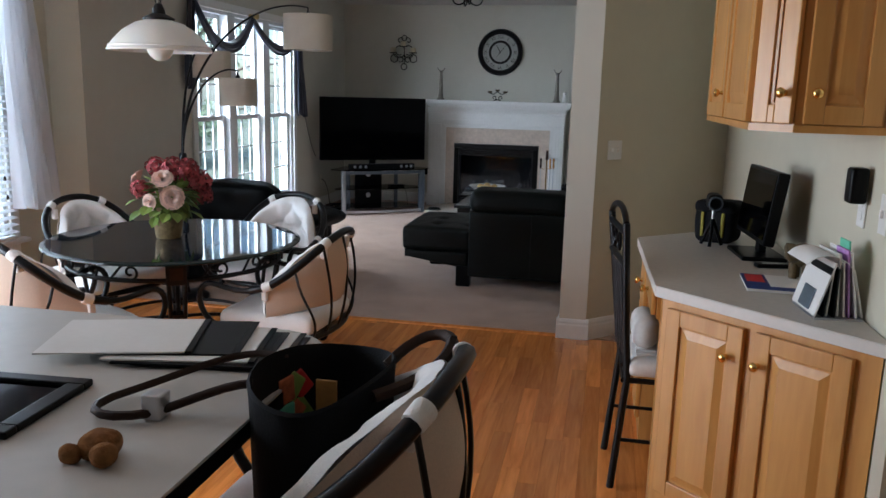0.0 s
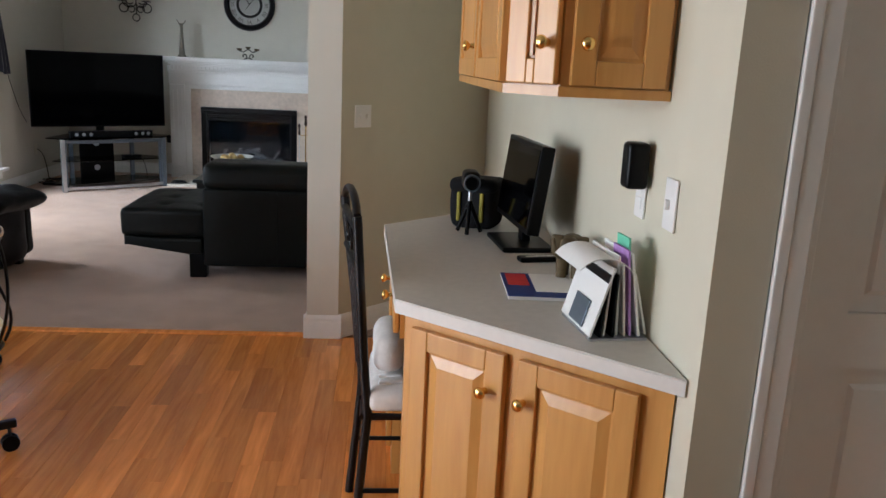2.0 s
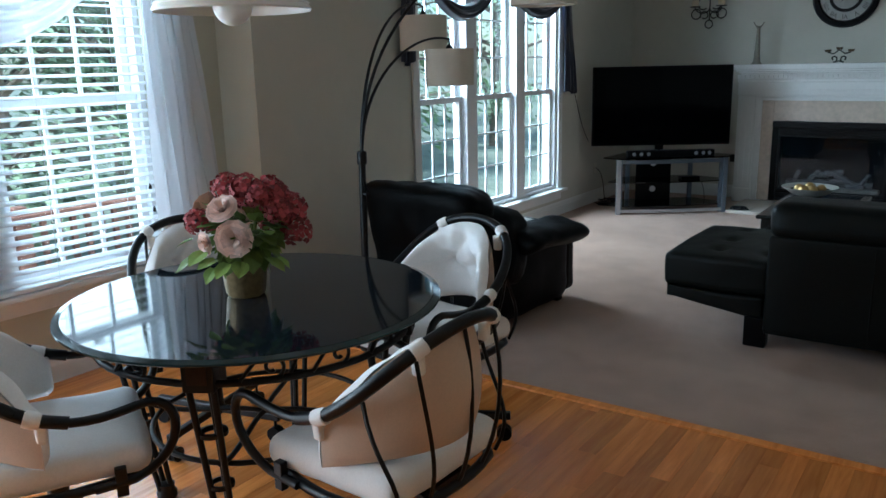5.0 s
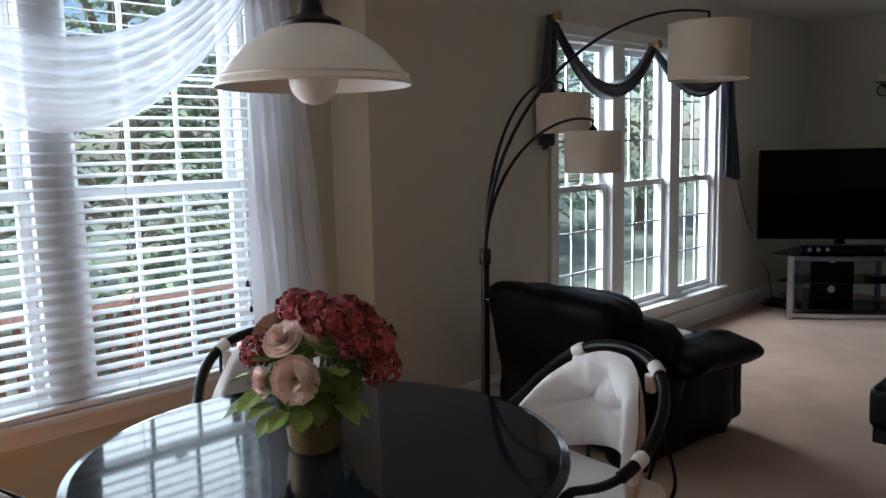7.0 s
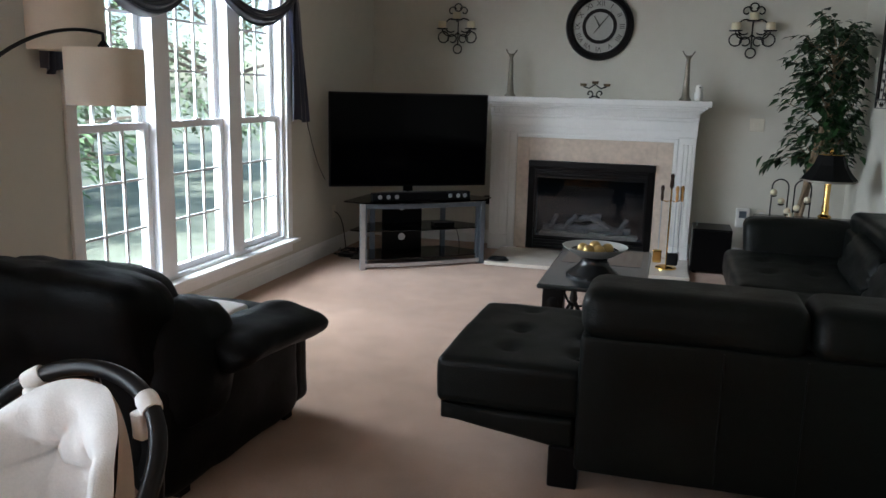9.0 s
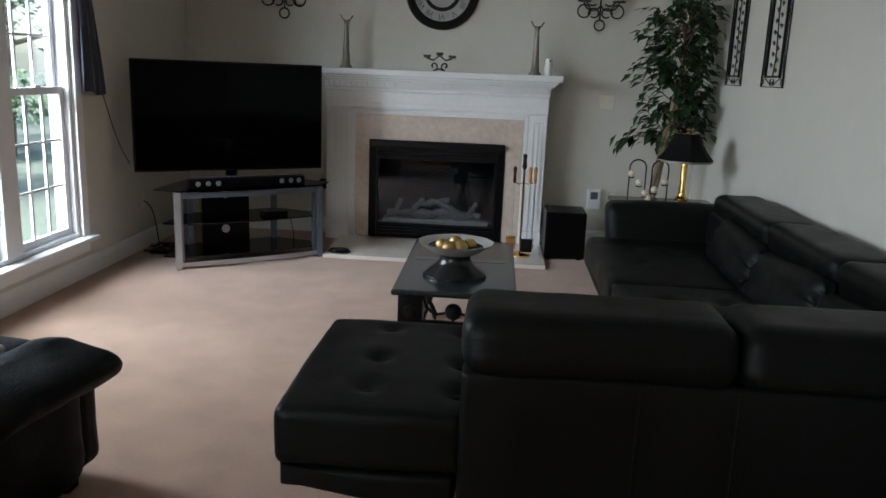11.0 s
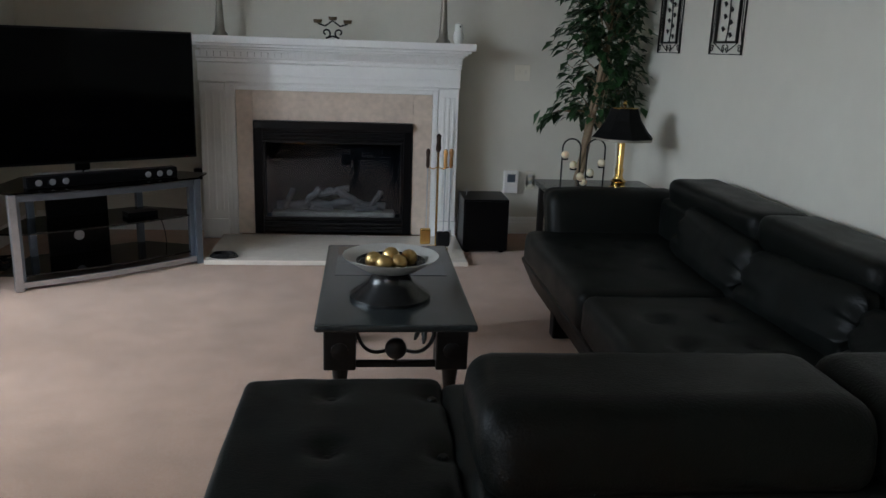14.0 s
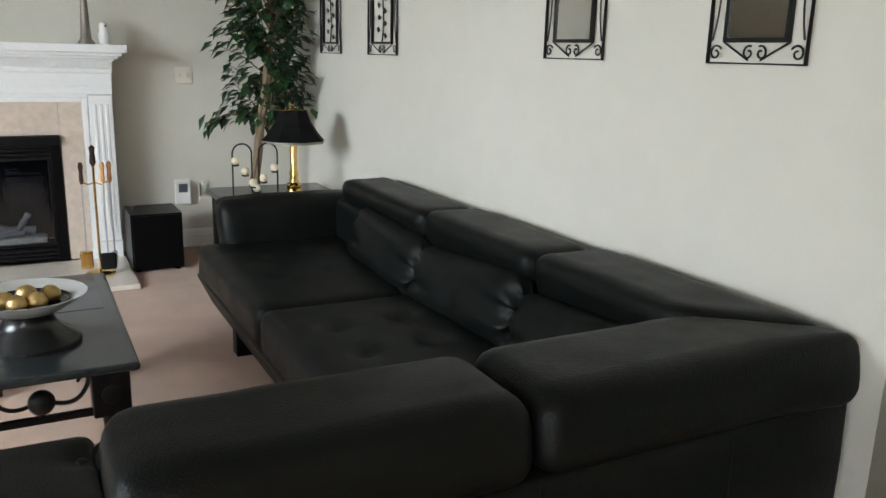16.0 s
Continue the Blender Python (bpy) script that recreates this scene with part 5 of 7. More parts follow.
# ---- coffee table ----
ct = thing("coffee_table", "black coffee table with iron scroll apron and paw feet", "coffee table")
CX0, CX1, CY0, CY1 = -1.008, -0.455, 6.785, 7.90
bm = bmesh.new()
box(bm, CX0, CX1, CY0, CY1, 0.425, 0.452, bev=0.012, seg=3)
part("table_top", bm, TABLEWOOD, ct)
boxes("inlay", GLASSTOP, (CX0 + 0.05, CX1 - 0.05, CY0 + 0.6, CY1 - 0.05, 0.4522, 0.4535), parent=ct)
boxes("stretcher", IRON, (CX0 + 0.06, CX1 - 0.06, CY0 + 0.045, CY0 + 0.065, 0.285, 0.305), (CX0 + 0.06, CX1 - 0.06, CY1 - 0.065, CY1 - 0.045, 0.285, 0.305), (CX0 + 0.045, CX0 + 0.065, CY0 + 0.06, CY1 - 0.06, 0.285, 0.305), (CX1 - 0.065, CX1 - 0.045, CY0 + 0.06, CY1 - 0.06, 0.285, 0.305), parent=ct)
for x in (CX0 + 0.085, CX1 - 0.085):
    for y in (CY0 + 0.075, CY1 - 0.075):
        lg = boxes("leg", IRON, (x - 0.055, x + 0.055, y - 0.05, y + 0.05, 0.28, 0.424), parent=ct, bev=0.006)
        turned("medallion", IRON, [(0.03, 0), (0.03, 0.004), (0.018, 0.008), (0, 0.006)], parent=lg, seg=16, m=pose(x, y - 0.05, 0.352, 90, 0, 0))
        turned("ankle", IRON, [(0.03, 0.28), (0.024, 0.22), (0.02, 0.16), (0.028, 0.12), (0.02, 0.10)], (x, y, 0), lg, 12)
        for a in range(5):
            an = a * 2 * math.pi / 5 + 0.6
            tubes("claw", IRON, [0.012, 0.010, 0.012, 0.006], [(x, y, 0.12), (x + 0.03 * math.cos(an), y + 0.03 * math.sin(an), 0.07), (x + 0.05 * math.cos(an), y + 0.05 * math.sin(an), 0.025), (x + 0.058 * math.cos(an), y + 0.058 * math.sin(an), 0.004)], parent=lg, seg=6)
xm = (CX0 + CX1) / 2
for yy in (CY0 + 0.055, CY1 - 0.055):
    bm = bmesh.new()
    bmesh.ops.create_uvsphere(bm, u_segments=18, v_segments=12, radius=0.038, matrix=Matrix.Translation((xm, yy, 0.35)))
    part("ball", bm, IRON, ct, smooth=True)
    tubes("scroll", IRON, 0.007, bez((CX0 + 0.14, yy, 0.42), (xm - 0.12, yy, 0.34), (xm - 0.08, yy, 0.325), (xm - 0.03, yy, 0.345)), bez((CX1 - 0.14, yy, 0.42), (xm + 0.12, yy, 0.34), (xm + 0.08, yy, 0.325), (xm + 0.03, yy, 0.345)), [(xm, yy, 0.305), (xm, yy, 0.315)], parent=ct, seg=6)
bw = thing("decor_bowl", "wide cream bowl on a black foot with gold balls", "bowl", pose(-0.745, 7.10, 0.4535))
turned("foot", DARKBOWL, [(0.15, 0), (0.15, 0.012), (0.135, 0.022), (0.09, 0.055), (0.07, 0.085), (0.075, 0.104), (0.0, 0.106)], parent=bw, seg=36)
turned("dish", FACE, [(0.03, 0.030), (0.10, 0.040), (0.170, 0.084), (0.177, 0.092), (0.166, 0.090), (0.10, 0.050), (0.0, 0.042)], (0, 0, 0.07), bw, seg=48)
turned("rim_band", DARKBOWL, [(0.118, 0.0640), (0.128, 0.0700), (0.128, 0.0715), (0.118, 0.0655)], (0, 0, 0.07), bw, seg=48)
turned("lining", DARKBOWL, [(0.0, 0.0435), (0.10, 0.0520), (0.116, 0.0620), (0.116, 0.0635), (0.10, 0.0535), (0.0, 0.0450)], (0, 0, 0.07), bw, seg=48)
for i, (x, y) in enumerate(((-0.07, -0.02), (0.0, 0.05), (0.075, 0.02), (0.03, -0.06), (-0.03, -0.075), (0.0, -0.005))):
    bm = bmesh.new()
    bmesh.ops.create_uvsphere(bm, u_segments=16, v_segments=10, radius=0.032, matrix=Matrix.Translation((x * 0.9, y * 0.9, 0.146 + (0.014 if i == 5 else 0))))
    part("ball", bm, GOLD, bw, smooth=True)

# ---- end table, lamp, candles, ficus ----
et = thing("end_table", "black end table behind the sofa arm", "side table", pose(0.62, 9.02, 0))
boxes("table_top", TABLEWOOD, (-0.36, 0.36, -0.32, 0.32, 0.515, 0.545), parent=et, bev=0.008)
for x in (-0.31, 0.31):
    for y in (-0.27, 0.27):
        boxes("leg", IRON, (x - 0.02, x + 0.02, y - 0.02, y + 0.02, 0, 0.514), parent=et, bev=0.004)
la = thing("table_lamp", "brass column table lamp with black fringed shade", "lamp", pose(0.70, 8.94, 0.5455))
turned("base", BRASS, [(0.065, 0), (0.065, 0.015), (0.045, 0.025), (0.04, 0.05), (0.048, 0.06), (0.032, 0.075), (0.0, 0.076)], parent=la, seg=20)
turned("column", BRASS, [(0.03, 0.076), (0.022, 0.1), (0.027, 0.13), (0.02, 0.15), (0.022, 0.30), (0.017, 0.34), (0.0, 0.341)], parent=la, seg=18)
bm = bmesh.new()
lathe(bm, [(0.19, 0.325), (0.15, 0.37), (0.11, 0.43), (0.085, 0.50), (0.083, 0.50), (0.108, 0.43), (0.148, 0.37), (0.187, 0.327), (0.19, 0.325)], 8)
shd = part("shade", bm, SHADE_BLACK, la, "black silk bell shade")
turned("fringe", PEWTER, [(0.191, 0.326), (0.191, 0.312), (0.188, 0.312), (0.188, 0.326)], parent=shd, seg=8, label="gold fringe")
tubes("harp", BRASS, 0.004, [(0, 0, 0.33), (0, 0, 0.515)], [(-0.084, 0, 0.498), (0.084, 0, 0.498)], parent=la, seg=6)
turned("finial", BRASS, [(0.006, 0), (0.014, 0.012), (0.008, 0.024), (0.012, 0.03), (0, 0.038)], (0, 0, 0.512), la, 10)
ch = thing("candle_stand", "arched wire stand with cream ball candles", "candle holder", pose(0.44, 8.90, 0.5455))
for x0 in (-0.11, 0.04):
    tubes("arch", IRON, 0.005, [(x0, 0, 0.003), (x0, 0, 0.26)] + [(x0 + 0.055 - 0.055 * math.cos(a), 0, 0.26 + 0.055 * math.sin(a)) for a in [math.pi * q / 10 for q in range(1, 10)]] + [(x0 + 0.11, 0, 0.26), (x0 + 0.11, 0, 0.003)], parent=ch, seg=6)
boxes("base_bar", IRON, (-0.13, 0.17, -0.05, 0.05, 0, 0.006), parent=ch, bev=0.002)
for x, z in ((-0.10, 0.19), (-0.045, 0.13), (0.0, 0.06), (0.06, 0.085), (0.125, 0.145), (0.02, 0.03)):
    hb = turned("cup", IRON, [(0, 0), (0.02, 0.004), (0.022, 0.012), (0, 0.008)], (x, -0.028, z), ch, 10)
    tubes("cup_arm", IRON, 0.003, [(x, -0.028, z + 0.002), (x, 0, z + 0.002)], parent=hb, seg=5)
    bm = bmesh.new()
    bmesh.ops.create_uvsphere(bm, u_segments=12, v_segments=8, radius=0.024, matrix=Matrix.Translation((x, -0.028, z + 0.033)))
    part("candle", bm, CREAMWAX, ch, smooth=True)


def leaf_cloud(bm, pts, rnd, size, droop=0.5, fold=0.25, wide=0.27):
    """Pointed leaves with a crease at given places."""
    for p, d in pts:
        d = (d + Vector((rnd.uniform(-0.6, 0.6), rnd.uniform(-0.6, 0.6), rnd.uniform(-0.5, 0.2) - droop))).normalized()
        side = d.cross(Vector((rnd.uniform(-0.3, 0.3), rnd.uniform(-0.3, 0.3), 1))).normalized()
        up = side.cross(d)
        s = size * rnd.uniform(0.7, 1.25)
        w = s * wide
        a = bm.verts.new(p)
        b = bm.verts.new(p + d * s * 0.45 + side * w + up * fold * w)
        c = bm.verts.new(p + d * s - up * s * 0.1)
        e = bm.verts.new(p + d * s * 0.45 - side * w + up * fold * w)
        f = bm.verts.new(p + d * s * 0.5)
        bm.faces.new((a, b, f))
        bm.faces.new((b, c, f))
        bm.faces.new((c, e, f))
        bm.faces.new((e, a, f))


fi = thing("ficus_tree", "tall artificial ficus in the corner behind the sofa", "houseplant", pose(0.75, 9.56, 0))
turned("pot", DARKBOWL, [(0.12, 0), (0.15, 0.02), (0.18, 0.26), (0.19, 0.28), (0.17, 0.28), (0.165, 0.25), (0.0, 0.25)], (-0.17, 0, 0), fi, 28)
for k in range(3):
    ph = k * 2.1
    pts = [(-0.17 * (1 - q / 9) + 0.016 * math.cos(ph + 5 * q / 9), 0.016 * math.sin(ph + 5 * q / 9), 0.25 + 1.15 * q / 9) for q in range(10)]
    tubes("trunk", BARK, [0.020 - 0.006 * q / 9 for q in range(10)], pts, parent=fi, seg=8)
rf = random.Random(11)
spots = []
branches = []
for i in range(88):
    z = rf.uniform(0.98, 2.0)
    a = rf.uniform(0, 2 * math.pi)
    reach = rf.uniform(0.12, 0.31) * (1.1 if z < 1.7 else 0.95)
    s = Vector((0, 0, z - rf.uniform(0.08, 0.25)))
    e = Vector((reach * math.cos(a), reach * math.sin(a) * 0.85, z + rf.uniform(-0.05, 0.12)))
    e.x = min(e.x, 0.19)
    e.y = min(e.y, 0.50)
    branches.append((s, e))
branches.append((Vector((0, 0, 0.92)), Vector((-0.30, -0.05, 0.98))))
branches.append((Vector((-0.2, -0.03, 0.97)), Vector((-0.42, -0.07, 0.93))))
bmb = bmesh.new()
for s, e in branches:
    pts = [s, s.lerp(e, 0.5) + Vector((0, 0, 0.03)), e]
    tube(bmb, pts, [0.006, 0.004, 0.002], 5)
    d = (e - s).normalized()
    for q in range(19):
        t = 0.3 + 0.75 * q / 18
        spots.append((s.lerp(e, t) + Vector((0, 0, 0.03 * math.sin(math.pi * min(1, t)))), d))
tagged(part("branchwork", bmb, BARK, fi), kind="stuff")
bm = bmesh.new()
leaf_cloud(bm, [(p + Vector((rf.gauss(0, 0.03), rf.gauss(0, 0.03), rf.gauss(0, 0.03))), d) for p, d in spots], rf, 0.088, droop=0.85, wide=0.30)
tagged(part("foliage", bm, LEAF, fi, "dense dark green ficus leaves"), kind="stuff")

# ---- iron wall art and mirrors ----


def wall_frame(y0, y1, z0, z1, mirror, label):
    w, h = y1 - y0, z1 - z0
    t = thing("wall_mirror" if mirror else "iron_wall_art", label, "mirror" if mirror else "wall art", pose(1.030, y0, z0, 0, 0, 0))
    r = 0.006
    tubes("outer_frame", IRON, r, [(0, 0, 0), (0, w, 0), (0, w, h), (0, 0, h)], parent=t, seg=6, closed=True)
    b = min(0.055, w * 0.17)
    boxes("inner_frame", IRON, (-0.008, 0.006, b, w - b, b, b + 0.012), (-0.008, 0.006, b, w - b, h - b - 0.012, h - b), (-0.008, 0.006, b, b + 0.012, b + 0.012, h - b - 0.012), (-0.008, 0.006, w - b - 0.012, w - b, b + 0.012, h - b - 0.012), parent=t)
    Yx, Zx = (0, 1, 0), (0, 0, 1)
    q = b * 0.42
    for cy, a in ((q + 0.004, 0.5), (w - q - 0.004, math.pi - 0.5)):
        for cz in (q + 0.004, h - q - 0.004):
            sgn = 1 if cy < w / 2 else -1
            tubes("scroll", IRON, 0.003, spiral((0, cy, cz), q * 0.95, q * 0.25, a, a + sgn * 7.5, Yx, Zx, 20), parent=t, seg=5)
    for cz in (b * 0.5, h - b * 0.5):
        for sgn in (-1, 1):
            cy = w / 2 + sgn * q * 0.9
            tubes("scroll", IRON, 0.003, spiral((0, cy, cz), q * 0.85, q * 0.25, math.pi / 2 + sgn * 0.4, math.pi / 2 - sgn * 6.5, Yx, Zx, 18), [(0, b if sgn < 0 else w - b, b if cz < h / 2 else h - b), (0, cy, cz - q * 0.8 if cz < h / 2 else cz + q * 0.8)], parent=t, seg=5)
    for sgn, cy in ((1, b * 0.5), (-1, w - b * 0.5)):
        tubes("side_bar", IRON, 0.003, bez((0, cy - sgn * b * 0.3, b * 1.1), (0, cy + sgn * b * 0.4, h * 0.3), (0, cy - sgn * b * 0.4, h * 0.6), (0, cy + sgn * b * 0.3, h - b * 1.1)), parent=t, seg=5)
    if mirror:
        boxes("mirror", MIRROR, (-0.003, 0.003, b + 0.012, w - b - 0.012, b + 0.012, h - b - 0.012), parent=t)
    else:
        rr = random.Random(int(y0 * 100))
        tubes("stem", IRON, 0.004, bez((0, w / 2, b + 0.01), (0, w * 0.35, h * 0.35), (0, w * 0.65, h * 0.6), (0, w / 2, h - b - 0.01)), parent=t, seg=5)
        for i in range(16):
            z = b + 0.04 + (h - 2 * b - 0.08) * i / 15
            y = w / 2 + (0.03 + 0.02 * rr.random()) * (1 if i % 2 else -1)
            bm = bmesh.new()
            s = 0.036
            pts = [(y - s * 0.6, z), (y, z + s * 0.45), (y + s * 0.6, z + 0.01), (y, z - s * 0.35)]
            lo = [bm.verts.new((-0.002, a, c)) for a, c in pts]
            hi = [bm.verts.new((0.002, a, c)) for a, c in pts]
            bm.faces.new(lo)
            bm.faces.new(hi)
            for k in range(4):
                bm.faces.new((lo[k], lo[(k + 1) % 4], hi[(k + 1) % 4], hi[k]))
            part("iron_leaf", bm, IRON, t)
    return t


wall_frame(9.02, 9.38, 1.375, 2.04, False, "tall black iron wall panel with leaf pattern")
wall_frame(8.21, 8.59, 1.375, 2.04, False, "tall black iron wall panel with leaf pattern")
wall_frame(6.55, 6.885, 1.38, 2.04, True, "narrow mirror in a scrolled black iron frame")
wall_frame(5.755, 6.08, 1.38, 2.04, True, "wide mirror in a scrolled black iron frame")

# ---- ceiling light ----
cl = thing("ceiling_light", "black scrolled ceiling light with frosted cups", "ceiling light", pose(-1.2, 8.25, H))
turned("canopy", IRON, [(0.0, -0.001), (0.14, -0.001), (0.13, -0.02), (0.03, -0.04), (0.0, -0.04)], parent=cl, seg=24)
tubes("stem", IRON, 0.012, [(0, 0, -0.04), (0, 0, -0.14)], parent=cl)
for i in range(4):
    a = i * math.pi / 2 + 0.4
    c, s = math.cos(a), math.sin(a)
    tubes("arm", IRON, 0.008, bez((0, 0, -0.13), (0.06 * c, 0.06 * s, -0.22), (0.16 * c, 0.16 * s, -0.22), (0.17 * c, 0.17 * s, -0.11)), parent=cl, seg=7)
    turned("cup", FROST, [(0.02, -0.11), (0.05, -0.09), (0.06, -0.05), (0.056, -0.05), (0.045, -0.088), (0.0, -0.104)], (0.17 * c, 0.17 * s, 0), cl, 16)
# ---- dining set ----
TC = Vector((-1.71, 3.11))


def dining_chair(m, lift=0.0, base=True, label="black tubular swivel chair with off-white tied cushions", name="dining_chair", group="chairs round the table"):
    """Seat in the middle, facing +y."""
    c = thing(name, label, "chair", m, group)
    L = lift
    sp = []
    for i in range(28):
        a = 2 * math.pi * i / 28
        x, y = math.cos(a), math.sin(a)
        k = 1 / max(abs(x), abs(y)) ** 0.55
        sp.append((0.245 * x * k, 0.235 * y * k, 0.405 + L))
    tubes("seat_frame", BLACK, 0.015, sp, parent=c, closed=True)
    half = [(0.268, 0.06, 0.612 + L), (0.268, -0.02, 0.635 + L), (0.258, -0.10, 0.685 + L), (0.235, -0.17, 0.745 + L), (0.19, -0.225, 0.80 + L), (0.12, -0.258, 0.84 + L), (0.04, -0.272, 0.858 + L)]
    hoop = half + [(-x, y, z) for x, y, z in reversed(half)]
    for _ in range(2):
        hoop = [hoop[0]] + [tuple(p[k] * (1 - f) + q[k] * f for k in range(3)) for p, q in zip(hoop, hoop[1:]) for f in (0.25, 0.75)] + [hoop[-1]]
    tubes("back_hoop", BLACK, 0.018, hoop, parent=c)
    for s in (-1, 1):
        arm = bez((s * 0.268, 0.06, 0.612 + L), (s * 0.268, 0.14, 0.60 + L), (s * 0.272, 0.20, 0.625 + L), (s * 0.272, 0.25, 0.632 + L), 6)
        arm += bez((s * 0.272, 0.25, 0.632 + L), (s * 0.272, 0.34, 0.63 + L), (s * 0.268, 0.34, 0.47 + L), (s * 0.252, 0.20, 0.415 + L), 10)[1:]
        arm += [Vector((s * 0.25, 0.10, 0.405 + L))]
        tubes("arm", BLACK, 0.013, arm, parent=c)
        boxes("arm_bracket", BLACK, (s * 0.25 - 0.012, s * 0.25 + 0.012, 0.15, 0.18, 0.375 + L, 0.455 + L), parent=c, bev=0.003)
    for x, xt, zt in ((-0.21, -0.245, 0.70), (-0.11, -0.16, 0.80), (0.0, 0.0, 0.845), (0.11, 0.16, 0.80), (0.21, 0.245, 0.70)):
        yt = -0.262 + 0.9 * xt * xt * (2.2 if abs(xt) > 0.2 else 1)
        tubes("spindle", BLACK, 0.006, bez((x, -0.235 + 0.6 * abs(x) ** 2, 0.405 + L), (x * 1.15, -0.29 + 0.6 * abs(x) ** 2, 0.52 + L), (xt * 1.05, yt - 0.035, zt - 0.15 + L), (xt, yt, zt + L), 8), parent=c, seg=6)
    padded("seat_cushion", CLOTH, -0.235, 0.235, -0.215, 0.25, 0.412 + L, 0.50 + L, r=0.04, n=10, top=0.02, wrinkle=0.006, parent=c, tufts=[(0, 0)], depth=0.015, spread=0.06)
    # cushion tied inside the hoop: off-white in front, peach backing behind
    grid_f, grid_b = [], []
    bf, bb = bmesh.new(), bmesh.new()
    nu, nv = 56, 40
    for j in range(nv + 1):
        v = j / nv
        rf, rb = [], []
        for i in range(nu + 1):
            u = -1 + 2 * i / nu
            ang = u * 1.45
            xw = 0.268 * math.sin(ang) / math.sin(1.45) * (0.97 if v < 0.8 else 0.97 - 0.25 * (v - 0.8))
            edge = 0.845 - 0.62 * (abs(xw) / 0.262) ** 2.6 * 0.40
            z0 = 0.515 + 0.02 * math.cos(u * 3)
            z = z0 + (edge - z0) * v
            yb = -0.262 + 0.24 * (abs(xw) / 0.262) ** 2 - 0.03 * math.sin(math.pi * v) * (1 - abs(u))
            edgefall = (1 - u ** 6) * (1 - (2 * v - 1) ** 6)
            puff = 0.075 * edgefall
            for tx, tz in ((-0.075, 0.69), (0.075, 0.69)):
                dx, dz = xw - tx, z - tz
                rr2 = math.hypot(dx, dz)
                puff -= 0.046 * math.exp(-rr2 * rr2 / 0.0008)
                crease = abs(math.cos(2.5 * math.atan2(dz, dx) + 0.6)) ** 14
                puff -= 0.030 * crease * math.exp(-rr2 / 0.10) * edgefall
            wr = 0.010 * noise.noise(Vector((xw * 14, z * 9, 2.0))) + 0.007 * noise.noise(Vector((xw * 30, z * 14, 7.0)))
            y0 = yb + 0.022
            rf.append(bf.verts.new((xw * (1 - 0.06 * edgefall), y0 + puff + wr, z + L)))
            rb.append(bb.verts.new((xw, y0 - 0.004 - 0.012 * edgefall, z + L)))
        grid_f.append(rf)
        grid_b.append(rb)
    for g, b in ((grid_f, bf), (grid_b, bb)):
        for j in range(nv):
            for i in range(nu):
                b.faces.new((g[j][i], g[j][i + 1], g[j + 1][i + 1], g[j + 1][i]))
    bc = part("back_cushion", bf, CLOTH, c, smooth=True, sharp=180)
    part("backing", bb, CLOTH_BACK, bc, "peach cotton backing", smooth=True, sharp=180)
    for s in (-1, 1):
        for p, d in ((Vector((s * 0.152, -0.242, 0.823 + L)), Vector((s * 0.07, 0.033, -0.04))), (Vector((s * 0.266, -0.02, 0.637 + L)), Vector((s * 0.01, 0.16, -0.06)))):
            d = d.normalized()
            ti = tubes("tie", CLOTH, [0.0205, 0.0225, 0.022, 0.0205], [p - d * 0.02, p - d * 0.012, p + d * 0.012, p + d * 0.02], parent=c, seg=14)
            x, y, z = p
            padded("tie_end", CLOTH, x - 0.014 - s * 0.012, x + 0.014 - s * 0.012, y + 0.002, y + 0.03, z - 0.07, z - 0.012, r=0.008, n=3, wrinkle=0.008, parent=ti)
    if base:
        turned("post", BLACK, [(0.0, 0.085), (0.032, 0.085), (0.026, 0.16), (0.024, 0.26 + L), (0.03, 0.30 + L), (0.03, 0.395 + L), (0.0, 0.395 + L)], parent=c, seg=18)
        boxes("seat_plate", BLACK, (-0.10, 0.10, -0.20, 0.20, 0.392 + L, 0.404 + L), parent=c)
        boxes("tilt_lever", BLACK, (-0.05, -0.02, -0.02, 0.02, 0.31 + L, 0.35 + L), parent=c, bev=0.004)
        for k in range(4):
            a = k * math.pi / 2 + 0.62
            rm = Matrix.Rotation(a, 4, "Z")
            bm = bmesh.new()
            box(bm, 0.02, 0.30, -0.014, 0.014, 0.088, 0.118, bev=0.005, m=rm)
            lg = part("leg", bm, BLACK, c)
            bm = bmesh.new()
            for off in (-0.011, 0.011):
                bmesh.ops.create_cone(bm, cap_ends=True, segments=18, radius1=0.030, radius2=0.030, depth=0.016, matrix=rm @ pose(0.275, off, 0.030, 90, 0, 0))
            part("caster", bm, PLASTIC, lg, smooth=True)
            tubes("caster_stem", BLACK, 0.006, [rm @ Vector((0.275, 0, 0.045)), rm @ Vector((0.275, 0, 0.09))], parent=lg, seg=6)
    return c


ch0 = dining_chair(pose(-1.05, 2.97, 0, 0, 0, 87))
copy_thing(ch0, pose(-1.49, 3.80, 0, 0, 0, 173))
copy_thing(ch0, pose(-1.86, 2.46, 0, 0, 0, -30))
copy_thing(ch0, pose(-2.29, 3.37, 0, 0, 0, -112))

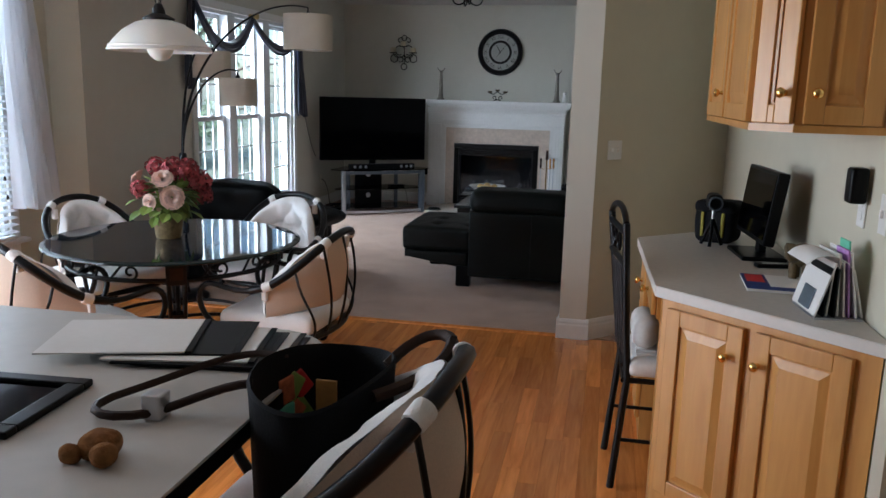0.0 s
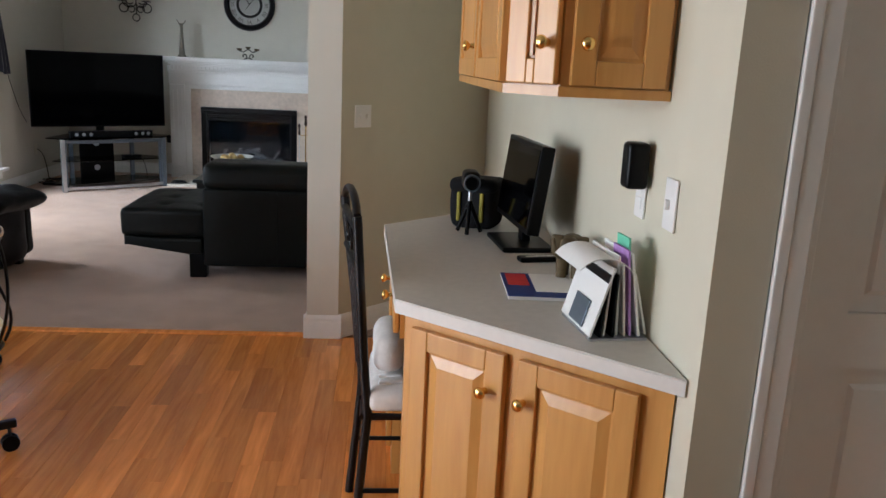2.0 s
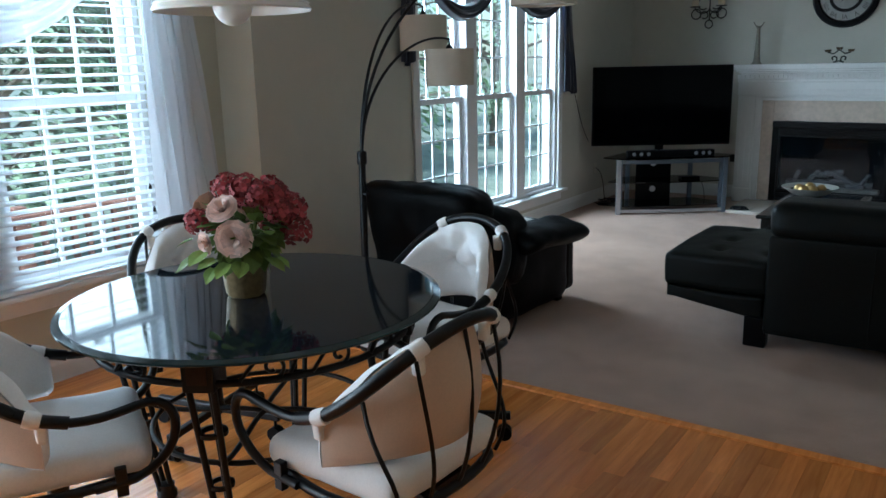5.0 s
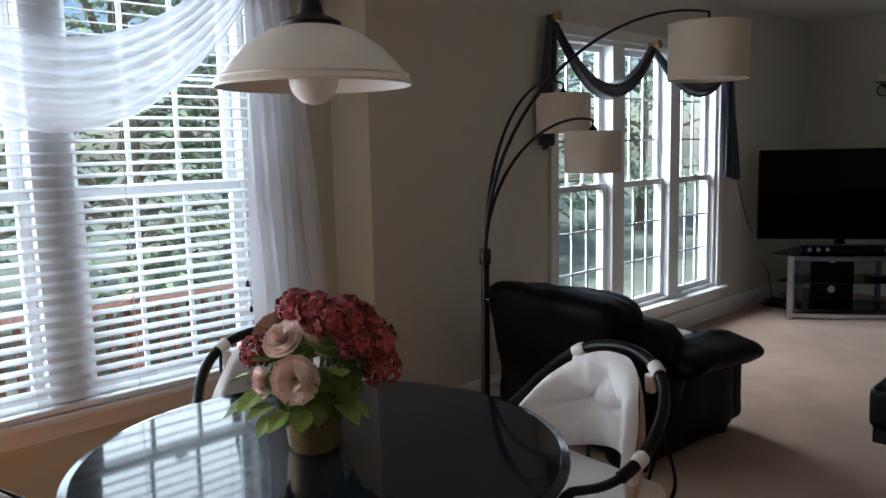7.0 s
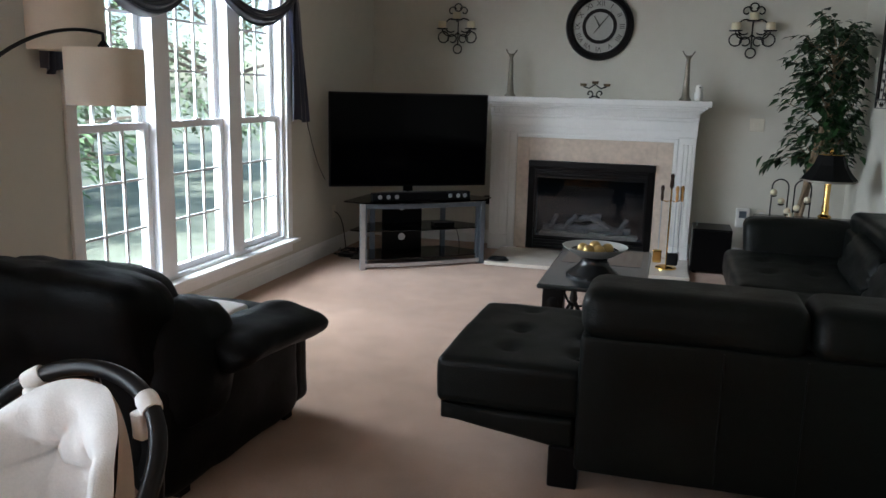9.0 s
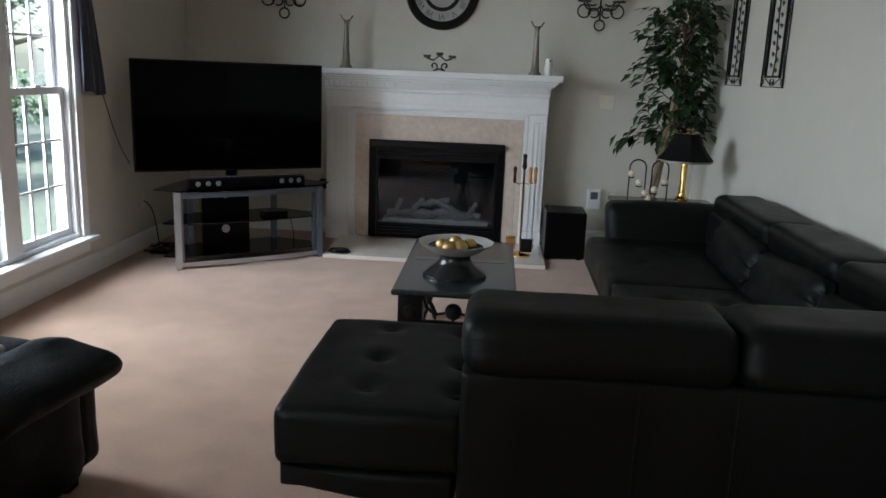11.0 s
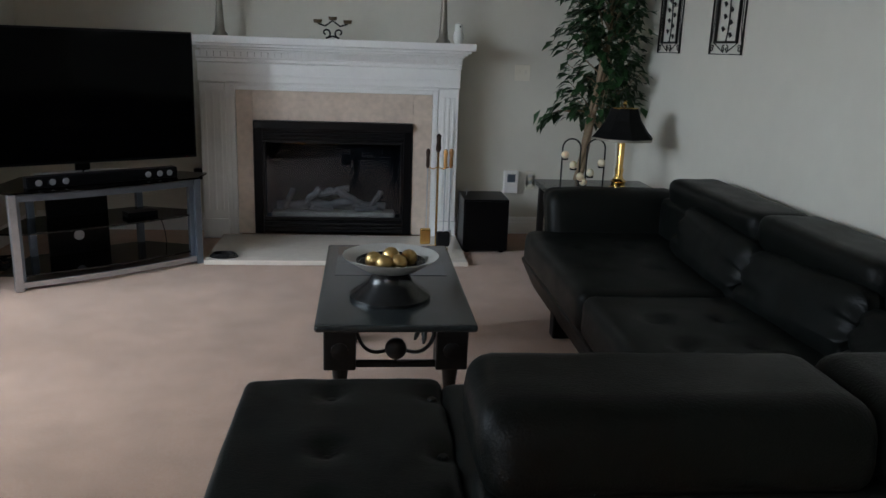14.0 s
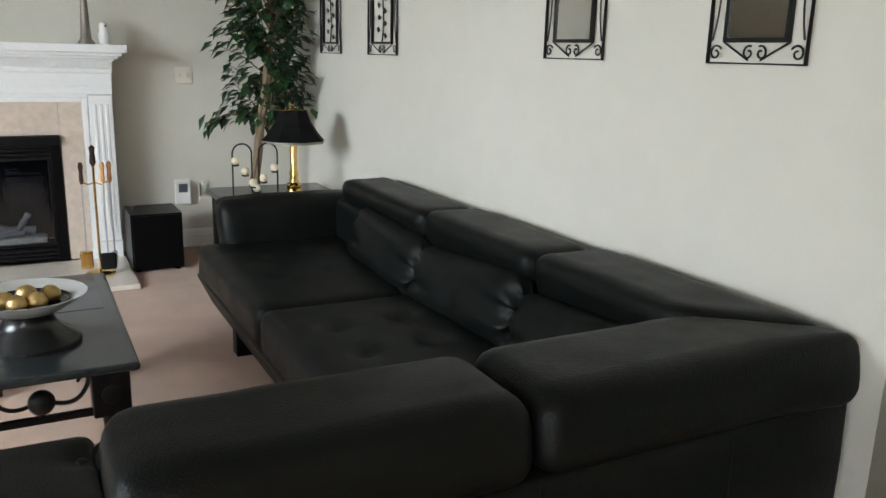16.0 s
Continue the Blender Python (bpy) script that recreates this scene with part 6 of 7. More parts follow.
dt2 = thing("dining_table", "round black glass dining table on a wrought iron base", "dining table", pose(TC.x, TC.y, 0))
turned("table_top", GLASSTOP, [(0.0, 0.728), (0.585, 0.728), (0.585, 0.7425), (0.0, 0.7426)], parent=dt2, seg=72)
turned("bevel_rim", GLASS_EDGE, [(0.586, 0.728), (0.606, 0.728), (0.61, 0.732), (0.608, 0.737), (0.587, 0.7424), (0.586, 0.728)], parent=dt2, seg=72, label="clear bevelled glass rim")
for zr, rr_, tk in ((0.715, 0.50, 0.011), (0.64, 0.50, 0.011)):
    tubes("ring", IRON, tk, [(rr_ * math.cos(2 * math.pi * q / 48), rr_ * math.sin(2 * math.pi * q / 48), zr) for q in range(48)], parent=dt2, closed=True)
tubes("lower_ring", IRON, 0.009, [(0.36 * math.cos(2 * math.pi * q / 40), 0.36 * math.sin(2 * math.pi * q / 40), 0.33) for q in range(40)], parent=dt2, closed=True)
for k in range(4):
    a = radians(-60 + 90 * k)
    o = Vector((math.cos(a), math.sin(a), 0))
    t = Vector((-math.sin(a), math.cos(a), 0))
    hd = boxes("leg_head", IRON, (-0.05, 0.05, -0.045, 0.045, 0.62, 0.726), parent=dt2, bev=0.004)
    hd.matrix_basis = Matrix.Translation(o * 0.47) @ Matrix.Rotation(a, 4, "Z")
    boxes("medallion", BROWNLEATHER, (0.0505, 0.056, -0.028, 0.028, 0.645, 0.70), parent=hd, bev=0.002)
    for dx, dy in ((0.03, -0.035), (0.03, 0.035), (-0.035, 0.0)):
        top = o * (0.47 + dx) + t * dy + Vector((0, 0, 0.62))
        bot = o * (0.375 + dx * 0.5) + t * dy * 0.5 + Vector((0, 0, 0.03))
        tubes("leg_rod", IRON, 0.010, [top, top.lerp(bot, 0.5), bot], parent=hd).matrix_parent_inverse = hd.matrix_basis.inverted()
    for f in (0.25, 0.55, 0.8):
        cen = (o * 0.47).lerp(o * 0.375, f) + Vector((0, 0, 0.62 - 0.59 * f))
        turned("collar", IRON, [(0.03, -0.008), (0.047 - 0.018 * f, -0.006), (0.047 - 0.018 * f, 0.006), (0.03, 0.008)], tuple(cen), dt2, 14)
    turned("foot", IRON, [(0.0, 0.0), (0.034, 0.0), (0.036, 0.02), (0.026, 0.035), (0.03, 0.05), (0.0, 0.055)], tuple(o * 0.375), dt2, 14)
    tubes("brace", IRON, 0.009, bez(o * 0.42 + Vector((0, 0, 0.36)), o * 0.3 + Vector((0, 0, 0.30)), o * 0.12 + Vector((0, 0, 0.36)), Vector((0, 0, 0.33))), parent=dt2, seg=7)
    for q in range(3):
        b0 = a + radians(22.5 + 22.5 * q)
        cen = Vector((0.5 * math.cos(b0), 0.5 * math.sin(b0), 0.677))
        tt = Vector((-math.sin(b0), math.cos(b0), 0))
        tubes("scroll", IRON, 0.006, spiral(cen, 0.034, 0.010, -1.2, 5.2, tt, (0, 0, 1), 16), [cen + tt * -0.09 + Vector((0, 0, -0.03)), cen + tt * -0.04 + Vector((0, 0, 0.028)), cen + tt * 0.0 + Vector((0, 0, 0.034))], parent=dt2, seg=6)

# ---- flowers ----
fl = thing("flower_pot", "gold pot of pink and red silk flowers on the table", "flowers", pose(-1.74, 3.10, 0.743))
turned("pot", POT, [(0.0, 0), (0.058, 0), (0.064, 0.01), (0.080, 0.15), (0.085, 0.16), (0.075, 0.16), (0.07, 0.13), (0.0, 0.13)], parent=fl, seg=8)
rb = random.Random(21)


def bloom(parent, c, d, s, mat):
    """Layered ruffled petals round a tight heart."""
    bm = bmesh.new()
    d = d.normalized()
    u = d.orthogonal().normalized()
    w = d.cross(u)
    for ring in range(5):
        nr = (4, 6, 8, 9, 10)[ring]
        for k in range(nr):
            a = 2 * math.pi * (k + 0.37 * ring) / nr + rb.uniform(-0.12, 0.12)
            e = u * math.cos(a) + w * math.sin(a)
            tn = -u * math.sin(a) + w * math.cos(a)
            open_ = (0.10, 0.26, 0.46, 0.66, 0.88)[ring]
            root = c - d * s * 0.2
            r1 = s * (0.25 + 0.75 * open_)
            hgt = s * (0.62 - 0.50 * open_)
            wd = s * (0.42 + 0.42 * open_)
            prev = None
            for q in range(4):
                v = q / 3
                p = root + e * (r1 * v) + d * (hgt * math.sin(v * 1.6) + s * 0.14 * v * v)
                ww = wd * (0.35 + 1.1 * v - 0.7 * v * v)
                ru = s * 0.06 * rb.uniform(-1, 1)
                row = [bm.verts.new(p - tn * ww * 0.5 + d * s * 0.06 * v), bm.verts.new(p + d * ru), bm.verts.new(p + tn * ww * 0.5 + d * s * 0.06 * v)]
                if prev:
                    bm.faces.new((prev[0], prev[1], row[1], row[0]))
                    bm.faces.new((prev[1], prev[2], row[2], row[1]))
                prev = row
    return part("bloom", bm, mat, parent, smooth=True, sharp=180)


def cluster(parent, c, r, mat, n=26):
    """A hydrangea head: four-petalled florets packed over a ball."""
    bm = bmesh.new()
    for i in range(n):
        zc = 1 - 1.7 * (i + 0.5) / n
        ph = i * 2.39996 + rb.uniform(-0.2, 0.2)
        rxy = math.sqrt(1 - zc * zc)
        d = Vector((rxy * math.cos(ph), rxy * math.sin(ph), zc))
        p = c + d * r * rb.uniform(0.85, 1.1)
        u = d.orthogonal().normalized()
        w = d.cross(u)
        turn = rb.uniform(0, 1.5)
        s = r * rb.uniform(0.42, 0.58)
        for k in range(4):
            a = turn + k * math.pi / 2
            e = u * math.cos(a) + w * math.sin(a)
            tn = w * math.cos(a) - u * math.sin(a)
            v = [bm.verts.new(q) for q in (p, p + e * s * 0.6 - tn * s * 0.42 + d * s * 0.18, p + e * s + d * s * rb.uniform(-0.1, 0.2), p + e * s * 0.6 + tn * s * 0.42 + d * s * 0.18)]
            bm.faces.new(v)
    return part("bloom", bm, mat, parent, smooth=True, sharp=180)


F, R, U = Vector((0.82, -0.57, 0)), Vector((0.57, 0.82, 0)), Vector((0, 0, 1))
LIFT = U * 0.23
for r, f, z, size in ((-0.06, 0.085, 0.30, 0.056), (-0.035, 0.125, 0.215, 0.064), (-0.115, 0.06, 0.195, 0.042), (-0.10, -0.10, 0.29, 0.052), (0.02, -0.15, 0.24, 0.055)):
    c = R * r + F * f + U * z
    bloom(fl, c, c - U * 0.20, size, PINK)
for r, f, z, size in ((0.02, 0.03, 0.345, 0.048), (0.09, 0.045, 0.335, 0.05), (-0.03, -0.05, 0.345, 0.045), (0.155, 0.04, 0.275, 0.05), (0.175, 0.02, 0.20, 0.046), (0.12, -0.06, 0.30, 0.05), (0.11, 0.09, 0.285, 0.042), (0.05, -0.10, 0.31, 0.046), (0.12, -0.12, 0.22, 0.045), (-0.13, -0.02, 0.25, 0.040), (0.05, 0.09, 0.335, 0.036), (-0.06, -0.13, 0.22, 0.042)):
    cluster(fl, R * r + F * f + U * z, size, RED)
bm = bmesh.new()
pts = []
for i in range(130):
    ph, zc = rb.uniform(0, 6.283), rb.uniform(-0.85, 0.75)
    rxy = math.sqrt(1 - zc * zc)
    d = Vector((rxy * math.cos(ph), rxy * math.sin(ph), zc))
    pts.append((LIFT + d * rb.uniform(0.06, 0.105) + U * -0.015 + R * 0.015, d))
for r, f, z in ((-0.12, 0.06, 0.17), (-0.14, 0.03, 0.15), (-0.09, 0.10, 0.15), (-0.06, 0.12, 0.14), (-0.02, 0.12, 0.14), (-0.10, 0.08, 0.12), (0.06, 0.10, 0.14), (0.10, 0.06, 0.13), (-0.15, 0.0, 0.20)):
    c = R * r + F * f + U * z
    pts.append((c, (c - U * 0.16).normalized()))


def broad_leaves(bm, pts, rnd, size):
    for p, d in pts:
        d = (d + Vector((rnd.uniform(-0.4, 0.4), rnd.uniform(-0.4, 0.4), rnd.uniform(-0.6, 0.1)))).normalized()
        side = d.cross(Vector((0.1, 0.2, 1))).normalized()
        up = side.cross(d)
        s = size * rnd.uniform(0.7, 1.2)
        cen = bm.verts.new(p + d * s * 0.45)
        ring = []
        for k in range(10):
            a = 2 * math.pi * k / 10
            rr_ = 0.5 * (1 + 0.12 * math.sin(5 * a + 1)) * (1.0 if k else 1.2)
            ring.append(bm.verts.new(p + d * s * (0.5 + rr_ * math.cos(a)) + side * s * 0.42 * math.sin(a) + up * s * (0.10 * abs(math.sin(a)) - 0.12 * (0.5 + 0.5 * math.cos(a)) ** 2)))
        for k in range(10):
            bm.faces.new((cen, ring[k], ring[(k + 1) % 10]))


broad_leaves(bm, pts, rb, 0.066)
tagged(part("leaves", bm, GREENLEAF, fl, "green silk leaves"), kind="stuff")
tubes("stem", GREENLEAF, 0.006, *[[(0.02 * math.cos(a), 0.02 * math.sin(a), 0.10), (0.05 * math.cos(a), 0.05 * math.sin(a), 0.24)] for a in (0, 1.2, 2.5, 3.7, 5)], parent=fl, seg=5)

# ---- pendant over the table ----
pd = thing("pendant_lamp", "frosted glass dome pendant lamp over the table", "pendant lamp", pose(-1.80, 3.19, 0))
PZ = 1.643
turned("shade", FROST, [(0.243, PZ), (0.247, PZ + 0.006), (0.236, PZ + 0.022), (0.215, PZ + 0.05), (0.17, PZ + 0.098), (0.11, PZ + 0.135), (0.055, PZ + 0.152), (0.05, PZ + 0.146), (0.105, PZ + 0.129), (0.165, PZ + 0.092), (0.21, PZ + 0.045), (0.238, PZ + 0.004), (0.243, PZ)], parent=pd, seg=56, label="frosted white glass dome")
turned("rim_bead", FROST, [(0.237, PZ + 0.019), (0.241, PZ + 0.024), (0.236, PZ + 0.029), (0.231, PZ + 0.026)], parent=pd, seg=56)
turned("cap", IRON, [(0.072, PZ + 0.147), (0.075, PZ + 0.157), (0.055, PZ + 0.168), (0.032, PZ + 0.178), (0.028, PZ + 0.20), (0.016, PZ + 0.225), (0.0, PZ + 0.23)], parent=pd, seg=24)
bm = bmesh.new()
bmesh.ops.create_uvsphere(bm, u_segments=24, v_segments=16, radius=0.062, matrix=Matrix.Translation((0, 0, PZ + 0.018)))
part("bulb", bm, FROST, pd, "white globe bulb", smooth=True)
turned("socket", SWITCHW, [(0.02, PZ + 0.07), (0.02, PZ + 0.146), (0.0, PZ + 0.146)], parent=pd, seg=14)
z = PZ + 0.22
k = 0
while z < H - 0.06:
    r3 = Matrix.Translation((0, 0, z + 0.02)) @ Matrix.Rotation(radians(90 * (k % 2) + 20), 4, "Z")
    tubes("chain_link", IRON, 0.0035, [r3 @ Vector((0.012 * math.cos(a), 0, 0.024 * math.sin(a))) for a in [2 * math.pi * q / 12 for q in range(12)]], parent=pd, seg=5, closed=True)
    z += 0.038
    k += 1
tubes("cord", IRON, 0.003, bez((0, 0, PZ + 0.2), (0.03, 0, PZ + 0.4), (-0.03, 0, PZ + 0.6), (0, 0, H - 0.03)), parent=pd, seg=5)
turned("canopy", IRON, [(0.0, H - 0.04), (0.03, H - 0.04), (0.065, H - 0.012), (0.065, H - 0.001), (0.0, H - 0.001)], parent=pd, seg=24)

# ---- arc floor lamp ----
ar = thing("arc_floor_lamp", "black three-arm arc floor lamp with tan drum shades", "floor lamp")
AX, AY = -2.52, 4.60
turned("base", BLACK, [(0.0, 0), (0.16, 0), (0.16, 0.02), (0.14, 0.03), (0.03, 0.035), (0.024, 0.08), (0.0, 0.08)], (AX, AY, 0), ar, 32)
tubes("pole", BLACK, [0.021, 0.020, 0.019], [(AX, AY, 0.08), (AX, AY + 0.01, 0.5), (AX, AY + 0.02, 0.98)], parent=ar)
turned("joint", BLACK, [(0.024, 0), (0.027, 0.01), (0.027, 0.06), (0.022, 0.07)], (AX, AY + 0.02, 0.955), ar, 16)
turned("screw", BLACK, [(0.006, 0), (0.006, 0.02), (0.014, 0.022), (0.014, 0.03), (0, 0.03)], parent=ar, seg=10, m=Matrix.Translation((AX + 0.018, AY, 0.80)) @ pose(0, 0, 0, 0, 90, 0))


def arc_arm(end, rise, shade_r, shade_h, zb):
    e = Vector(end)
    s = Vector((AX, AY + 0.02, 1.0))
    top = Vector((e.x, e.y, zb + shade_h + 0.055))
    pts = bez(s, s + Vector((0, 0.02, rise)), top + (s - top) * 0.42 + Vector((0, 0, (top.z - s.z) * 0.42 + 0.05)), top, 22)
    tubes("arc", BLACK, [0.0095 - 0.0035 * i / 22 for i in range(23)], pts, parent=ar)
    sh = turned("shade", SHADE, [(shade_r, zb), (shade_r, zb + shade_h), (shade_r - 0.004, zb + shade_h), (shade_r - 0.004, zb), (shade_r, zb)], (e.x, e.y, 0), ar, 40, "tan linen drum shade")
    turned("diffuser", SHADE_IN, [(shade_r - 0.006, zb + 0.012), (shade_r - 0.006, zb + 0.016), (0.0, zb + 0.016)], (e.x, e.y, 0), sh, 32, "white inner diffuser")
    turned("spider", BLACK, [(0.012, zb + shade_h - 0.02), (0.022, zb + shade_h + 0.01), (0.006, zb + shade_h + 0.03), (0.006, zb + shade_h + 0.055), (0.0, zb + shade_h + 0.055)], (e.x, e.y, 0), sh, 12)
    tubes("strut", BLACK, 0.003, *[[(e.x, e.y, zb + shade_h - 0.012), (e.x + shade_r * 0.98 * math.cos(a), e.y + shade_r * 0.98 * math.sin(a), zb + shade_h - 0.012)] for a in (0.3, 2.4, 4.5)], parent=sh, seg=5)
    return sh


arc_arm((-2.02, 5.72, 0), 0.75, 0.193, 0.27, 1.785)
arc_arm((-2.475, 5.40, 0), 0.42, 0.143, 0.21, 1.340)
arc_arm((-2.77, 5.55, 0), 0.62, 0.148, 0.21, 1.548)

# ---- kitchen island with its things ----
isl = thing("kitchen_island", "kitchen island with grey laminate top and rounded corner", "kitchen island")
IX, IY = -0.218, 1.29
bm = bmesh.new()
cr = 0.16
corner = [(IX - cr + cr * math.cos(a), IY - cr + cr * math.sin(a)) for a in [math.pi / 2 * q / 8 for q in range(9)]]
ipoly = [(IX, -1.0)] + corner + [(-2.3, IY - 0.02), (-2.3, -1.0)]
prism(bm, ipoly, 0.882, 0.92)
part("counter_top", bm, ISLAND_TOP, isl)
bm = bmesh.new()
prism(bm, [(x + 0.002 * (1 if x > -1 else -1), y) for x, y in ipoly], 0.884, 0.914)
part("edge_band", bm, PLASTIC, isl, "dark edge band")
boxes("cabinet", MAPLE, (-2.2, -0.62, -0.95, 0.95, 0.0, 0.881), parent=isl)
pz = 0.9205
for i, (x, y, a, mt) in enumerate(((-0.62, 1.06, 18, PAPER), (-0.52, 1.09, 14, PLASTIC), (-0.47, 1.07, 12, PAPER), (-0.44, 1.06, 10, PLASTIC), (-0.41, 1.08, 8, PAPER), (-0.40, 1.07, 6, PLASTIC))):
    nb = thing("sheet_folder", "clear covered report folder with black spine" if mt is PAPER else "black covered report folder", "folder", pose(x + 0.02, y + 0.03, pz + 0.004 * (5 - i), 0, 0, a), "fanned folders on the island")
    boxes("cover", mt, (-0.20, 0.10, -0.11, 0.13, 0, 0.0034), parent=nb)
    boxes("spine", PLASTIC, (0.101, 0.115, -0.11, 0.13, 0, 0.0036), parent=nb, bev=0.001)
pf = thing("photo_frame", "flat black picture frame lying on the island", "picture frame", pose(-0.76, 0.74, pz, 0, 0, 4))
boxes("frame", PLASTIC, (-0.2, 0.2, -0.15, -0.12, 0, 0.014), (-0.2, 0.2, 0.07, 0.1, 0, 0.014), (-0.2, -0.165, -0.12, 0.07, 0, 0.014), (0.165, 0.2, -0.12, 0.07, 0, 0.014), parent=pf, bev=0.003)
boxes("glass", SCREEN, (-0.164, 0.164, -0.119, 0.069, 0, 0.007), parent=pf)

stool = dining_chair(pose(-0.13, 0.86, 0, 0, 0, 88), 0.175, True, "tall black tubular swivel stool with off-white tied cushions", "counter_stool", "island stools")
bag = thing("tote_bag", "black open tote bag with parrot lining on the stool", "bag", pose(-0.12, 0.90, 0.682))
bm = bmesh.new()
rings = []
for r, z in ((0.0, 0.002), (0.85, 0.002), (0.95, 0.03), (0.97, 0.14), (1.0, 0.27), (1.02, 0.295), (0.98, 0.30), (0.93, 0.27), (0.9, 0.14), (0.86, 0.04), (0.0, 0.03)):
    if r == 0:
        rings.append([bm.verts.new((0, 0, z))])
    else:
        rings.append([bm.verts.new((0.118 * r * math.cos(a) + 0.006 * math.sin(3 * a), 0.185 * r * math.sin(a), z + 0.012 * math.cos(2 * a) * (z > 0.2))) for a in [2 * math.pi * q / 32 for q in range(32)]])
for a, b in zip(rings, rings[1:]):
    for q in range(32):
        f = list(dict.fromkeys([a[q % len(a)], a[(q + 1) % len(a)], b[(q + 1) % len(b)], b[q % len(b)]]))
        if len(f) > 2:
            bm.faces.new(f)
part("body", bm, NYLON, bag, smooth=True)
rp = random.Random(9)
for i in range(9):
    bm = bmesh.new()
    a = 2.55 + 0.14 * (i % 3)
    z = 0.12 + 0.055 * (i // 3)
    soft(bm, -0.02, 0.02, -0.004, 0.004, -0.026, 0.026, 0.0039, n=2, m=Matrix.Translation((0.100 * math.cos(a), 0.158 * math.sin(a), z)) @ Matrix.Rotation(a + math.pi / 2, 4, "Z") @ Matrix.Rotation(rp.uniform(-0.8, 0.8), 4, "Y"))
    part("lining_patch", bm, (WICKER, GREEN, REDPRINT, GREENLEAF)[i % 4], bag, "bright printed lining")
boxes("insert", KRAFT, (-0.03, 0.012, 0.03, 0.036, 0.032, 0.265), parent=bag, bev=0.002, label="tan stiff insert")
tubes("strap", BROWNLEATHER, 0.008, bez((-0.10, 0.06, 0.29), (-0.2, 0.1, 0.30), (-0.28, 0.05, 0.255), (-0.36, -0.12, 0.252), 10) + bez((-0.36, -0.12, 0.252), (-0.38, -0.2, 0.252), (-0.3, -0.22, 0.255), (-0.25, -0.16, 0.252), 6)[1:] + bez((-0.25, -0.16, 0.252), (-0.2, -0.1, 0.26), (-0.15, -0.1, 0.29), (-0.105, -0.08, 0.29), 6)[1:], parent=bag, seg=6)
tubes("rear_strap", BROWNLEATHER, 0.012, bez((0.09, 0.10, 0.28), (0.13, 0.16, 0.33), (0.19, 0.17, 0.345), (0.215, 0.12, 0.335), 8), bez((0.215, 0.12, 0.335), (0.22, 0.08, 0.31), (0.18, 0.0, 0.29), (0.11, -0.06, 0.28), 8), parent=bag, seg=6)
boxes("buckle", CHROME, (-0.27, -0.235, -0.17, -0.13, 0.2395, 0.285), parent=bag, bev=0.004)
toy = thing("plush_keyring", "small brown plush animal key ring on the island", "toy", pose(-0.36, 0.60, 0.9205))
padded("body", PLUSH, -0.045, 0.015, -0.03, 0.03, 0.0, 0.045, r=0.022, n=4, wrinkle=0.008, parent=toy)
padded("head", PLUSH, -0.005, 0.035, -0.055, -0.015, 0.002, 0.040, r=0.018, n=4, wrinkle=0.006, parent=toy)
padded("leg", PLUSH, -0.062, -0.030, -0.045, -0.018, 0.0, 0.03, r=0.012, n=3, wrinkle=0.004, parent=toy)

# ---- desk chair ----
dc = thing("desk_chair", "slim black iron chair with striped cushion at the desk", "chair")
Y0, Y1 = 2.50, 2.84
for y in (Y0, Y1):
    tubes("back_upright", BLACK, 0.014, [(0.398 if y > 2.7 else 0.448, y, 1.035), (0.445 if y > 2.7 else 0.475, y, 0.62), (0.47 if y > 2.7 else 0.49, y, 0.45), (0.43 if y > 2.7 else 0.455, y - 0.0, 0.0)], parent=dc)
    tubes("front_leg", BLACK, 0.011, [(0.80, y, 0.45), (0.82, y, 0.0)], parent=dc)
top = bez((0.448, Y0, 1.035), (0.44, Y0 + 0.08, 1.10), (0.41, Y1 - 0.08, 1.10), (0.398, Y1, 1.035), 10)
tubes("top_rail", BLACK, 0.012, top, [(0.448, Y0, 1.0), (0.398, Y1, 1.0)], [(0.455, Y0, 0.88), (0.408, Y1, 0.88)], parent=dc)
tubes("top_scroll", BLACK, 0.006, spiral((0.43, 2.62, 0.94), 0.045, 0.012, 0, 7, (-0.12, 1, 0), (0, 0, 1)), spiral((0.415, 2.73, 0.94), 0.045, 0.012, math.pi, -4, (-0.12, 1, 0), (0, 0, 1)), parent=dc, seg=6)
for i in range(5):
    y = Y0 + (Y1 - Y0) * (i + 1) / 6
    xx = 0.455 - 0.047 * (y - Y0) / (Y1 - Y0)
    tubes("spindle", BLACK, 0.007, [(xx, y, 0.88), (xx + 0.035, y, 0.5)], parent=dc, seg=6)
tubes("seat_frame", BLACK, 0.012, [(0.475, Y0, 0.44), (0.83, Y0 - 0.02, 0.45), (0.83, Y1 + 0.02, 0.45), (0.47, Y1, 0.44)], parent=dc, closed=True)
for a, b in (((0.462, Y0, 0.2), (0.81, Y0, 0.2)), ((0.445, Y1, 0.2), (0.81, Y1, 0.2)), ((0.47, Y0, 0.5), (0.455, Y1, 0.5))):
    tubes("stretcher", BLACK, 0.008, [a, b], parent=dc, seg=6)
padded("cushion", STRIPE, 0.49, 0.84, Y0 - 0.02, Y1 + 0.02, 0.455, 0.525, r=0.03, n=8, top=0.015, wrinkle=0.006, parent=dc)
for i in range(7):
    boxes("stripe", CLOTH, (0.52, 0.81, Y0 + 0.03 + 0.045 * i, Y0 + 0.045 + 0.045 * i, 0.5255, 0.5385), parent=dc, bev=0.004)
cp = thing("rolled_cushion", "rolled striped cushion against the chair back", "cushion")
padded("roll", STRIPE, 0.50, 0.60, Y0 + 0.05, Y1 - 0.03, 0.542, 0.66, r=0.045, n=6, wrinkle=0.008, parent=cp)

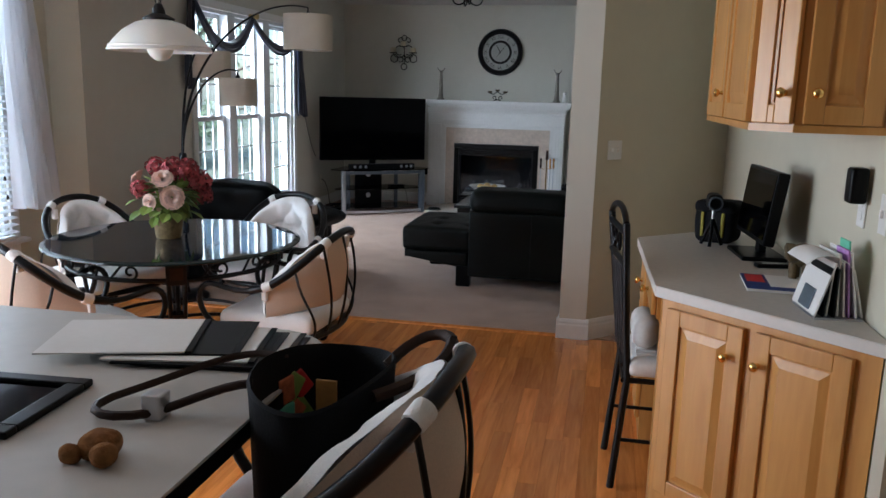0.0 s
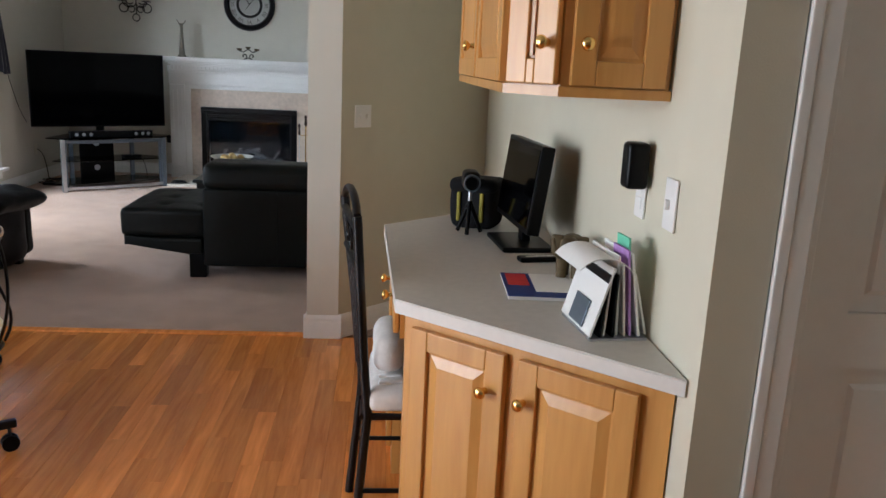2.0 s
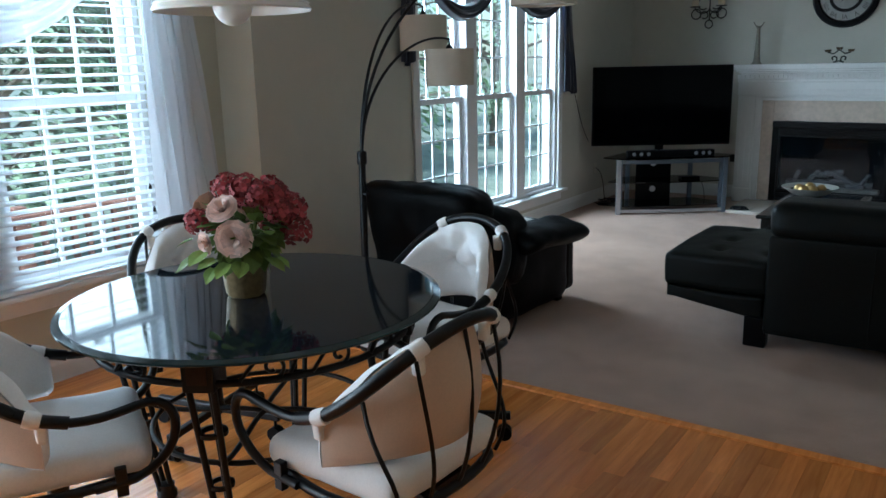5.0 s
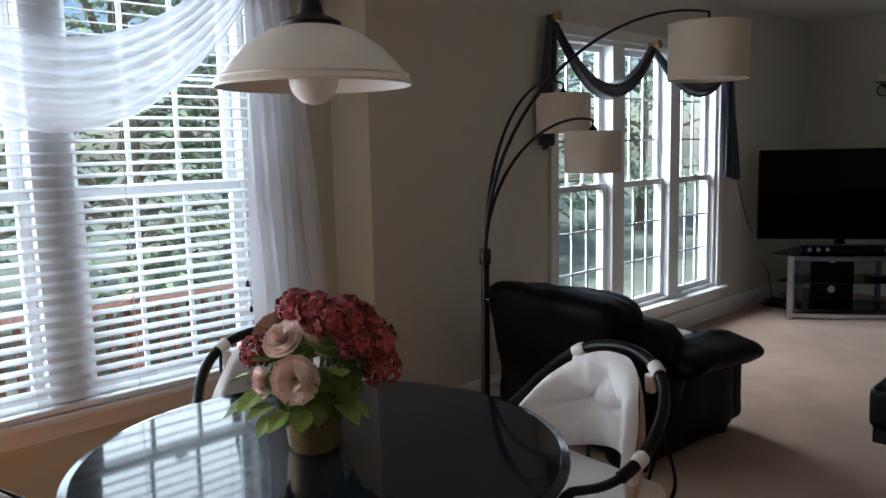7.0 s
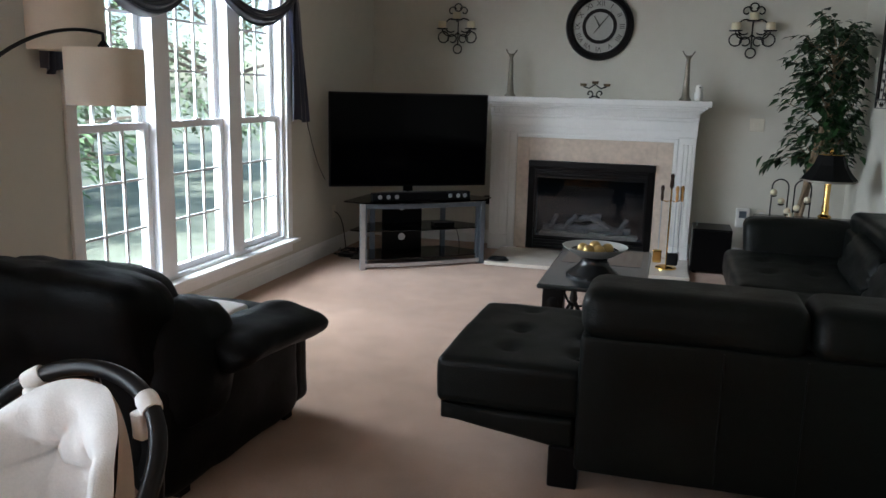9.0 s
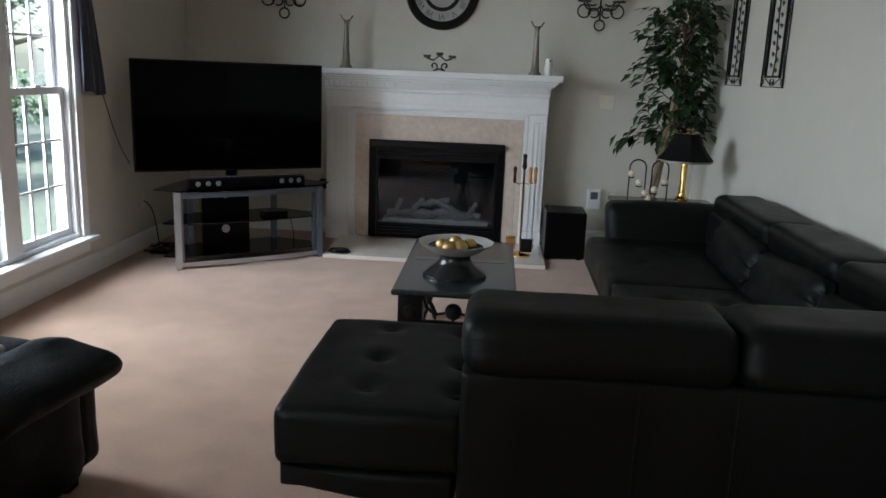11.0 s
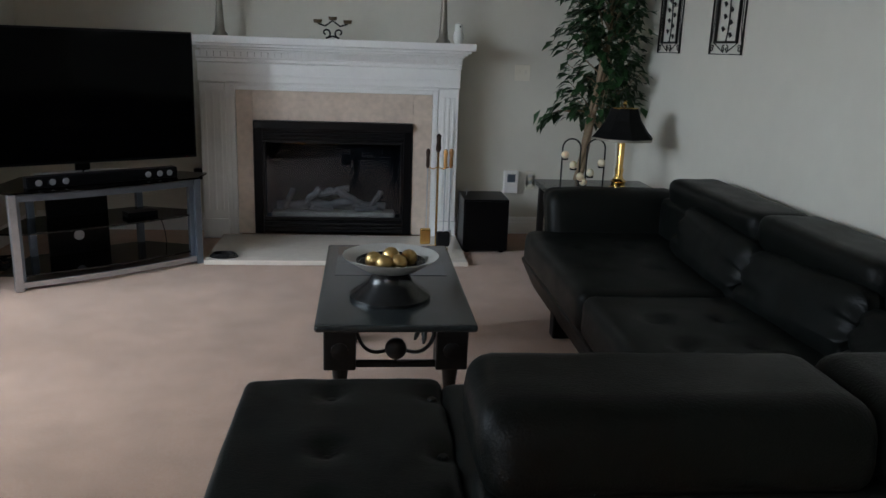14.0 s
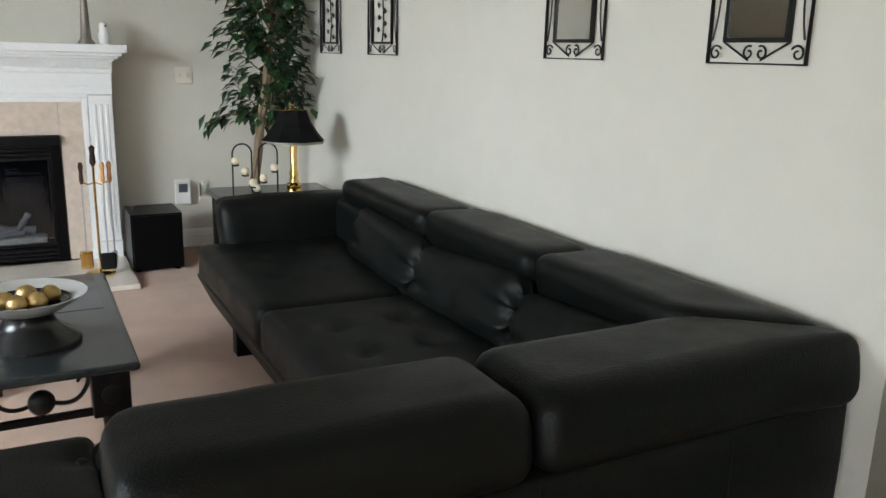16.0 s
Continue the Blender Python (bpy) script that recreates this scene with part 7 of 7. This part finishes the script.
# ---- things on the desk ----
mon = thing("monitor", "black flat computer monitor turned towards the chair", "monitor", pose(1.0, 3.03, TOPZ + 0.0005, 0, 0, -85))
boxes("base", PLASTIC, (-0.13, 0.13, -0.09, 0.09, 0, 0.018), parent=mon, bev=0.006)
boxes("neck", PLASTIC, (-0.03, 0.03, 0.0, 0.03, 0.018, 0.14), parent=mon, bev=0.004)
bm = bmesh.new()
tl = Matrix.Translation((0, 0.0, 0.21)) @ Matrix.Rotation(radians(-7), 4, "X")
box(bm, -0.215, 0.215, -0.022, 0.022, -0.135, 0.155, bev=0.006, m=tl)
case = part("case", bm, PLASTIC, mon)
bm = bmesh.new()
box(bm, -0.20, 0.20, -0.0245, -0.0225, -0.115, 0.14, m=tl)
part("screen", bm, SCREEN, case)
kb = thing("remote_control", "slim black remote lying beside the monitor", "remote", pose(1.03, 2.80, TOPZ + 0.0005, 0, 0, 12))
boxes("case", PLASTIC, (-0.075, 0.075, -0.022, 0.022, 0, 0.016), parent=kb, bev=0.005)
boxes("button_row", SWITCHW, (-0.05, 0.05, -0.006, 0.004, 0.0162, 0.0175), parent=kb)
cb2 = thing("camera_bag", "black and yellow nylon camera bag on the desk", "bag", pose(0.88, 3.33, TOPZ + 0.0005, 0, 0, -25))
padded("body", NYLON, -0.09, 0.09, -0.07, 0.07, 0, 0.17, r=0.035, n=6, wrinkle=0.008, parent=cb2)
for x in (-0.045, 0.045):
    padded("panel", YELLOW, x - 0.011, x + 0.004, -0.079, -0.068, 0.03, 0.14, r=0.005, n=3, wrinkle=0.003, parent=cb2, label="yellow nylon panel")
padded("flap", NYLON, -0.092, 0.092, -0.078, 0.072, 0.135, 0.19, r=0.025, n=6, wrinkle=0.006, parent=cb2)
tubes("strap", NYLON, 0.007, bez((-0.09, 0, 0.15), (-0.1, -0.09, 0.19), (0.1, -0.09, 0.21), (0.09, 0, 0.15)), parent=cb2, seg=6)
tp = thing("camcorder_tripod", "small black camcorder on a mini tripod", "camera", pose(0.835, 3.19, TOPZ + 0.0005))
for a in (0.3, 2.4, 4.5):
    tubes("tripod_leg", PLASTIC, 0.008, [(0, 0, 0.12), (0.05 * math.cos(a), 0.05 * math.sin(a), 0.006)], parent=tp, seg=8)
tubes("column", CHROME, 0.007, [(0, 0, 0.11), (0, 0, 0.17)], parent=tp)
cm = padded("camera_body", PLASTIC, -0.03, 0.03, -0.06, 0.05, 0.165, 0.235, r=0.02, n=4, parent=tp)
turned("lens", PLASTIC, [(0.028, 0), (0.03, 0.03), (0.024, 0.03), (0.02, 0.02), (0, 0.018)], parent=cm, seg=20, m=pose(-0.005, -0.06, 0.2, 90, 0, 0))
turned("lens_ring", STEELBLUE, [(0.029, 0.028), (0.031, 0.034), (0.026, 0.036), (0.025, 0.03)], parent=cm, seg=20, m=pose(-0.005, -0.06, 0.2, 90, 0, 0))
el = thing("elephant_figure", "bronzed elephant figurine on the desk", "figurine", pose(1.075, 2.585, TOPZ + 0.0005, 0, 0, 160) @ Matrix.Scale(0.86, 4))
bm = bmesh.new()
soft(bm, -0.045, 0.045, -0.06, 0.06, 0.06, 0.16, 0.044, n=5)
soft(bm, -0.032, 0.032, 0.045, 0.105, 0.095, 0.165, 0.03, n=4)
for s in (-1, 1):
    soft(bm, s * 0.042 - 0.02, s * 0.042 + 0.02, 0.05, 0.066, 0.095, 0.165, 0.0075, n=3)
    for y in (-0.035, 0.035):
        tube(bm, [(s * 0.025, y, 0.0), (s * 0.026, y, 0.08)], [0.017, 0.02], 10)
tube(bm, bez((0, 0.09, 0.125), (0.02, 0.14, 0.09), (0.045, 0.14, 0.12), (0.05, 0.125, 0.165)), [0.018 - 0.0009 * i for i in range(13)], 8)
part("figure", bm, BRONZE, el, smooth=True)
bk = thing("booklet", "thin booklet with blue and red cover on the desk", "book", pose(0.99, 2.46, TOPZ + 0.0005, 0, 0, -3))
boxes("pages", PAPER, (-0.125, 0.10, -0.105, 0.13, 0, 0.010), parent=bk, bev=0.001)
boxes("cover", BLUE, (-0.127, 0.102, -0.107, 0.132, 0.0102, 0.0118), parent=bk)
boxes("cover_photo", REDPRINT, (-0.115, -0.055, -0.0, 0.122, 0.0119, 0.0125), parent=bk)
boxes("cover_note", PAPER, (-0.045, 0.10, -0.06, 0.128, 0.0119, 0.0126), parent=bk)
lh = thing("letter_holder", "white letter holder stuffed with envelopes and cards", "letter holder", pose(1.058, 2.15, TOPZ + 0.0005, 0, 0, -84))
rq = random.Random(8)
boxes("base", CHROME, (-0.10, 0.10, -0.07, 0.07, 0, 0.006), parent=lh)
for i, (y, h, w, lean, mt) in enumerate(((-0.068, 0.17, 0.20, -16, SWITCHW), (-0.045, 0.15, 0.17, -6, PLASTIC), (-0.03, 0.16, 0.18, -3, PAPER), (-0.012, 0.15, 0.18, 0, PLASTIC), (0.004, 0.19, 0.17, 3, PAPER), (0.02, 0.17, 0.18, 6, PAPER), (0.034, 0.205, 0.09, 6, VIOLET), (0.042, 0.228, 0.07, 5, GREEN), (0.055, 0.20, 0.17, 10, PAPER), (0.075, 0.15, 0.16, 15, PAPER))):
    bm = bmesh.new()
    box(bm, -w / 2, w / 2, -0.003, 0.003, 0, h, bev=0.001, m=Matrix.Translation((rq.uniform(-0.01, 0.01) + (0.03 if i in (6, 7) else 0), y, 0.0065 + abs(math.sin(radians(lean))) * 0.004)) @ Matrix.Rotation(radians(lean), 4, "X"))
    part("envelope" if mt is PAPER else "card" if mt in (VIOLET, GREEN) else "divider", bm, mt, lh)
bm = bmesh.new()
box(bm, -0.045, 0.045, -0.0085, -0.0035, 0.008, 0.075, bev=0.004, m=Matrix.Translation((0, -0.068, 0.007)) @ Matrix.Rotation(radians(-16), 4, "X"))
part("window", bm, STEELBLUE, lh)
bm = bmesh.new()
pts = bez((0, -0.105, 0.165), (0, -0.07, 0.21), (0, 0.0, 0.20), (0, 0.03, 0.155), 8)
for a, b in zip(pts, pts[1:]):
    q = [bm.verts.new((-0.09, a.y, a.z)), bm.verts.new((0.09, a.y, a.z)), bm.verts.new((0.09, b.y, b.z)), bm.verts.new((-0.09, b.y, b.z))]
    bm.faces.new(q)
bmesh.ops.remove_doubles(bm, verts=bm.verts, dist=1e-5)
bmesh.ops.solidify(bm, geom=bm.faces[:], thickness=0.002)
part("folded_paper", bm, PAPER, lh, smooth=True)
pc = thing("phone_charger", "black phone charger plugged into the wall socket", "charger", pose(1.140, 2.19, 1.24, 0, 0, -90))
padded("case", PLASTIC, -0.03, 0.03, -0.055, -0.001, -0.055, 0.055, r=0.012, n=4, parent=pc)
padded("cradle", PLASTIC, -0.05, -0.028, -0.045, -0.01, -0.04, 0.02, r=0.008, n=3, parent=pc)

# ---- garden outside ----
gr = boxes("ground", GRASS, (-120, 60, -80, 90, -0.75, -0.45))
structure(gr, "lawn outside the windows", "ground")


def garden_tree(x, y, h, r, seed, mat, n=3000, size=0.17):
    rt = random.Random(seed)
    t = thing("garden_tree", "leafy green tree outside the window", "tree", pose(x, y, -0.45), "garden trees")
    tubes("trunk", TRUNK, [0.10, 0.08, 0.05, 0.03], [(0, 0, 0), (0.1, 0.05, h * 0.3), (-0.05, 0.1, h * 0.6), (0.05, 0, h * 0.9)], parent=t)
    lines, pts = [], []
    for i in range(34):
        z = h * rt.uniform(0.1, 0.95)
        a = rt.uniform(0, 6.283)
        reach = r * (1.1 - 0.6 * abs(z / h - 0.45)) * rt.uniform(0.5, 1.0)
        s, e = Vector((0, 0, z * 0.85)), Vector((reach * math.cos(a), reach * math.sin(a), z + 0.3))
        lines.append([s, s.lerp(e, 0.5) + Vector((0, 0, 0.15)), e])
        for k in range(n // 34):
            u = rt.uniform(0.25, 1.08)
            p = s.lerp(e, u) + Vector((rt.gauss(0, 0.22), rt.gauss(0, 0.22), rt.gauss(0, 0.2)))
            pts.append((p, (e - s).normalized()))
    bm = bmesh.new()
    for ln in lines:
        tube(bm, ln, [0.05, 0.03, 0.012], 5)
    part("limbs", bm, TRUNK, t)
    bm = bmesh.new()
    leaf_cloud(bm, pts, rt, size)
    tagged(part("crown", bm, mat, t), kind="stuff")


for i, (x, y, h, r, mt) in enumerate(((-8.0, 2.6, 6.5, 2.0, TREELEAF), (-7.2, 5.0, 5.5, 1.7, TREELEAF2), (-9.0, 7.4, 7.5, 2.2, TREELEAF), (-7.6, 10.2, 6.0, 1.9, TREELEAF), (-11.5, 4.5, 8.0, 2.6, TREELEAF2), (-12.5, 9.0, 9.0, 2.8, TREELEAF2), (-10.0, 13.5, 8.0, 2.6, TREELEAF), (-8.5, -0.5, 6.5, 2.2, TREELEAF2), (-15.0, 13.0, 10.0, 3.2, TREELEAF), (-9.5, 17.5, 8.0, 2.8, TREELEAF2), (-14.0, 19.0, 9.0, 3.2, TREELEAF))):
    garden_tree(x, y, h, r, 40 + i, mt)
fn = thing("deck_railing", "reddish wooden deck railing outside the nook", "railing")
boxes("top_rail", DECK, (-5.62, -5.48, 0.6, 6.2, 0.42, 0.46), parent=fn, bev=0.006)
boxes("bottom_rail", DECK, (-5.58, -5.52, 0.6, 6.2, -0.27, -0.20), parent=fn, bev=0.006)
bal = None
for i in range(47):
    if bal is None:
        bm = bmesh.new()
        box(bm, -0.02, 0.02, -0.02, 0.02, -0.22, 0.43, bev=0.003)
        bal = part("baluster", bm, DECK, fn)
        ob = bal
    else:
        ob = new("baluster", bal.data)
        ob.parent = fn
    ob.matrix_basis = pose(-5.55, 0.7 + 0.118 * i, 0)
for y in (0.62, 2.4, 4.3, 6.2):
    boxes("post", DECK, (-5.60, -5.50, y - 0.05, y + 0.05, -0.45, 0.52), parent=fn, bev=0.006)
structure(boxes("deck", DECK, (-5.7, -3.6, 0.4, 6.3, -0.44, -0.30)), "reddish wooden deck outside the nook", "deck")

# ---- oak planks ----
PW, PG = 0.076, 0.0004
rk = random.Random(17)
meshes = {}
rest = bmesh.new()
count = 0
x = -3.395
while x < 2.39:
    y = -3.09 - rk.uniform(0, 0.8)
    while y < 4.42:
        ln = rk.choice((0.45, 0.6, 0.75, 0.9, 1.05, 1.3))
        a, b = max(y, -3.09), min(y + ln, 4.40)
        y += ln
        if b - a < 0.006:
            continue
        key = round(b - a, 3)
        near = -1.95 < x < 0.62 and b > 0.95
        if near and count < 300:
            if key not in meshes:
                bm = bmesh.new()
                box(bm, PG / 2, PW - PG / 2, 0, key - PG, -0.0119, 0, bev=0.0005, seg=1)
                ob = part("plank", bm, OAK, floor_base)
                meshes[key] = ob.data
            else:
                ob = new("plank", meshes[key])
                ob.parent = floor_base
            ob.matrix_basis = pose(x, a, 0)
            count += 1
        else:
            box(rest, x + PG / 2, x + PW - PG / 2, a, b - PG, -0.0119, 0)
    x += PW
tagged(part("floor_strips", rest, OAK_STRIPS, floor_base), kind="stuff")
structure(boxes("threshold", OAK, (-3.39, 0.13, 4.402, 4.452, -0.011, 0.008), bev=0.004), "oak threshold strip between floor and carpet", "threshold")
